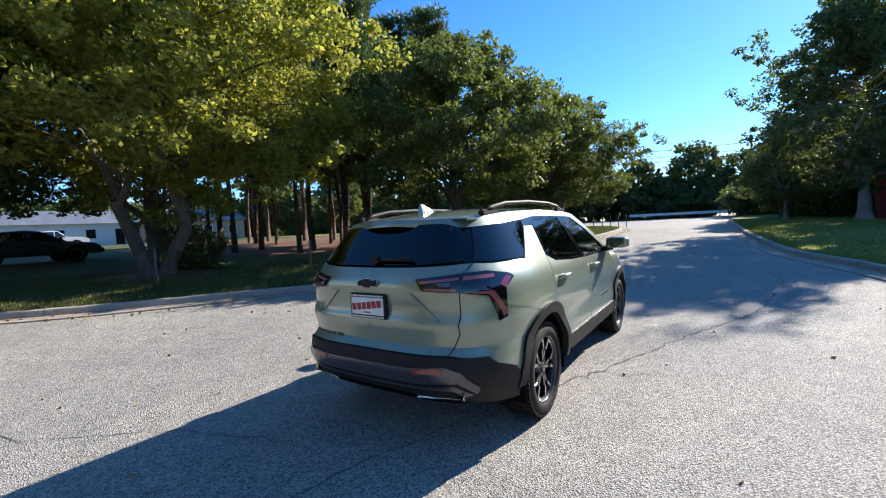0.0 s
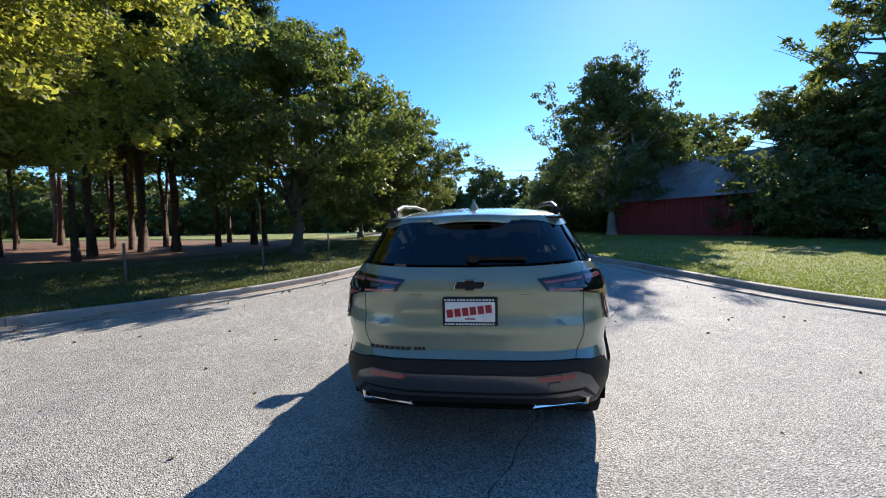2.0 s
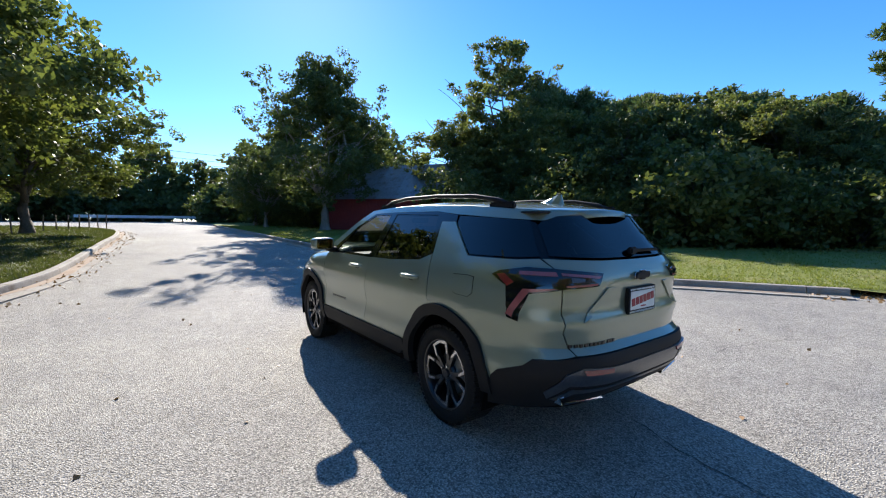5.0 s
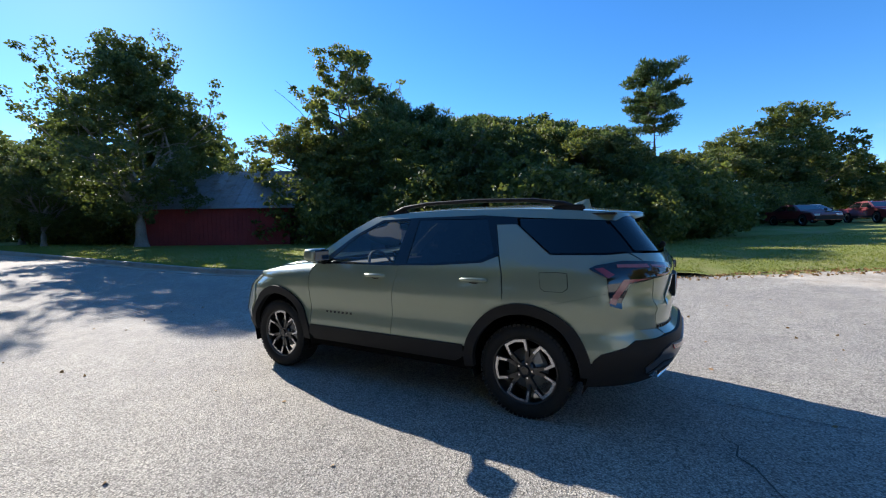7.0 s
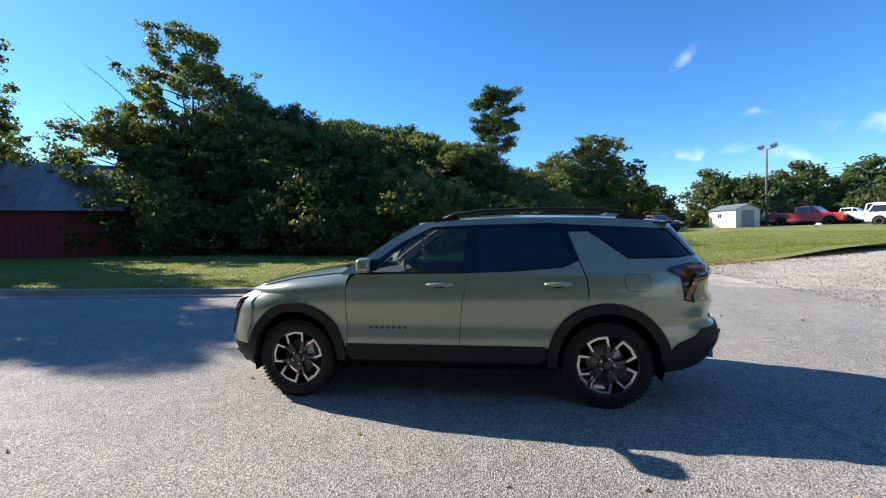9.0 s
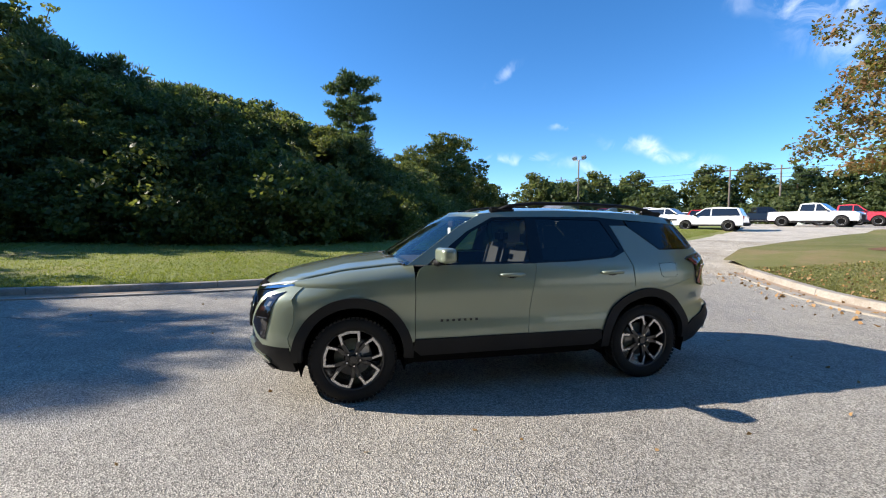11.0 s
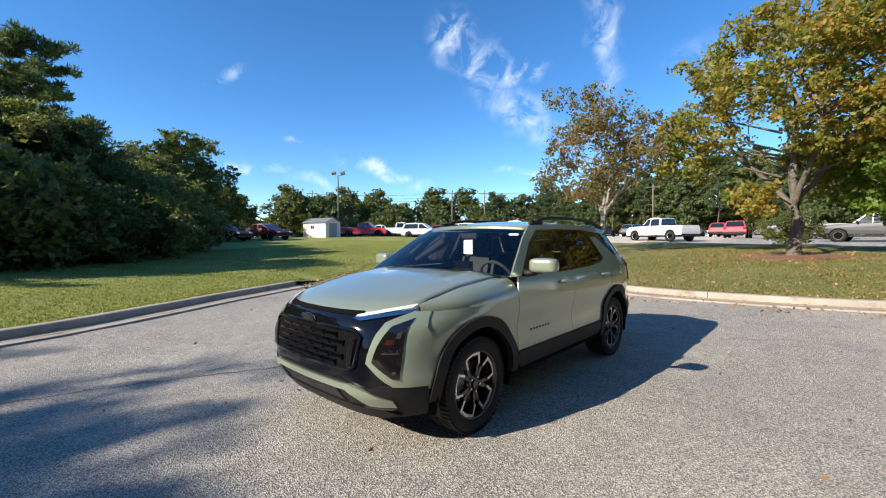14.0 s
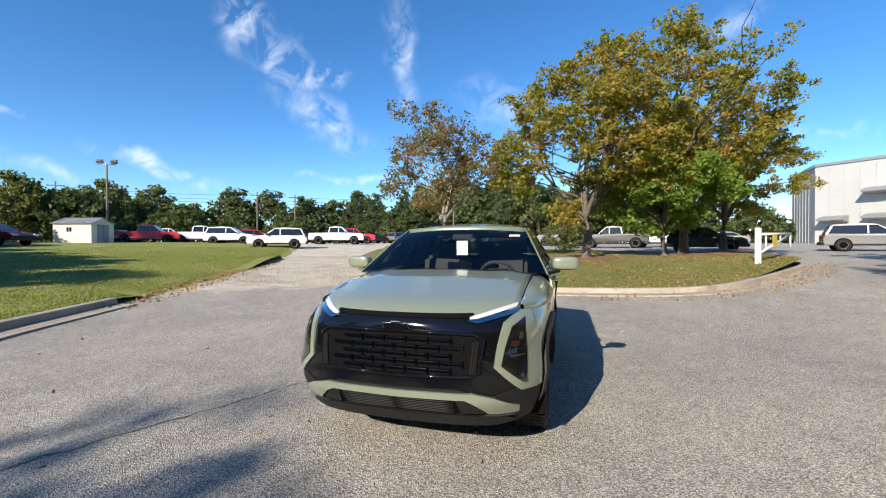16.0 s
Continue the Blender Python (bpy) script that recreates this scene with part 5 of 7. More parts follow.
        bm = bmesh.new()
        box(bm, s * 1.045 - 0.098, s * 1.045 + 0.098, 0.540, 0.60, 1.150, 1.256, 0.02, Matrix())
        part("housing", bm, BLACKPLASTIC, m)
        bm = bmesh.new()
        box(bm, s * 1.045 - 0.085, s * 1.045 + 0.085, 0.534, 0.5405, 1.155, 1.252, 0.003)
        part("mirror_glass", bm, MIRROR, m)
        bm = bmesh.new()
        tube(bm, [(s * 0.865, 0.66, 1.128), (s * 0.93, 0.645, 1.138), (s * 0.99, 0.63, 1.150)], [0.035, 0.030, 0.028], 8)
        part("mirror_arm", bm, BLACKPLASTIC, m)
        rail = empty_part("roof_rail", car)
        bm = bmesh.new()
        ys = [0.02, -0.10, -0.35, -0.85, -1.35, -1.58, -1.70]
        zs = [0.012, 0.046, 0.066, 0.070, 0.064, 0.044, 0.012]
        tube(bm, [(s * (rim_x(y) - 0.035), y, rim_z(y) + 0.012 + z) for y, z in zip(ys, zs)], [0.016, 0.018, 0.017, 0.017, 0.017, 0.018, 0.016], 8)
        part("bar", bm, BLACKPLASTIC, rail)
        for y in (-0.02, -1.62):
            bm = bmesh.new()
            box(bm, s * (rim_x(y) - 0.035) - 0.022, s * (rim_x(y) - 0.035) + 0.022, y - 0.12, y + 0.12, rim_z(y) - 0.005, rim_z(y) + 0.045, 0.012)
            part("foot", bm, BLACKPLASTIC, rail)
    bm = bmesh.new()
    prof = [(-1.42, 0.0, 0.008), (-1.50, 0.022, 0.022), (-1.58, 0.055, 0.022), (-1.63, 0.078, 0.014), (-1.655, 0.078, 0.010), (-1.675, 0.0, 0.030)]
    rows = []
    for y, h, w in prof:
        z = rim_z(y) + 0.045
        rows.append([bm.verts.new((-w - 0.022, y, z - 0.01)), bm.verts.new((-w * 0.5, y, z + h)), bm.verts.new((w * 0.5, y, z + h)), bm.verts.new((w + 0.022, y, z - 0.01))])
    for a, b in zip(rows, rows[1:]):
        for k in range(3):
            bm.faces.new((a[k], a[k + 1], b[k + 1], b[k]))
    bm.faces.new(rows[-1])
    bmesh.ops.recalc_face_normals(bm, faces=bm.faces)
    part("antenna_fin", bm, SAGE, car)
    wheels(car)
    interior(car)
    return car


def empty_part(name, parent):
    """The first piece of a part: a small hidden-size core mesh that carries its sub-parts."""
    ob = new(name)
    ob.parent = parent
    return ob


def windshield():
    verts, faces = [], []
    nu, nv = 20, 14
    for j in range(nv + 1):
        z = 1.120 + (1.546 - 1.120) * j / nv
        y = float(np.interp(z, [1.118, 1.44, 1.543], [0.90, 0.42, 0.22])) + 0.004
        x = skin(u_of_y(y, z), z).x - 0.004
        for i in range(nu + 1):
            s = i * 2 / nu - 1
            verts.append((s * x, y + (0.17 - 0.06 * j / nv) * (1 - s * s), z + 0.03 * (j / nv) * (1 - s * s)))
    for j in range(nv):
        for i in range(nu):
            a = j * (nu + 1) + i
            faces.append((a, a + nu + 1, a + nu + 2, a + 1))
    return verts, faces


def window_frames(car):
    """Gloss black strips round the side windows: belt, header, pillars."""
    g = GLOSSBLACK
    panel("window_trim", Y((0.735, 1.113), (-0.24, 1.116), (-0.62, 1.124), (-1.02, 1.152), (-1.15, 1.205), (-1.10, 1.224), (-1.0, 1.172), (-0.62, 1.144), (-0.2, 1.132), (0.62, 1.130), (0.69, 1.140)), g, car, 0.002)
    panel("window_trim", Y((0.36, 1.390), (0.10, 1.518), (-0.3, 1.526), (-0.95, 1.526), (-1.24, 1.497), (-1.26, 1.446), (-1.08, 1.446), (-1.0, 1.485), (-0.98, 1.498), (-0.31, 1.510), (0.08, 1.500), (0.34, 1.375)), g, car, -0.002)
    panel("pillar_trim", Y((-0.18, 1.128), (-0.31, 1.130), (-0.32, 1.514), (-0.22, 1.512)), g, car, -0.002)
    panel("pillar_trim", Y((-0.985, 1.502), (-1.108, 1.222), (-1.152, 1.21), (-1.078, 1.448)), g, car, -0.002)
    panel("mirror_sail", Y((0.735, 1.116), (0.62, 1.126), (0.335, 1.376), (0.365, 1.39)), g, car, -0.001)


def emblem(car, y, z, way):
    bm = bmesh.new()
    prof = [(-0.105, 0.0), (-0.085, 0.028), (-0.035, 0.028), (-0.030, 0.040), (0.035, 0.040), (0.035, 0.028), (0.105, 0.028), (0.105, 0.0), (0.085, -0.024), (0.035, -0.024), (0.030, -0.036), (-0.035, -0.036), (-0.035, -0.024), (-0.105, -0.024)]
    prof = [(x * 0.84, h * 0.84) for x, h in prof]
    a = [bm.verts.new((x, y, z + h)) for x, h in prof]
    b = [bm.verts.new((x * 0.9, y + way * 0.016, z + h * 0.82)) for x, h in prof]
    for k in range(len(a)):
        bm.faces.new((a[k], a[(k + 1) % len(a)], b[(k + 1) % len(a)], b[k]))
    bm.faces.new(b)
    bmesh.ops.recalc_face_normals(bm, faces=bm.faces)
    part("emblem", bm, GLOSSBLACK if way > 0 else BLACKPLASTIC, car, "black cross-shaped emblem with a bright rim")
    bm = bmesh.new()
    for k in range(len(prof)):
        (x0, h0), (x1, h1) = prof[k], prof[(k + 1) % len(prof)]
        tube(bm, [(x0, y + way * 0.004, z + h0), (x1, y + way * 0.004, z + h1)], 0.003, 4, False)
    part("emblem_rim", bm, CHROME if way < 0 else SATINGREY, car)


def front_end(car):
    panel("fascia", Ff((0, 0.925), (0.46, 0.922), (0.735, 0.962), (0.72, 0.90), (0.66, 0.80), (0.635, 0.66), (0.645, 0.60), (0.77, 0.485), (0.77, 0.44), (0.60, 0.44), (0.45, 0.50), (0, 0.485)), GLOSSBLACK, car, -0.004, mirror_whole=True, skirt=0.01, label="gloss black front fascia")
    frames = panel("grille_frame", Ff((0, 0.855), (0.50, 0.845), (0.565, 0.80), (0.54, 0.60), (0.48, 0.575), (0, 0.562)), GLOSSBLACK, car, 0.004, mirror_whole=True, skirt=0.02)
    panel("grille_back", Ff((0, 0.832), (0.485, 0.822), (0.535, 0.79), (0.515, 0.615), (0.47, 0.598), (0, 0.588)), DARKGAP, car, 0.006, mirror_whole=True, skirt=0.01)
    grille = empty_part("grille", car)
    for row in range(5):
        z = 0.622 + 0.045 * row
        for k in range(-3, 4):
            x0 = (k + (0.5 if row % 2 else 0)) * 0.145
            if abs(x0) + 0.065 > 0.47:
                continue
            p = skin(u_of_x(abs(x0), z, False), z)
            q = skin(u_of_x(min(0.44, abs(x0) + 0.02), z, False), z)
            yaw = math.atan2(q.y - p.y, 0.02) * (1 if x0 > 0 else -1 if x0 < 0 else 0)
            m = Matrix.Translation((x0, p.y + 0.010, z)) @ Matrix.Rotation(yaw, 4, "Z")
            bm = bmesh.new()
            box(bm, -0.066, 0.066, -0.004, 0.016, -0.009, 0.009, 0.005, m)
            box(bm, -0.073, -0.064, -0.006, 0.008, -0.026, 0.012, 0.0, m)
            part("slat", bm, GRILLEBLACK, grille)
    for s in (-1, 1):
        vent = empty_part("side_vent", car)
        for k in range(13):
            z = 0.612 + 0.0145 * k
            for c in range(3):
                x = 0.488 + 0.013 * c + 0.003 * (k - 6) * 0.45
                p = skin(u_of_x(x, z, False), z)
                bm = bmesh.new()
                box(bm, s * x - 0.0042, s * x + 0.0042, p.y + 0.008, p.y + 0.020, z - 0.0045, z + 0.0045)
                part("fin", bm, BLACKPLASTIC, vent)
    for s in (-1, 1):
        bm = bmesh.new()
        line = [(0, 0.846), (0.25, 0.842), (0.49, 0.834), (0.548, 0.795), (0.527, 0.608), (0.475, 0.586), (0.25, 0.578), (0, 0.574)]
        tube(bm, [(s * p.x, p.y, p.z) for p in (skin(u_of_x(x, z, False), z, 0.006) for x, z in line)], 0.013, 6)
        part("grille_rim", bm, GLOSSBLACK, car)
    emblem(car, skin(0.0, 0.875).y + 0.006, 0.868, 1)
    # slit under the hood's lip and the bright running lights
    panel("hood_slit", Ff((0, 0.950), (0.47, 0.950), (0.48, 0.928), (0, 0.926)), DARKGAP, car, 0.002, mirror_whole=True)
    drl = Ff((0.455, 0.932), (0.735, 0.998), (0.755, 1.012)) + Ff((0.735, 0.977), (0.50, 0.923), (0.455, 0.919))
    panel("running_light", drl, CLEARLENS, car, 0.012, label="slim bright running light")
    panel("running_light_base", Ff((0.44, 0.912), (0.74, 0.965), (0.75, 0.945), (0.50, 0.896)), CHROME, car, 0.008)
    # lamp pods in a painted frame
    panel("lamp_frame", Ff((0.655, 0.890), (0.735, 0.950), (0.80, 0.945), (0.860, 0.80), (0.876, 0.56), (0.876, 0.478), (0.76, 0.492), (0.612, 0.640), (0.630, 0.77)), SAGE, car, 0.010, skirt=0.03)
    pods = panel("headlamp", Ff((0.698, 0.868), (0.765, 0.912), (0.785, 0.72), (0.790, 0.540), (0.765, 0.545), (0.650, 0.648), (0.666, 0.75)), SMOKELENS, car, 0.016, label="dark headlamp pod with two stacked lenses")
    for k, pod in enumerate(pods):
        sg = 1 if k == 0 else -1
        for nm, x, z, w, h, mt in (("reflector", 0.722, 0.775, 0.022, 0.016, AMBER), ("lens", 0.735, 0.705, 0.040, 0.004, SATINGREY), ("lens", 0.752, 0.815, 0.010, 0.018, SATINGREY), ("lens", 0.765, 0.585, 0.008, 0.010, SATINGREY)):
            o = panel(nm, Ff((x - w, z - h), (x + w, z - h), (x + w * 0.9, z + h), (x - w * 0.9, z + h)), mt, pod, 0.018, both=False)[0]
            if sg < 0:
                for v in o.data.vertices:
                    v.co.x = -v.co.x
                o.data.flip_normals()
    # lower bumper: painted bar, black grille and lip
    panel("front_bumper", Y((1.79, 0.26), (1.835, 0.45), (1.87, 0.52)) + Ff((0.70, 0.50), (0.60, 0.46), (0.40, 0.50), (0, 0.49), (0, 0.235), (0.40, 0.235), (0.70, 0.25)), BLACKPLASTIC, car, 0.004, mirror_whole=True, skirt=0.03)
    panel("bumper_bar", Ff((0, 0.476), (0.40, 0.482), (0.48, 0.486), (0.61, 0.458), (0.742, 0.395), (0.735, 0.340), (0.575, 0.340), (0.49, 0.420), (0.44, 0.442), (0, 0.434)), SAGE, car, 0.022, mirror_whole=True, skirt=0.03, label="body-coloured bumper bar")
    panel("skid_trim", Ff((0.57, 0.334), (0.735, 0.334), (0.70, 0.318), (0.50, 0.312)), SATINGREY, car, 0.022)
    panel("lower_grille_back", Ff((0, 0.428), (0.38, 0.436), (0.40, 0.340), (0, 0.325)), DARKGAP, car, 0.008, mirror_whole=True)
    low = empty_part("lower_grille", car)
    panel("lower_pad", Ff((0.395, 0.434), (0.435, 0.436), (0.48, 0.415), (0.555, 0.345), (0.41, 0.335)), BLACKPLASTIC, car, 0.018)
    for k in range(7):
        z = 0.338 + 0.0145 * k
        for s in (-1, 1):
            bm = bmesh.new()
            pts = [skin(u_of_x(x, z, False), z, 0.012) for x in np.linspace(0, 0.37, 7)]
            tube(bm, [(s * p.x, p.y, p.z) for p in pts], 0.0042, 4)
            part("slat", bm, BLACKPLASTIC, low)
    panel("bumper_lip", Ff((0, 0.312), (0.42, 0.322), (0.66, 0.315), (0.72, 0.27), (0.60, 0.24), (0, 0.225)), BLACKPLASTIC, car, 0.026, mirror_whole=True, skirt=0.03)
    # cowl and wipers at the windshield's foot
    bm = bmesh.new()
    pts = [(s * 0.80, 0.90 + 0.16 * (1 - s * s), 1.108) for s in np.linspace(-1, 1, 13)]
    tube(bm, pts, 0.028, 6)
    part("cowl", bm, BLACKPLASTIC, car)
    for x0, x1 in ((0.02, -0.56), (0.62, 0.08)):
        bm = bmesh.new()
        tube(bm, [(x0, 1.075 - 0.16 * x0 * x0, 1.140), ((x0 + x1) / 2, 1.072 - 0.16 * ((x0 + x1) / 2) ** 2, 1.150), (x1, 1.02 - 0.12 * x1 * x1, 1.165)], [0.012, 0.009, 0.006], 6)
        part("wiper", bm, BLACKPLASTIC, car)


def lathe(bm, prof, n=40, m=None):
    rings = [[bm.verts.new((m or Matrix()) @ Vector((x, r * math.cos(a), r * math.sin(a)))) for a in (2 * math.pi * k / n for k in range(n))] for x, r in prof]
    for a, b in zip(rings, rings[1:]):
        for k in range(n):
            f = bm.faces.new((a[k], a[(k + 1) % n], b[(k + 1) % n], b[k]))
            f.smooth = True
    bmesh.ops.recalc_face_normals(bm, faces=bm.faces)


def wedge(bm, x0, x1, r0, r1, a0, a1, n=4):
    """A block between two radii and two angles round the x axis."""
    lo, hi = [], []
    for x, arr in ((x0, lo), (x1, hi)):
        for r, rev in ((r0, 0), (r1, 1)):
            ks = range(n + 1) if not rev else range(n, -1, -1)
            for k in ks:
                a = radians(a0 + (a1 - a0) * k / n)
                arr.append(bm.verts.new((x, r * math.sin(a), r * math.cos(a))))
    bm.faces.new(hi), bm.faces.new(lo[::-1])
    m = len(lo)
    for k in range(m):
        bm.faces.new((lo[k], lo[(k + 1) % m], hi[(k + 1) % m], hi[k]))


def bar2(bm, x0, x1, p, q, w0, w1):
    """A flat spoke from p to q (points of the wheel's face), w0 and w1 wide at its ends."""
    d = Vector((q[0] - p[0], q[1] - p[1])).normalized()
    s = Vector((-d.y, d.x))
    c = [(p[0] + s.x * w0, p[1] + s.y * w0), (q[0] + s.x * w1, q[1] + s.y * w1), (q[0] - s.x * w1, q[1] - s.y * w1), (p[0] - s.x * w0, p[1] - s.y * w0)]
    lo = [bm.verts.new((x0, a, b)) for a, b in c]
    hi = [bm.verts.new((x1, a, b)) for a, b in c]
    bm.faces.new(hi), bm.faces.new(lo[::-1])
    for k in range(4):
        bm.faces.new((lo[k], lo[(k + 1) % 4], hi[(k + 1) % 4], hi[k]))


def pol(r, a):
    return (r * math.sin(radians(a)), r * math.cos(radians(a)))


def wheels(car):
    R = 0.352
    tyre = bmesh.new()
    lathe(tyre, [(-0.10, 0.250), (-0.118, 0.264), (-0.122, 0.294), (-0.112, 0.328), (-0.095, R - 0.010), (-0.05, R - 0.004), (0.05, R - 0.004), (0.095, R - 0.010), (0.112, 0.328), (0.122, 0.294), (0.118, 0.264), (0.10, 0.250)], 48)
    for k in range(60):
        a = 360 * k / 60
        for x0, x1, sh in ((0.045, 0.108, 0), (-0.108, -0.045, 3), (-0.038, 0.038, 1.5)):
            wedge(tyre, x0, x1, R - 0.016, R + 0.001, a + sh, a + sh + 4.2, 1)
        wedge(tyre, 0.098, 0.109, 0.335, R - 0.008, a, a + 3.6, 1)
    bmesh.ops.recalc_face_normals(tyre, faces=tyre.faces)
    tyre_me = bm_mesh("tyre", tyre, RUBBER)
    rim = bmesh.new()
    lathe(rim, [(0.098, 0.252), (0.107, 0.248), (0.098, 0.239), (0.04, 0.229), (-0.09, 0.232), (-0.10, 0.252)], 40)
    lathe(rim, [(0.072, 0.001), (0.074, 0.052), (0.060, 0.072), (0.040, 0.074)], 24)
    for i in range(5):
        a = 72 * i
        for s in (-1, 1):
            bar2(rim, 0.045, 0.079, pol(0.050, a + s * 32), pol(0.150, a + s * 26), 0.015, 0.013)
            bar2(rim, 0.050, 0.086, pol(0.145, a + s * 26.5), pol(0.238, a + s * 19.5), 0.013, 0.014)
    bmesh.ops.recalc_face_normals(rim, faces=rim.faces)
    rim_me = bm_mesh("rim", rim, RIMBLACK)
    face_me, nut_me = [], []
    for i in range(5):
        a = 72 * i
        face = bmesh.new()
        for k in (-1, 1):
            bar2(face, 0.080, 0.089, pol(0.152, a + k * 26), pol(0.228, a + k * 19.5), 0.0075, 0.0105)
        wedge(face, 0.080, 0.0893, 0.219, 0.239, a - 21.8, a + 21.8, 2)
        bmesh.ops.recalc_face_normals(face, faces=face.faces)
        face_me.append(bm_mesh("spoke_face", face, MACHINED))
        nut = bmesh.new()
        c = pol(0.056, 72 * i + 36)
        bmesh.ops.create_cone(nut, cap_ends=True, segments=6, radius1=0.010, radius2=0.008, depth=0.02, matrix=Matrix.Translation((0.080, c[0], c[1])) @ Matrix.Rotation(QUARTER, 4, "Y"))
        nut_me.append(bm_mesh("wheel_nut", nut, CHROME))
    cap = bmesh.new()
    bmesh.ops.create_cone(cap, cap_ends=True, segments=20, radius1=0.034, radius2=0.029, depth=0.016, matrix=Matrix.Translation((0.082, 0, 0)) @ Matrix.Rotation(QUARTER, 4, "Y"))
    cap_me = bm_mesh("hub_cap", cap, RIMBLACK)
    disc = bmesh.new()
    lathe(disc, [(0.0, 0.155), (0.012, 0.155), (0.012, 0.07), (0.03, 0.06)], 32)
    bmesh.ops.create_cube(disc, size=1.0, matrix=Matrix.Translation((0.006, 0.10, 0.07)) @ Matrix.Diagonal((0.05, 0.07, 0.11, 1)))
    disc_me = bm_mesh("brake_disc", disc, STEEL)
    for y, turn in ((1.345, 8), (-1.358, 20)):
        for s in (1, -1):
            w = part("wheel", tyre_me, None, car, "all-terrain tyre on a black alloy wheel")
            w.matrix_basis = pose(s * 0.788, y, R, 0, 0, 0 if s > 0 else 180) @ Matrix.Rotation(radians(turn), 4, "X")
            for nm, me in (("rim", rim_me), ("hub_cap", cap_me), ("brake_disc", disc_me), *(("spoke_face", k) for k in face_me), *(("wheel_nut", k) for k in nut_me)):
                part(nm, me, None, w)


def interior(car):
    bm = bmesh.new()
    box(bm, -0.74, 0.74, 0.45, 0.92, 0.80, 1.085, 0.05)
    box(bm, -0.16, 0.16, -0.3, 0.5, 0.6, 0.85, 0.03)
    part("dashboard", bm, CLOTH, car)
    bm = bmesh.new()
    box(bm, -0.12, 0.14, 0.40, 0.42, 1.07, 1.20, 0.008)
    part("screen", bm, GLOSSBLACK, car)
    for x, y in ((-0.38, -0.12), (0.38, -0.12), (-0.40, -1.05), (0.40, -1.05), (0.0, -1.07)):
        seat = empty_part("seat", car)
        w = 0.25 if y > -0.5 else 0.2
        bm = bmesh.new()
        box(bm, x - w, x + w, y - 0.1, y + 0.42, 0.55, 0.72, 0.04)
        part("cushion", bm, CLOTH, seat)
        bm = bmesh.new()
        box(bm, x - w, x + w, -0.07, 0.07, 0, 0.60, 0.05, Matrix.Translation((0, y - 0.1, 0.66)) @ Matrix.Rotation(radians(14), 4, "X"))
        part("backrest", bm, CLOTH, seat)
        bm = bmesh.new()
        box(bm, x - 0.13, x + 0.13, y - 0.32, y - 0.22, 1.24, 1.40, 0.04)
        part("headrest", bm, CLOTH, seat)
    bm = bmesh.new()
    ring = [Vector((-0.38 + 0.185 * math.cos(a), 0.36 + 0.08 * math.sin(a), 1.04 + 0.165 * math.sin(a))) for a in np.linspace(0, 2 * math.pi, 25)]
    tube(bm, ring, 0.016, 6, False)
    tube(bm, [(-0.56, 0.37, 1.04), (-0.38, 0.42, 1.02), (-0.20, 0.37, 1.04)], [0.012, 0.03, 0.012], 6)
    part("steering_wheel", bm, CLOTH, car)
    bm = bmesh.new()
    box(bm, -0.11, 0.11, 0.30, 0.33, 1.43, 1.49, 0.01)
    part("rear_view_mirror", bm, BLACKPLASTIC, car)
    bm = bmesh.new()
    box(bm, -0.06, 0.06, 0.335, 0.338, 1.27, 1.42)
    part("paper_tag", bm, PAPER, car, "white paper tag behind the windshield")
    bm = bmesh.new()
    box(bm, -0.60, -0.49, 0.302, 0.304, 1.462, 1.482)
    part("sticker", bm, PAPER, car, "small white sticker on the glass")
    bm = bmesh.new()
    box(bm, -0.60, 0.60, -1.95, 0.15, 1.50, 1.515, 0.004)
    part("headliner", bm, CLOTH, car)


suv()


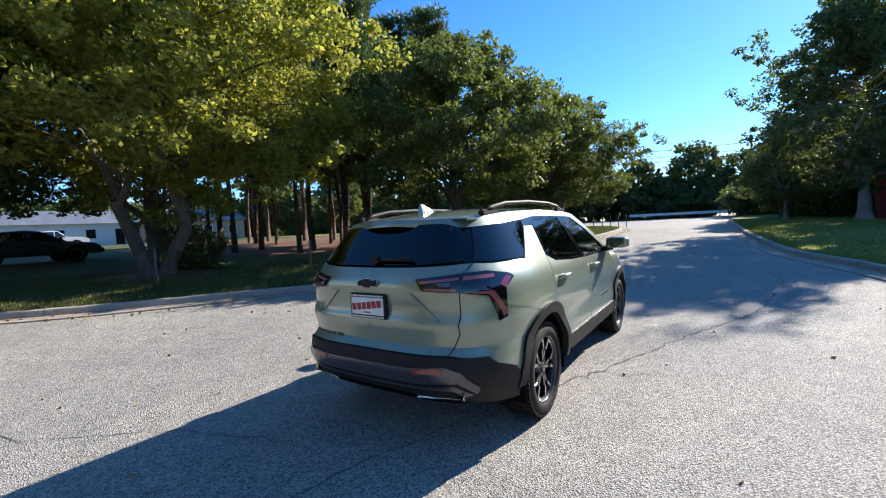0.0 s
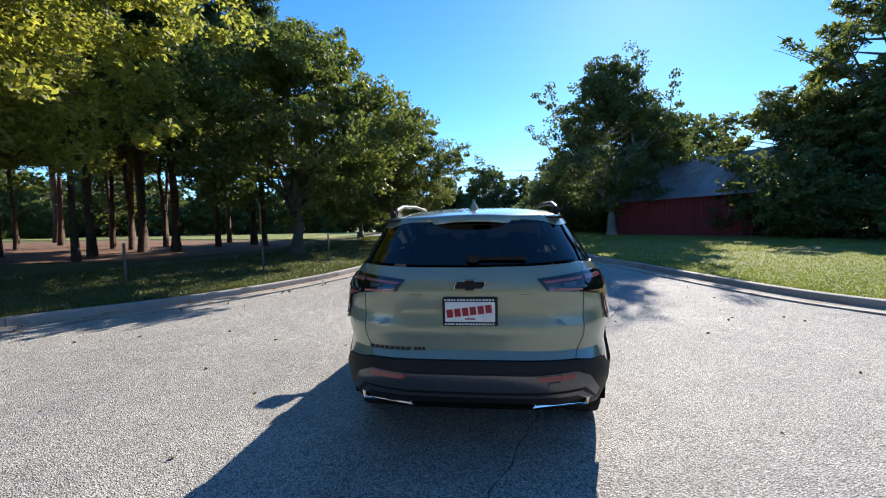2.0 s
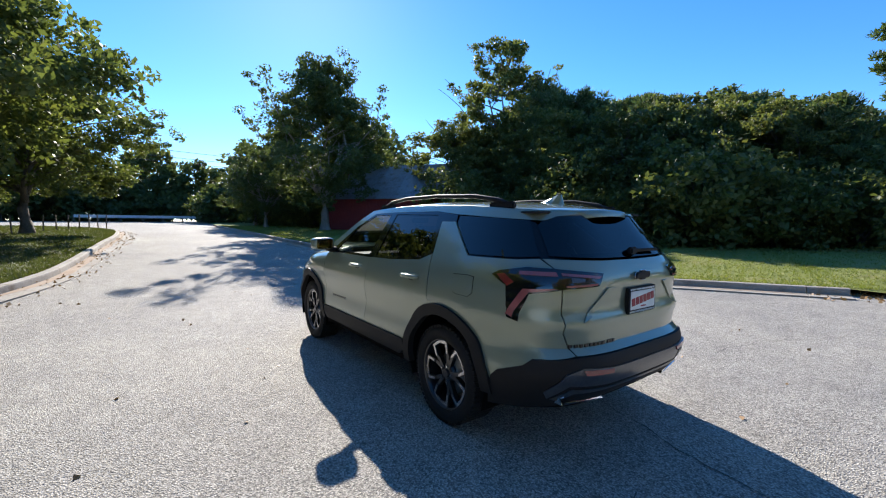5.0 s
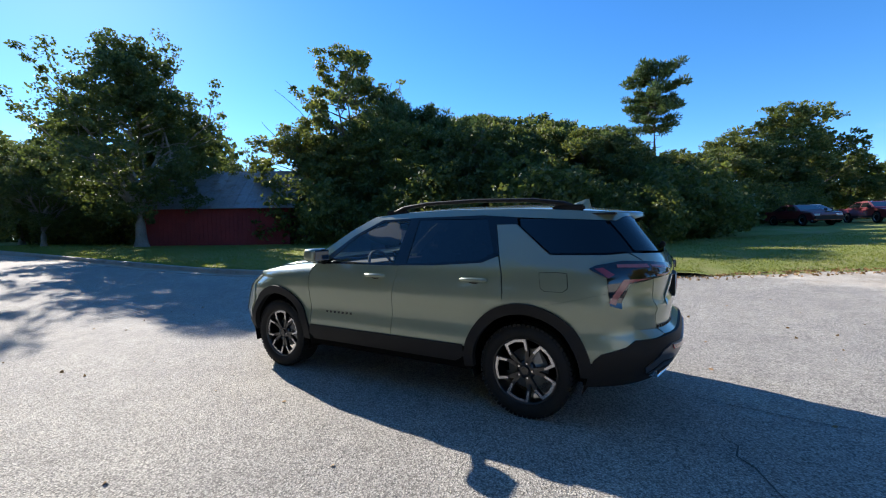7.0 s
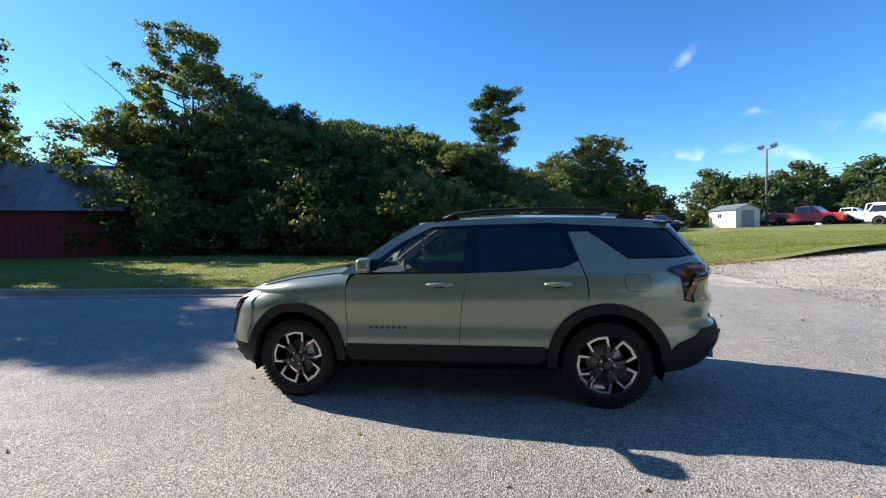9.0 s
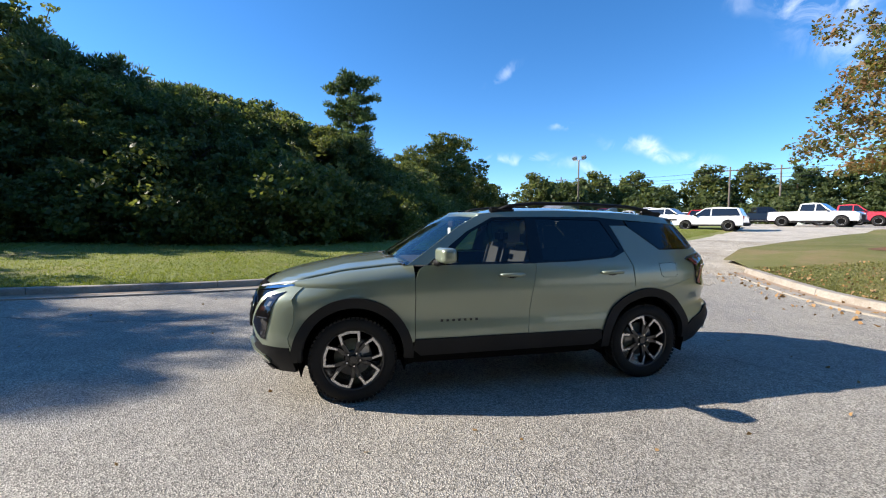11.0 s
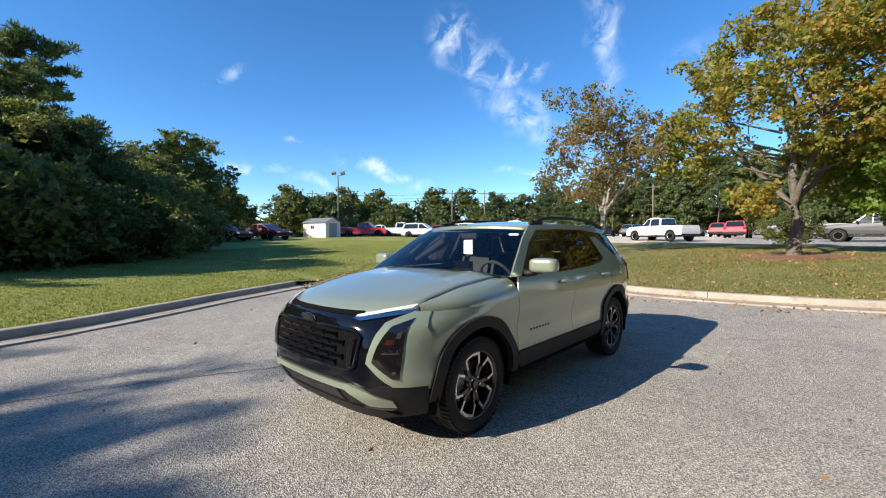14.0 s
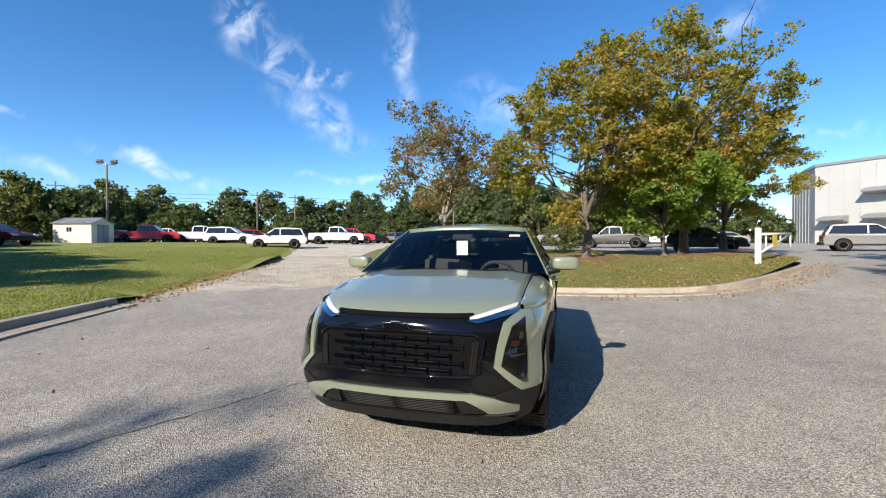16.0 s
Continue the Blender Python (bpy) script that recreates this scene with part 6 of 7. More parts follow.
# ---- buildings and fittings ----
def shed():
    t = tagged(new("garden_shed"), "small cream sided shed with a double door and tin roof", "shed")
    L, W, h, r = 3.9, 2.9, 2.0, 2.55
    bm = bmesh.new()
    box(bm, -L / 2, L / 2, -W / 2, W / 2, 0.08, h)
    v = [bm.verts.new(p) for p in ((-L / 2, -W / 2, h), (-L / 2, W / 2, h), (-L / 2, 0, r), (L / 2, -W / 2, h), (L / 2, W / 2, h), (L / 2, 0, r))]
    for f in ((0, 1, 2), (3, 5, 4)):
        bm.faces.new([v[i] for i in f])
    part("wall", bm, SIDING, t)
    for k in range(13):
        z = 0.16 + 0.145 * k
        for y in (-W / 2 - 0.012, W / 2 + 0.001):
            bm = bmesh.new()
            box(bm, -L / 2, L / 2, y, y + 0.011, z, z + 0.132)
            part("siding_board", bm, SIDING, t)
    for s in (-1, 1):
        bm = bmesh.new()
        box(bm, -L / 2 - 0.15, L / 2 + 0.15, 0, W / 2 + 0.28, 0, 0.05, m=Matrix.Translation((0, 0, r + 0.02)) @ Matrix.Rotation(radians(-21), 4, "X") if s > 0 else Matrix.Translation((0, 0, r + 0.02)) @ Matrix.Rotation(radians(180), 4, "Z") @ Matrix.Rotation(radians(-21), 4, "X"))
        part("roof", bm, TINROOF, t)
    for y0 in (-0.75, 0.02):
        bm = bmesh.new()
        box(bm, L / 2 + 0.003, L / 2 + 0.04, y0, y0 + 0.73, 0.12, 1.92, 0.01)
        door = part("door", bm, GREYDOOR, t)
        bm = bmesh.new()
        box(bm, L / 2 + 0.04, L / 2 + 0.07, y0 + (0.62 if y0 < 0 else 0.04), y0 + (0.68 if y0 < 0 else 0.10), 0.95, 1.10, 0.01)
        part("handle", bm, STEEL, door)
    bm = bmesh.new()
    box(bm, -0.6, 0.0, -W / 2 - 0.03, -W / 2 - 0.014, 1.15, 1.65)
    w = part("window", bm, WHITEPAINT, t)
    for x0 in (-0.56, -0.28):
        bm = bmesh.new()
        box(bm, x0, x0 + 0.24, -W / 2 - 0.036, -W / 2 - 0.031, 1.19, 1.61)
        part("pane", bm, CARGLASS, w)
    t.matrix_basis = pose(37.6, -20.9, H(37.6, -20.9), 0, 0, -164) @ Matrix.Diagonal((0.8, 0.8, 0.85, 1))


shed()


def barn():
    a, b = Vector((13.5, 18.7)), Vector((8.6, 25.2))
    d = (b - a).normalized()
    n = Vector((-d.y, d.x)) * -1
    if n.x < 0:
        n = -n
    t = tagged(new("barn"), "old red board barn with a weathered tin roof behind the trees", "barn")
    L, W, h, r = (b - a).length, 7.0, 2.5, 5.0
    bm = bmesh.new()
    box(bm, 0, L, 0, W, -0.5, h)
    v = [bm.verts.new(p) for p in ((0, 0, h), (0, W, h), (0, W / 2, r), (L, 0, h), (L, W, h), (L, W / 2, r))]
    bm.faces.new((v[0], v[1], v[2])), bm.faces.new((v[3], v[5], v[4]))
    part("wall", bm, REDBOARD, t)
    k = 0.0
    while k < L - 0.1:
        bm = bmesh.new()
        box(bm, k, k + 0.235, -0.03, -0.003, -0.3, h - random.uniform(0, 0.02))
        part("board", bm, REDBOARD, t)
        k += 0.25
    ang = math.atan2(r - h, W / 2)
    run = (W / 2) / math.cos(ang) + 0.45
    drop = 0.42 * math.sin(ang)
    for s in (0, 1):
        m = Matrix.Translation((0, -0.42 * math.cos(ang), h - drop)) if s == 0 else Matrix.Translation((L, W + 0.42 * math.cos(ang), h - drop)) @ Matrix.Rotation(math.pi, 4, "Z")
        for c in range(int((L + 0.8) / 0.6)):
            bm = bmesh.new()
            box(bm, -0.4 + 0.6 * c, 0.185 + 0.6 * c, 0, run, 0, 0.03, m=m @ Matrix.Rotation(ang, 4, "X"))
            part("roof_sheet", bm, TINROOF, t)
    t.matrix_basis = Matrix(((d.x, n.x, 0, a.x), (d.y, n.y, 0, a.y), (0, 0, 1, H(a.x, a.y) + 0.1), (0, 0, 0, 1)))


barn()


def warehouse():
    t = tagged(new("warehouse"), "large pale metal-clad warehouse with door canopies", "warehouse")
    A, B, C = Vector((-36.5, -74)), Vector((-33.9, -62.5)), Vector((-62, -30))
    h = 10.2
    z0 = H(*B)
    for p, q in ((A, B), (B, C)):
        d = (q - p).normalized()
        n = Vector((d.y, -d.x))
        L = (q - p).length
        m = Matrix(((d.x, n.x, 0, p.x), (d.y, n.y, 0, p.y), (0, 0, 1, z0), (0, 0, 0, 1)))
        bm = bmesh.new()
        box(bm, 0, L, -0.4, 0, -1, h, m=m)
        part("wall", bm, WAREHOUSE, t)
        bm = bmesh.new()
        for k in range(int(L / 1.5)):
            box(bm, 1.5 * k, 1.5 * k + 0.07, 0.001, 0.05, -1, h - 0.4, m=m)
            box(bm, 1.5 * k, 1.5 * k + 0.07, -0.45, -0.401, -1, h - 0.4, m=m)
        part("cladding_rib", bm, WAREHOUSE, t)
        bm = bmesh.new()
        box(bm, -0.1, L, -0.5, 0.15, h, h + 0.35, m=m)
        part("roof_edge", bm, STEEL, t)
    d = (C - B).normalized()
    n = Vector((d.y, -d.x))
    side = n if (Vector((0, 0)) - B).dot(n) > 0 else -n
    for k, (along, z) in enumerate(((6.5, 6.0), (6.5, 2.8), (2.2, 2.7))):
        p = B + d * along
        m = Matrix(((d.x, side.x, 0, p.x), (d.y, side.y, 0, p.y), (0, 0, 1, z0), (0, 0, 0, 1)))
        bm = bmesh.new()
        v = [bm.verts.new(m @ Vector(c)) for c in ((-1.3, 0.05, z), (1.3, 0.05, z), (1.3, 1.9, z + 0.25), (-1.3, 1.9, z + 0.25), (-1.3, 0.05, z + 0.9), (1.3, 0.05, z + 0.9), (1.3, 1.9, z + 0.45), (-1.3, 1.9, z + 0.45))]
        for f in ((0, 1, 2, 3), (4, 7, 6, 5), (0, 4, 5, 1), (1, 5, 6, 2), (2, 6, 7, 3), (3, 7, 4, 0)):
            bm.faces.new([v[i] for i in f])
        part("canopy", bm, STEEL, t)
    for along in (2.2, 9.5):
        p = B + d * along
        m = Matrix(((d.x, side.x, 0, p.x), (d.y, side.y, 0, p.y), (0, 0, 1, z0), (0, 0, 0, 1)))
        bm = bmesh.new()
        box(bm, -0.6, 0.6, 0.02, 0.08, 0, 2.2, m=m)
        part("door", bm, GREYDOOR, t)
    bm = bmesh.new()
    v = [bm.verts.new((p.x, p.y, z0 + h + 0.1)) for p in (A, B, C, C + (A - B) * 1.5)]
    bm.faces.new(v)
    part("roof", bm, TINROOF, t)


warehouse()


def house(x, y, turn, L, W, wall, label):
    t = tagged(new("house"), label, "house")
    bm = bmesh.new()
    box(bm, -L / 2, L / 2, -W / 2, W / 2, -0.5, 2.9)
    part("wall", bm, wall, t)
    bm = bmesh.new()
    v = [bm.verts.new(p) for p in ((-L / 2 - 0.5, -W / 2 - 0.5, 2.8), (L / 2 + 0.5, -W / 2 - 0.5, 2.8), (L / 2 + 0.5, W / 2 + 0.5, 2.8), (-L / 2 - 0.5, W / 2 + 0.5, 2.8), (-L / 2 + 1, 0, 4.6), (L / 2 - 1, 0, 4.6))]
    for f in ((0, 1, 5, 4), (2, 3, 4, 5), (1, 2, 5), (3, 0, 4), (3, 2, 1, 0)):
        bm.faces.new([v[i] for i in f])
    part("roof", bm, TINROOF, t)
    n = int(L / 2.6)
    for k in range(n):
        bm = bmesh.new()
        cx = -L / 2 + (k + 0.5) * L / n
        tall_one = k % 3 == 1
        box(bm, cx - 0.55, cx + 0.55, -W / 2 - 0.06, -W / 2 - 0.003, 0.05 if tall_one else 0.9, 2.2)
        w = part("door" if tall_one else "window", bm, WHITEPAINT, t)
        bm = bmesh.new()
        box(bm, cx - 0.45, cx + 0.45, -W / 2 - 0.075, -W / 2 - 0.062, 0.15 if tall_one else 1.0, 2.1)
        part("pane", bm, CARGLASS, w)
    t.matrix_basis = pose(x, y, H(x, y), 0, 0, turn)


house(-66, 12, 78, 14, 8, WHITEPAINT, "low white house beyond the pines")
house(-60, 25, 68, 12, 8, BRICKWALL, "low tan house beyond the pines")


def light_pole(x, y, h):
    t = tagged(new("light_pole"), "tall grey lot light with floodlight heads", "light pole")
    bm = bmesh.new()
    tube(bm, [(0, 0, -0.2), (0, 0, h)], [0.13, 0.08], 8)
    part("pole", bm, POLEWOOD, t)
    bm = bmesh.new()
    tube(bm, [(-0.75, 0, h - 0.05), (0.75, 0, h - 0.05)], 0.04, 6)
    part("crossarm", bm, STEEL, t)
    for s in (-1, 1):
        bm = bmesh.new()
        box(bm, -0.28, 0.28, -0.18, 0.18, -0.2, 0.2, 0.05, Matrix.Translation((s * 0.62, -0.1, h + 0.25)) @ Matrix.Rotation(radians(-35), 4, "X"))
        part("floodlight", bm, STEEL, t)
    t.matrix_basis = pose(x, y, H(x, y), 0, 0, 30)


light_pole(43.0, -26.6, 8.0)


def utility_pole(x, y, h, turn):
    t = tagged(new("utility_pole"), "weathered wooden utility pole with a crossarm", "utility pole", "utility poles")
    bm = bmesh.new()
    tube(bm, [(0, 0, -0.3), (0, 0, h)], [0.17, 0.11], 8)
    part("pole", bm, POLEWOOD, t)
    bm = bmesh.new()
    box(bm, -1.1, 1.1, -0.06, 0.06, h - 0.7, h - 0.55)
    part("crossarm", bm, POLEWOOD, t)
    for s in (-1, 0, 1):
        bm = bmesh.new()
        tube(bm, [(s, 0, h - 0.55), (s, 0, h - 0.38)], [0.05, 0.03], 6)
        part("insulator", bm, STEEL, t)
    t.matrix_basis = pose(x, y, H(x, y), 0, 0, turn)


for x, y, h, turn in ((53.4, -60.7, 9.5, 40), (48.1, -64.7, 9.3, 40), (74, -41, 9.5, 40), (20, -78, 9.5, 20), (-30, 46, 9.5, 0), (34, 60, 9.5, 0)):
    utility_pole(x, y, h, turn)


def wire(p, q, sag):
    t = tagged(new("overhead_wire"), "thin black overhead wire between poles", "wire", "overhead wires")
    bm = bmesh.new()
    pts = [Vector(p).lerp(Vector(q), k / 14) - Vector((0, 0, sag * 4 * (k / 14) * (1 - k / 14))) for k in range(15)]
    tube(bm, pts, 0.025, 4)
    part("cable", bm, BADGE, t)


for dz in (0.0, 0.55, 1.3):
    wire((-30, 46, 8.6 + dz), (34, 60, 8.8 + dz), 0.7)
    wire((74, -41, 9.3 + dz), (53.4, -60.7, 9.3 + dz), 0.4)
    wire((53.4, -60.7, 9.3 + dz), (20, -78, 9.3 + dz), 0.5)


def gate():
    t = tagged(new("barrier_gate"), "white metal swing gate with a yellow plate on a post", "gate")
    bm = bmesh.new()
    box(bm, -0.08, 0.08, -0.08, 0.08, -0.2, 1.22, 0.02)
    part("post", bm, WHITEPAINT, t)
    bm = bmesh.new()
    tube(bm, [(0.12, 0, 1.0), (3.6, 0, 1.06)], 0.045, 8)
    part("top_rail", bm, WHITEPAINT, t)
    bm = bmesh.new()
    tube(bm, [(0.12, 0, 0.35), (3.2, 0, 0.98)], 0.04, 8)
    part("brace", bm, WHITEPAINT, t)
    for x in (0.75, 1.5, 2.3, 3.5):
        bm = bmesh.new()
        tube(bm, [(x, 0, 0.34 + 0.2 * x if x < 3 else 0.5), (x, 0, 1.03)], 0.03, 6)
        part("upright", bm, WHITEPAINT, t)
    bm = bmesh.new()
    box(bm, 1.28, 1.72, -0.065, -0.048, 0.55, 1.0, 0.004)
    part("sign_plate", bm, YELLOW, t)
    t.matrix_basis = pose(-7.5, -11.9, lawn_h(-7.5, -11.9), 0, 0, -128)


gate()

# wooden stakes and the short fence on the west lawn
rs = random.Random(9)


def stake(x, y, h, label="thin weathered wooden stake standing in the grass"):
    t = tagged(new("fence_post"), label, "post", "lawn posts")
    bm = bmesh.new()
    tube(bm, [(0, 0, -0.2), (rs.uniform(-0.04, 0.04), rs.uniform(-0.04, 0.04), h)], [0.035, 0.03], 7)
    part("post", bm, POLEWOOD, t)
    t.matrix_basis = pose(x, y, lawn_h(x, y))


for x, y, h in ((-10.1, 0.4, 1.0), (-8.4, 3.9, 1.0), (-6.85, 7.1, 0.95), (-6.2, 10.5, 0.95), (-6.0, 13.4, 0.9)):
    stake(x, y, h)
for k in range(9):
    stake(-7.0 + 0.35 * k, 22.0 + 1.15 * k, 0.8)


def guard_rail():
    t = tagged(new("guard_rail"), "pale steel guard rail across the road's end", "guard rail")
    bm = bmesh.new()
    box(bm, -7, 7, -0.04, 0.04, 0.48, 0.80, 0.02)
    part("rail", bm, WHITEPAINT, t)
    for k in range(8):
        bm = bmesh.new()
        box(bm, -7 + 2 * k - 0.07, -7 + 2 * k + 0.07, 0.05, 0.2, -0.3, 0.85)
        part("post", bm, POLEWOOD, t)
    t.matrix_basis = pose(-1, 56, H(-1, 56), 0, 0, 6)


guard_rail()


# ---- parked vehicles ----
def extrude_profile(prof, w0, w1, name_mat, zmid):
    """A closed side profile drawn across the car's width, narrower above zmid."""
    bm = bmesh.new()
    top = max(z for _, z in prof)

    def half(z):
        return w0 if z <= zmid else w0 + (w1 - w0) * (z - zmid) / max(0.01, top - zmid)
    a = [bm.verts.new((-half(z), y, z)) for y, z in prof]
    b = [bm.verts.new((half(z), y, z)) for y, z in prof]
    n = len(prof)
    for k in range(n):
        bm.faces.new((a[k], a[(k + 1) % n], b[(k + 1) % n], b[k]))
    bm.faces.new(a[::-1]), bm.faces.new(b)
    bmesh.ops.recalc_face_normals(bm, faces=bm.faces)
    return bm


BODIES = {
    "suv": dict(low=[(-2.2, 0.35), (-2.25, 0.62), (-2.2, 1.02), (0.95, 1.05), (2.0, 0.95), (2.25, 0.75), (2.25, 0.35)], cab=[(-2.15, 1.0), (-1.85, 1.60), (-0.6, 1.68), (0.15, 1.62), (1.0, 1.03)], wb=1.33, w=0.92, R=0.36),
    "sedan": dict(low=[(-2.35, 0.32), (-2.38, 0.60), (-2.3, 0.98), (0.8, 0.95), (2.1, 0.80), (2.35, 0.62), (2.35, 0.30)], cab=[(-1.75, 0.95), (-0.95, 1.38), (-0.2, 1.43), (0.25, 1.38), (1.1, 0.92)], wb=1.38, w=0.90, R=0.33),
    "pickup": dict(low=[(-2.9, 0.50), (-2.92, 0.75), (-2.9, 1.22), (-0.85, 1.24), (1.2, 1.24), (2.6, 1.18), (2.9, 0.95), (2.9, 0.45)], cab=[(-0.85, 1.2), (-0.75, 1.85), (0.0, 1.93), (0.55, 1.86), (1.25, 1.22)], wb=1.87, w=0.98, R=0.42),
}
PAINTS = {}


def paint(name, c):
    if name not in PAINTS:
        PAINTS[name] = plain(name + "_car_paint", c, 0.35, coat=1.0)
    return PAINTS[name]


COLOURS = {"white": (0.70, 0.70, 0.69), "red": (0.55, 0.02, 0.025), "maroon": (0.14, 0.010, 0.016), "black": (0.012, 0.012, 0.014), "silver": (0.40, 0.41, 0.42), "grey": (0.13, 0.135, 0.14), "navy": (0.015, 0.025, 0.06)}
MADE = {}


def wheel_meshes(R):
    bm = bmesh.new()
    lathe(bm, [(-0.1, R * 0.62), (-0.11, R * 0.9), (-0.09, R), (0.09, R), (0.11, R * 0.9), (0.1, R * 0.62)], 20)
    tyre = bm_mesh("tyre", bm, RUBBER)
    bm = bmesh.new()
    lathe(bm, [(0.06, 0.001), (0.07, R * 0.2), (0.05, R * 0.25), (0.05, R * 0.5), (0.095, R * 0.62)], 20)
    return tyre, bm_mesh("rim", bm, STEEL)


def parked(kind, colour, x, y, heading, group="parked cars", note=""):
    """A parked vehicle; heading in degrees is where its nose points from the +x axis."""
    m = pose(x, y, H(x, y) + (0.13 if note == "lawn" else 0), 0, 0, heading - 90)
    label = "%s %s parked %s" % (colour, {"suv": "crossover SUV", "sedan": "four-door sedan", "pickup": "crew-cab pickup truck"}[kind], "on the grass" if note == "lawn" else "in the gravel and asphalt lot")
    if (kind, colour) in MADE:
        return tagged(copy_thing(MADE[(kind, colour)], m), label)
    b = BODIES[kind]
    name = "pickup_truck" if kind == "pickup" else kind if kind == "sedan" else "parked_suv"
    t = tagged(new(name), label, {"pickup": "pickup truck", "suv": "car", "sedan": "car"}[kind], group)
    pm = paint(colour, COLOURS[colour])
    bm = extrude_profile(b["low"], b["w"], b["w"] * 0.93, None, 0.75)
    bmesh.ops.bevel(bm, geom=[e for e in bm.edges if e.calc_face_angle(0) > 0.4], offset=0.05, segments=2, affect="EDGES")
    part("body", bm, pm, t)
    c = b["cab"]
    zb, zt = c[0][1], max(z for _, z in c)
    wb_, wt = b["w"] * 0.93, b["w"] * 0.72
    bm = extrude_profile(c, wb_, wt, None, zb)
    bmesh.ops.bevel(bm, geom=[e for e in bm.edges if e.calc_face_angle(0) > 0.3], offset=0.045, segments=2, affect="EDGES")
    part("cabin", bm, pm, t)

    def wall_x(z):
        return wb_ + (wt - wb_) * (z - zb) / (zt - zb)

    def slope_y(p, q, z):
        return p[0] + (q[0] - p[0]) * (z - p[1]) / (q[1] - p[1])
    z0, z1 = zb + 0.06, zt - 0.13
    split = -0.25 if kind != "pickup" else 0.25
    back = (slope_y(c[0], c[1], z0) + 0.12, slope_y(c[0], c[1], z1) + 0.12)
    nose = (slope_y(c[-1], c[-2], z0) - 0.16, slope_y(c[-1], c[-2], z1) - 0.10)
    for s in (-1, 1):
        for lo0, hi0, lo1, hi1 in ((back[0], back[1], split - 0.04, split - 0.04), (split + 0.04, split + 0.04, nose[0], nose[1])):
            bm = bmesh.new()
            ring = [(lo0, z0), (lo1, z0), (hi1, z1), (hi0, z1)]
            outer = [bm.verts.new((s * (wall_x(z) + 0.006), y, z)) for y, z in ring]
            inner = [bm.verts.new((s * (wall_x(z) - 0.010), y, z)) for y, z in ring]
            bm.faces.new(outer)
            for q in range(4):
                bm.faces.new((outer[q], outer[(q + 1) % 4], inner[(q + 1) % 4], inner[q]))
            bmesh.ops.recalc_face_normals(bm, faces=bm.faces)
            part("side_window", bm, CARGLASS, t)
    for nm, p, q, way in (("windshield", c[-1], c[-2], 1), ("rear_window", c[0], c[1], -1)):
        bm = bmesh.new()
        ring = [(sg, z) for z, sgs in ((zb + 0.08, (-1, 1)), (q[1] - 0.05, (1, -1))) for sg in sgs]
        outer = [bm.verts.new((sg * (wall_x(z) - 0.10), slope_y(p, q, z) + way * 0.008, z + 0.004)) for sg, z in ring]
        inner = [bm.verts.new((sg * (wall_x(z) - 0.10), slope_y(p, q, z) - way * 0.012, z)) for sg, z in ring]
        bm.faces.new(outer)
        for q2 in range(4):
            bm.faces.new((outer[q2], outer[(q2 + 1) % 4], inner[(q2 + 1) % 4], inner[q2]))
        bmesh.ops.recalc_face_normals(bm, faces=bm.faces)
        part(nm, bm, CARGLASS, t)
    for s in (-1, 1):
        bm = bmesh.new()
        box(bm, s * b["w"] - 0.012, s * b["w"] + 0.012, -b["wb"] + b["R"] * 1.2, b["wb"] - b["R"] * 1.2, 0.33, 0.45, 0.005)
        part("sill_trim", bm, BLACKPLASTIC, t)
        bm = bmesh.new()
        yb = b["low"][1][0]
        box(bm, s * b["w"] * 0.80 - 0.12, s * b["w"] * 0.80 + 0.12, yb + 0.02, yb + 0.12, 0.80, 1.0, 0.02)
        part("tail_lamp", bm, REDLENS, t)
        bm = bmesh.new()
        yf = b["low"][-2][0]
        box(bm, s * b["w"] * 0.74 - 0.16, s * b["w"] * 0.74 + 0.16, yf - 0.22, yf - 0.02, b["low"][-2][1] - 0.02, b["low"][-2][1] + 0.10, 0.02)
        part("headlamp", bm, CLEARLENS, t)
        bm = bmesh.new()
        box(bm, s * b["w"] * 1.06 - 0.09, s * b["w"] * 1.06 + 0.09, c[-1][0] - 0.35, c[-1][0] - 0.22, c[-1][1] + 0.02, c[-1][1] + 0.18, 0.03)
        part("side_mirror", bm, BLACKPLASTIC, t)
    bm = bmesh.new()
    yf = b["low"][-2][0]
    box(bm, -b["w"] * 0.5, b["w"] * 0.5, yf - 0.05, yf + 0.012, 0.45, b["low"][-2][1] - 0.02, 0.02)
    part("grille", bm, BLACKPLASTIC, t)
    for y0 in (-1, 1):
        yy = b["low"][1 if y0 < 0 else -2][0]
        bm = bmesh.new()
        box(bm, -b["w"] * 0.97, b["w"] * 0.97, yy - 0.10, yy + 0.10, 0.34, 0.56, 0.04)
        part("bumper", bm, BLACKPLASTIC, t)
    if kind == "pickup":
        bm = bmesh.new()
        box(bm, -b["w"] * 0.80, b["w"] * 0.80, -2.82, -0.92, 1.205, 1.243)
        part("bed", bm, DARKGAP, t)
    tyre, rim = wheel_meshes(b["R"])
    for y0 in (-b["wb"], b["wb"]):
        for s in (-1, 1):
            bm = bmesh.new()
            bmesh.ops.create_cone(bm, cap_ends=True, segments=24, radius1=b["R"] * 1.16, radius2=b["R"] * 1.16, depth=0.05, matrix=Matrix.Translation((s * (b["w"] - 0.019), y0, b["R"] * 1.04)) @ Matrix.Rotation(QUARTER, 4, "Y"))
            part("wheel_arch", bm, DARKGAP, t)
            w = part("wheel", tyre, None, t)
            w.matrix_basis = pose(s * (b["w"] - 0.07), y0, b["R"], 0, 0, 0 if s > 0 else 180)
            part("rim", rim, None, w)
    t.matrix_basis = m
    MADE[(kind, colour)] = t
    return t


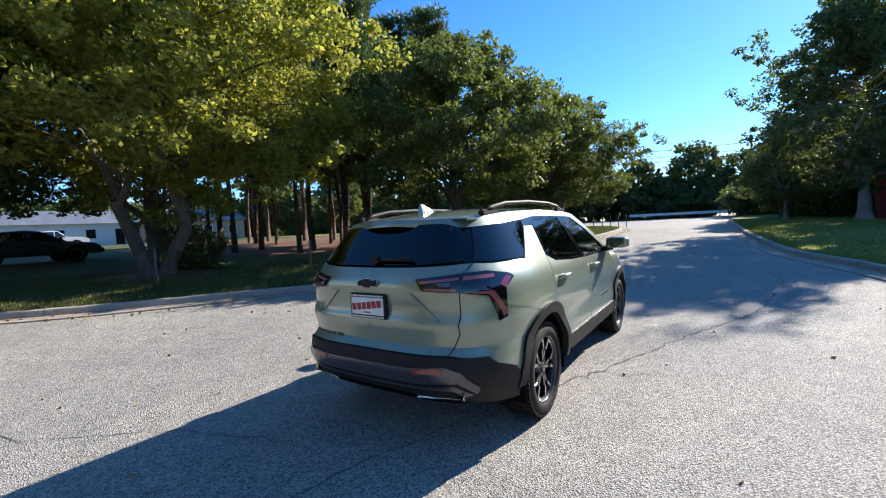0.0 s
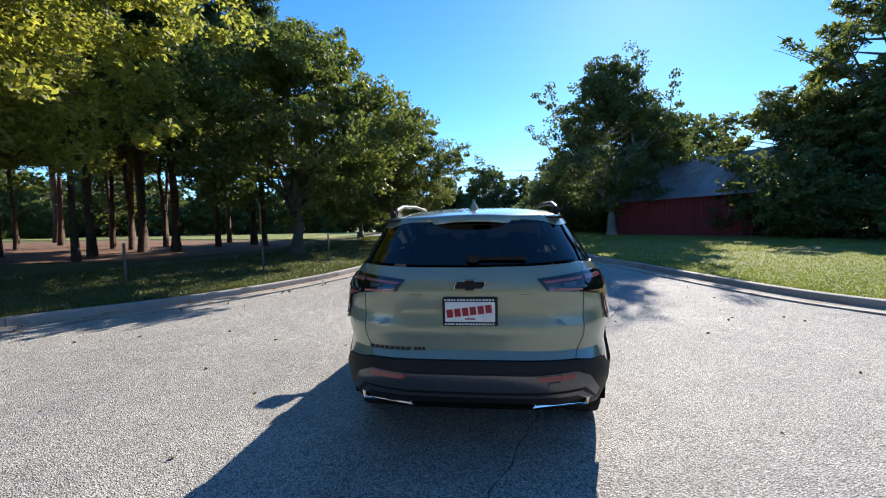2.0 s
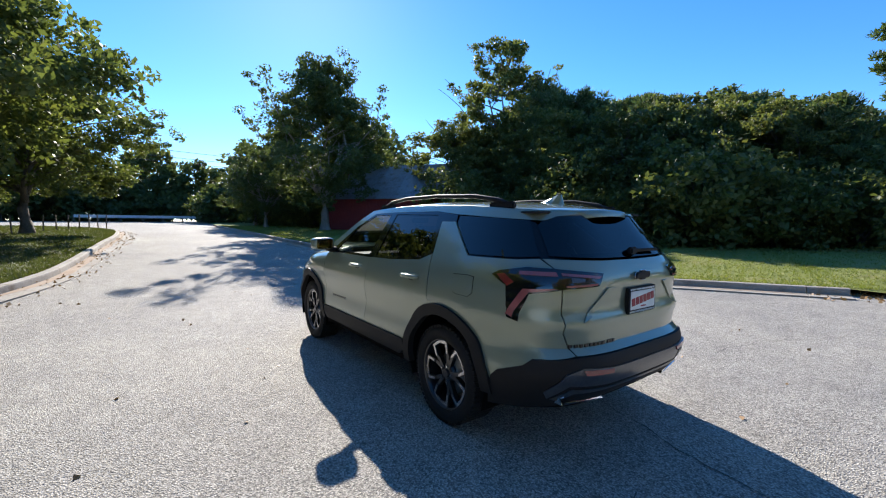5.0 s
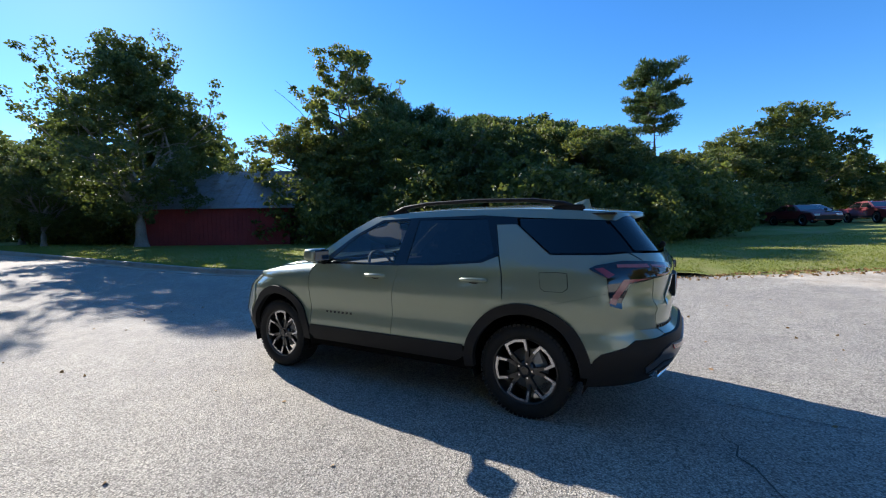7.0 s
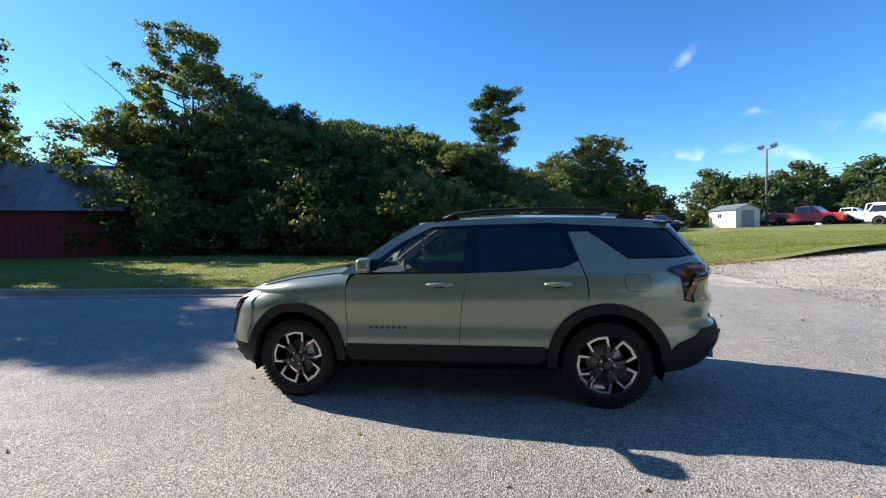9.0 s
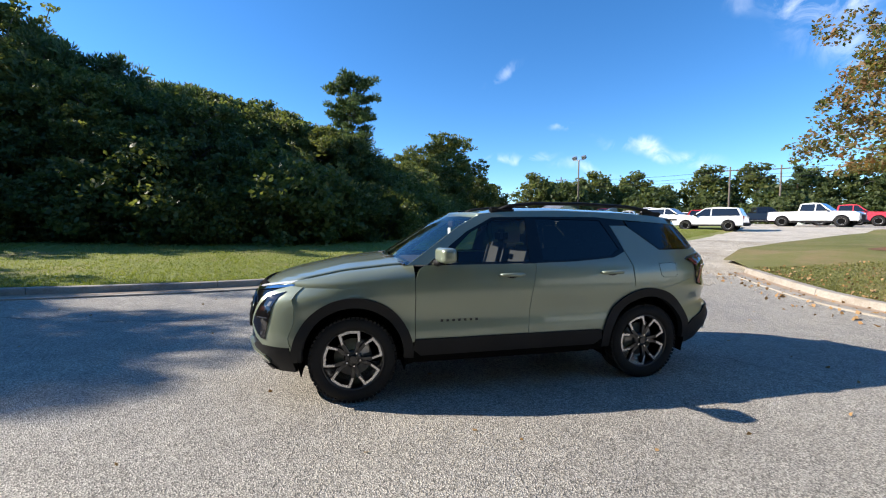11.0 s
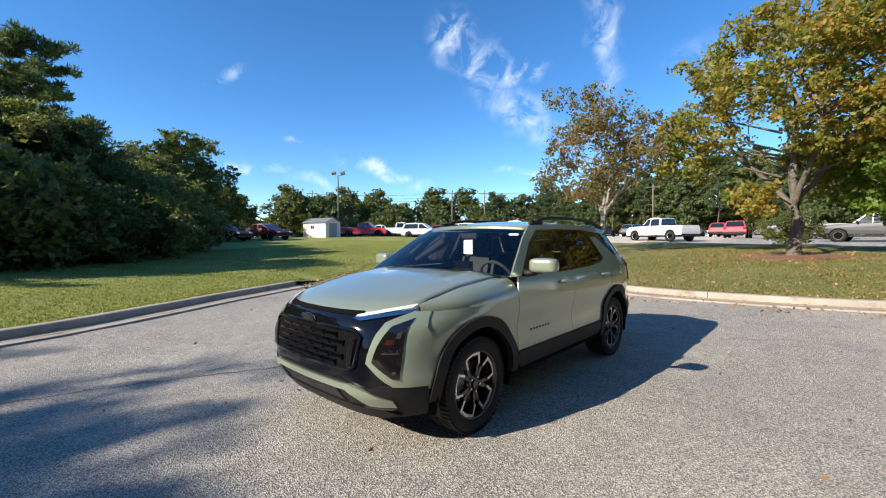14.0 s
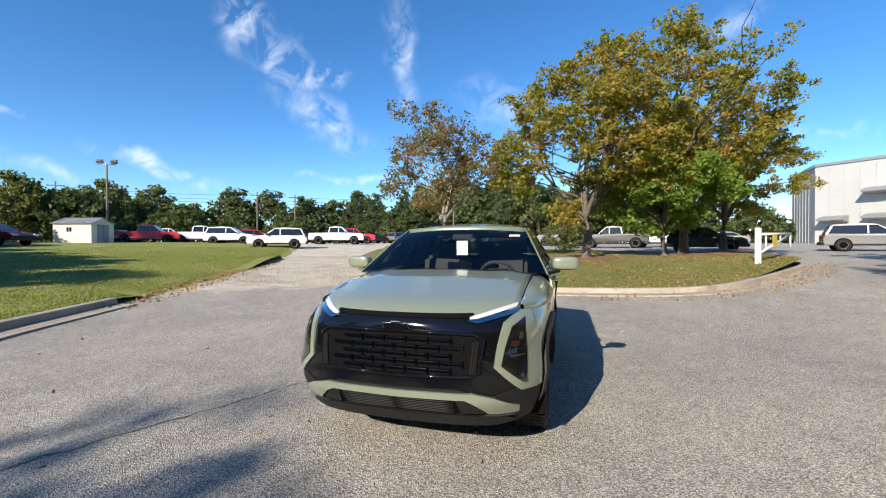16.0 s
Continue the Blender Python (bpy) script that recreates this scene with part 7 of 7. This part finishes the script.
for spec in [("sedan", "maroon", 33.6, -9.2, 205, "lawn"), ("sedan", "maroon", 34.2, -13.2, 195, "lawn"), ("sedan", "silver", 37.6, -10.4, 210, "lawn"), ("sedan", "grey", 44.0, -28.6, 200, ""), ("pickup", "red", 40.0, -28.6, 215, ""), ("pickup", "white", 36.8, -32.0, 222, ""),
             ("suv", "white", 29.3, -28.2, 205, ""), ("suv", "white", 21.2, -24.4, 32, ""), ("suv", "red", 35.3, -38.5, 230, ""), ("pickup", "black", 31.5, -41.5, 240, ""), ("pickup", "white", 22.3, -35.8, 200, ""), ("pickup", "red", 24.2, -42.6, 205, ""),
             ("sedan", "black", 25.4, -51.6, 240, ""), ("suv", "grey", 22.6, -55.0, 250, ""), ("suv", "red", 44.2, -41.0, 220, ""), ("pickup", "white", 49.2, -38.6, 220, ""), ("sedan", "silver", 39.5, -45.0, 220, ""), ("suv", "white", 46.0, -46.5, 220, ""), ("suv", "black", 28.5, -47.5, 240, ""), ("sedan", "black", 19.0, -51.4, 250, ""), ("suv", "grey", 15.6, -54.6, 255, ""), ("pickup", "white", 12.4, -53.0, 255, ""), ("sedan", "silver", 9.4, -56.0, 260, ""), ("suv", "red", 5.8, -54.5, 262, ""),
             ("pickup", "white", 7.2, -34.2, 330, ""), ("suv", "red", 3.2, -45.0, 270, ""), ("sedan", "white", 0.0, -46.0, 265, ""),
             ("pickup", "black", -5.6, -35.6, 350, ""), ("sedan", "silver", -9.8, -38.0, 345, ""), ("sedan", "white", -12.6, -40.6, 345, ""), ("suv", "black", -10.2, -26.6, 170, ""), ("suv", "grey", -19.0, -26.4, 160, ""), ("sedan", "grey", -16.5, -43.0, 345, ""), ("pickup", "grey", -1.5, -42.0, 350, ""),
             ("sedan", "navy", -23.0, 0.6, 95, "lawn"), ("pickup", "white", -54.4, 8.6, 80, ""), ("sedan", "silver", -47.2, 3.6, 80, ""), ("suv", "black", -24, 67, 20, "")]:
    parked(spec[0], spec[1], spec[2], spec[3], spec[4], note=spec[5])

again(shrub, -12.9, 2.5, 10, 0.5, "dark evergreen bush at the foot of the multi-stemmed tree")
put(copy_thing(shrub, Matrix()), -1.4, -27.0, 30, 0.62, "clipped dark green shrub on the island", "shrub")


# ---- ground cover ----
def blades(name, label, count, area, seed, tall, mat):
    """Short upright grass blades over the near parts of a lawn."""
    rnd = np.random.default_rng(seed)
    p = []
    while len(p) < count:
        q = area(rnd)
        if q:
            p.append((q[0], q[1], lawn_h(*q)))
    p = np.array(p)
    n = len(p)
    a = rnd.uniform(0, 2 * math.pi, n)
    h = tall * rnd.uniform(0.5, 1.3, n)
    side = np.stack([np.cos(a), np.sin(a), np.zeros(n)], 1) * 0.012 * rnd.uniform(0.7, 1.6, n)[:, None]
    lean = np.stack([rnd.normal(0, 0.5, n) * h, rnd.normal(0, 0.5, n) * h, h], 1)
    v = np.stack([p - side, p + side, p + lean], 1).reshape(-1, 3)
    me = bpy.data.meshes.new(name)
    me.vertices.add(n * 3)
    me.vertices.foreach_set("co", v.astype(np.float32).ravel())
    me.loops.add(n * 3)
    me.loops.foreach_set("vertex_index", np.arange(n * 3, dtype=np.int32))
    me.polygons.add(n)
    me.polygons.foreach_set("loop_start", np.arange(0, n * 3, 3, dtype=np.int32))
    me.polygons.foreach_set("loop_total", np.full(n, 3, dtype=np.int32))
    me.materials.append(mat)
    me.update()
    tagged(new(name, me), label, "grass", kind="stuff")


def beside(line, reach):
    pts = spline(line, 0.3)

    def pick(rnd):
        i = rnd.integers(1, len(pts) - 1)
        d = (pts[i + 1] - pts[i - 1]).normalized()
        q = pts[i] + d * rnd.uniform(-0.2, 0.2) + Vector((-d.y, d.x)) * (0.10 + reach * rnd.random() ** 1.7)
        return (q.x, q.y)
    return pick


blades("grass_blades", "short mown grass blades", 90000, beside(KERB_EAST, 11), 1, 0.038, BLADE)
blades("grass_blades", "short grass blades running out into the gravel", 60000, beside([(8.2, -2.0), (9.0, -3.6), (10.0, -6.0), (11.4, -9.0), (13.0, -12.4), (15.8, -17.6), (19.4, -23.6)], 12), 9, 0.035, BLADE)
blades("grass_blades", "short mown grass blades coloured darker for the tree shade", 70000, beside(KERB_WEST, 6), 2, 0.06, BLADE_SHADE)
blades("grass_blades", "short mown grass blades on the island", 110000, beside(KERB_SOUTH, 13), 3, 0.032, BLADE_DRY)


def litter(name, label, count, area, seed, size, mat, lift):
    rnd = np.random.default_rng(seed)
    c = []
    for _ in range(count):
        x, y = area(rnd)
        c.append((x, y, lift(x, y)))
    me = leaf_cloud(name, c, [0.004] * count, 1, size, mat, rnd, 0.3, 1.3)
    tagged(new(name, me), label, "leaves", kind="stuff")


litter("fallen_leaves", "scattered tan fallen leaves on the island grass", 3200, beside(KERB_SOUTH, 12), 4, 0.048, DEADLEAF, lambda x, y: lawn_h(x, y) + 0.03)
litter("fallen_leaves", "dry leaves along the gutter and on the asphalt", 900, lambda r: beside([(p[0], p[1]) for p in KERB_SOUTH], -1.2)(r), 5, 0.06, DEADLEAF, lambda x, y: H(x, y) + 0.025)
litter("fallen_leaves", "dry leaves along the west gutter", 900, lambda r: beside([(p[0], p[1]) for p in KERB_WEST], -0.9)(r), 6, 0.06, DEADLEAF, lambda x, y: H(x, y) + 0.025)
litter("fallen_leaves", "few dry leaves lying on the open asphalt", 150, lambda r: (r.uniform(-6, 6), r.uniform(-6.5, 6.5)), 7, 0.035, DEADLEAF, lambda x, y: H(x, y) + 0.008)
litter("fallen_leaves", "brown leaves and soil where the kerb ends", 1500, lambda r: beside([(7.9, -1.4), (8.3, -2.6), (9.1, -4.4), (10.0, -6.6), (11.2, -9.3), (12.7, -12.6)], -0.7 if r.random() < 0.5 else 0.5)(r), 10, 0.055, DEADLEAF, lambda x, y: H(x, y) + 0.02)
litter("loose_gravel", "loose pale gravel where the asphalt ends", 15000, lambda r: ((lambda a, b: (3.5 + a * 6 + b * 6, -4.6 - a * 1.5 + (1 - a) * -2.0 - b * 12))(r.random(), r.random() ** 1.4)), 8, 0.022, CONCRETE, lambda x, y: H(x, y) + 0.008)

# pine straw under the stand
v, f = sheet([(-12.5, 8.5), (-11.2, 16), (-12.5, 22), (-30, 25.5), (-36, 20), (-33, 7), (-22, 4.5)], 1.0, lambda x, y: (x, y, lawn_h(x, y) + 0.012 + 0.01 * noise.noise((x, y, 5))))
tagged(new("pine_straw_bed", mesh_of("pine_straw_bed", v, f, NEEDLES, True)), "brown pine straw under the pine stand", "pine straw", kind="structure")
for cx, cy, r in ((-2.1, -14.4, 1.7), (-6.7, -16.7, 1.7), (-9.4, -20.4, 1.5), (4.5, -14.9, 1.0), (-12.4, 1.4, 1.6)):
    ring = [(cx + r * (1 + 0.15 * math.sin(3 * a + cx)) * math.cos(a), cy + r * (1 + 0.15 * math.sin(2 * a)) * math.sin(a)) for a in np.linspace(0, 2 * math.pi, 28)[:-1]]
    v, f = sheet(ring, 0.4, lambda x, y, cx=cx, cy=cy, r=r: (x, y, lawn_h(x, y) + 0.015 + 0.06 * max(0, 1 - math.hypot(x - cx, y - cy) / r)))
    tagged(new("mulch_bed", mesh_of("mulch_bed", v, f, NEEDLES, True)), "low ring of brown mulch round the trunk", "mulch", kind="structure")
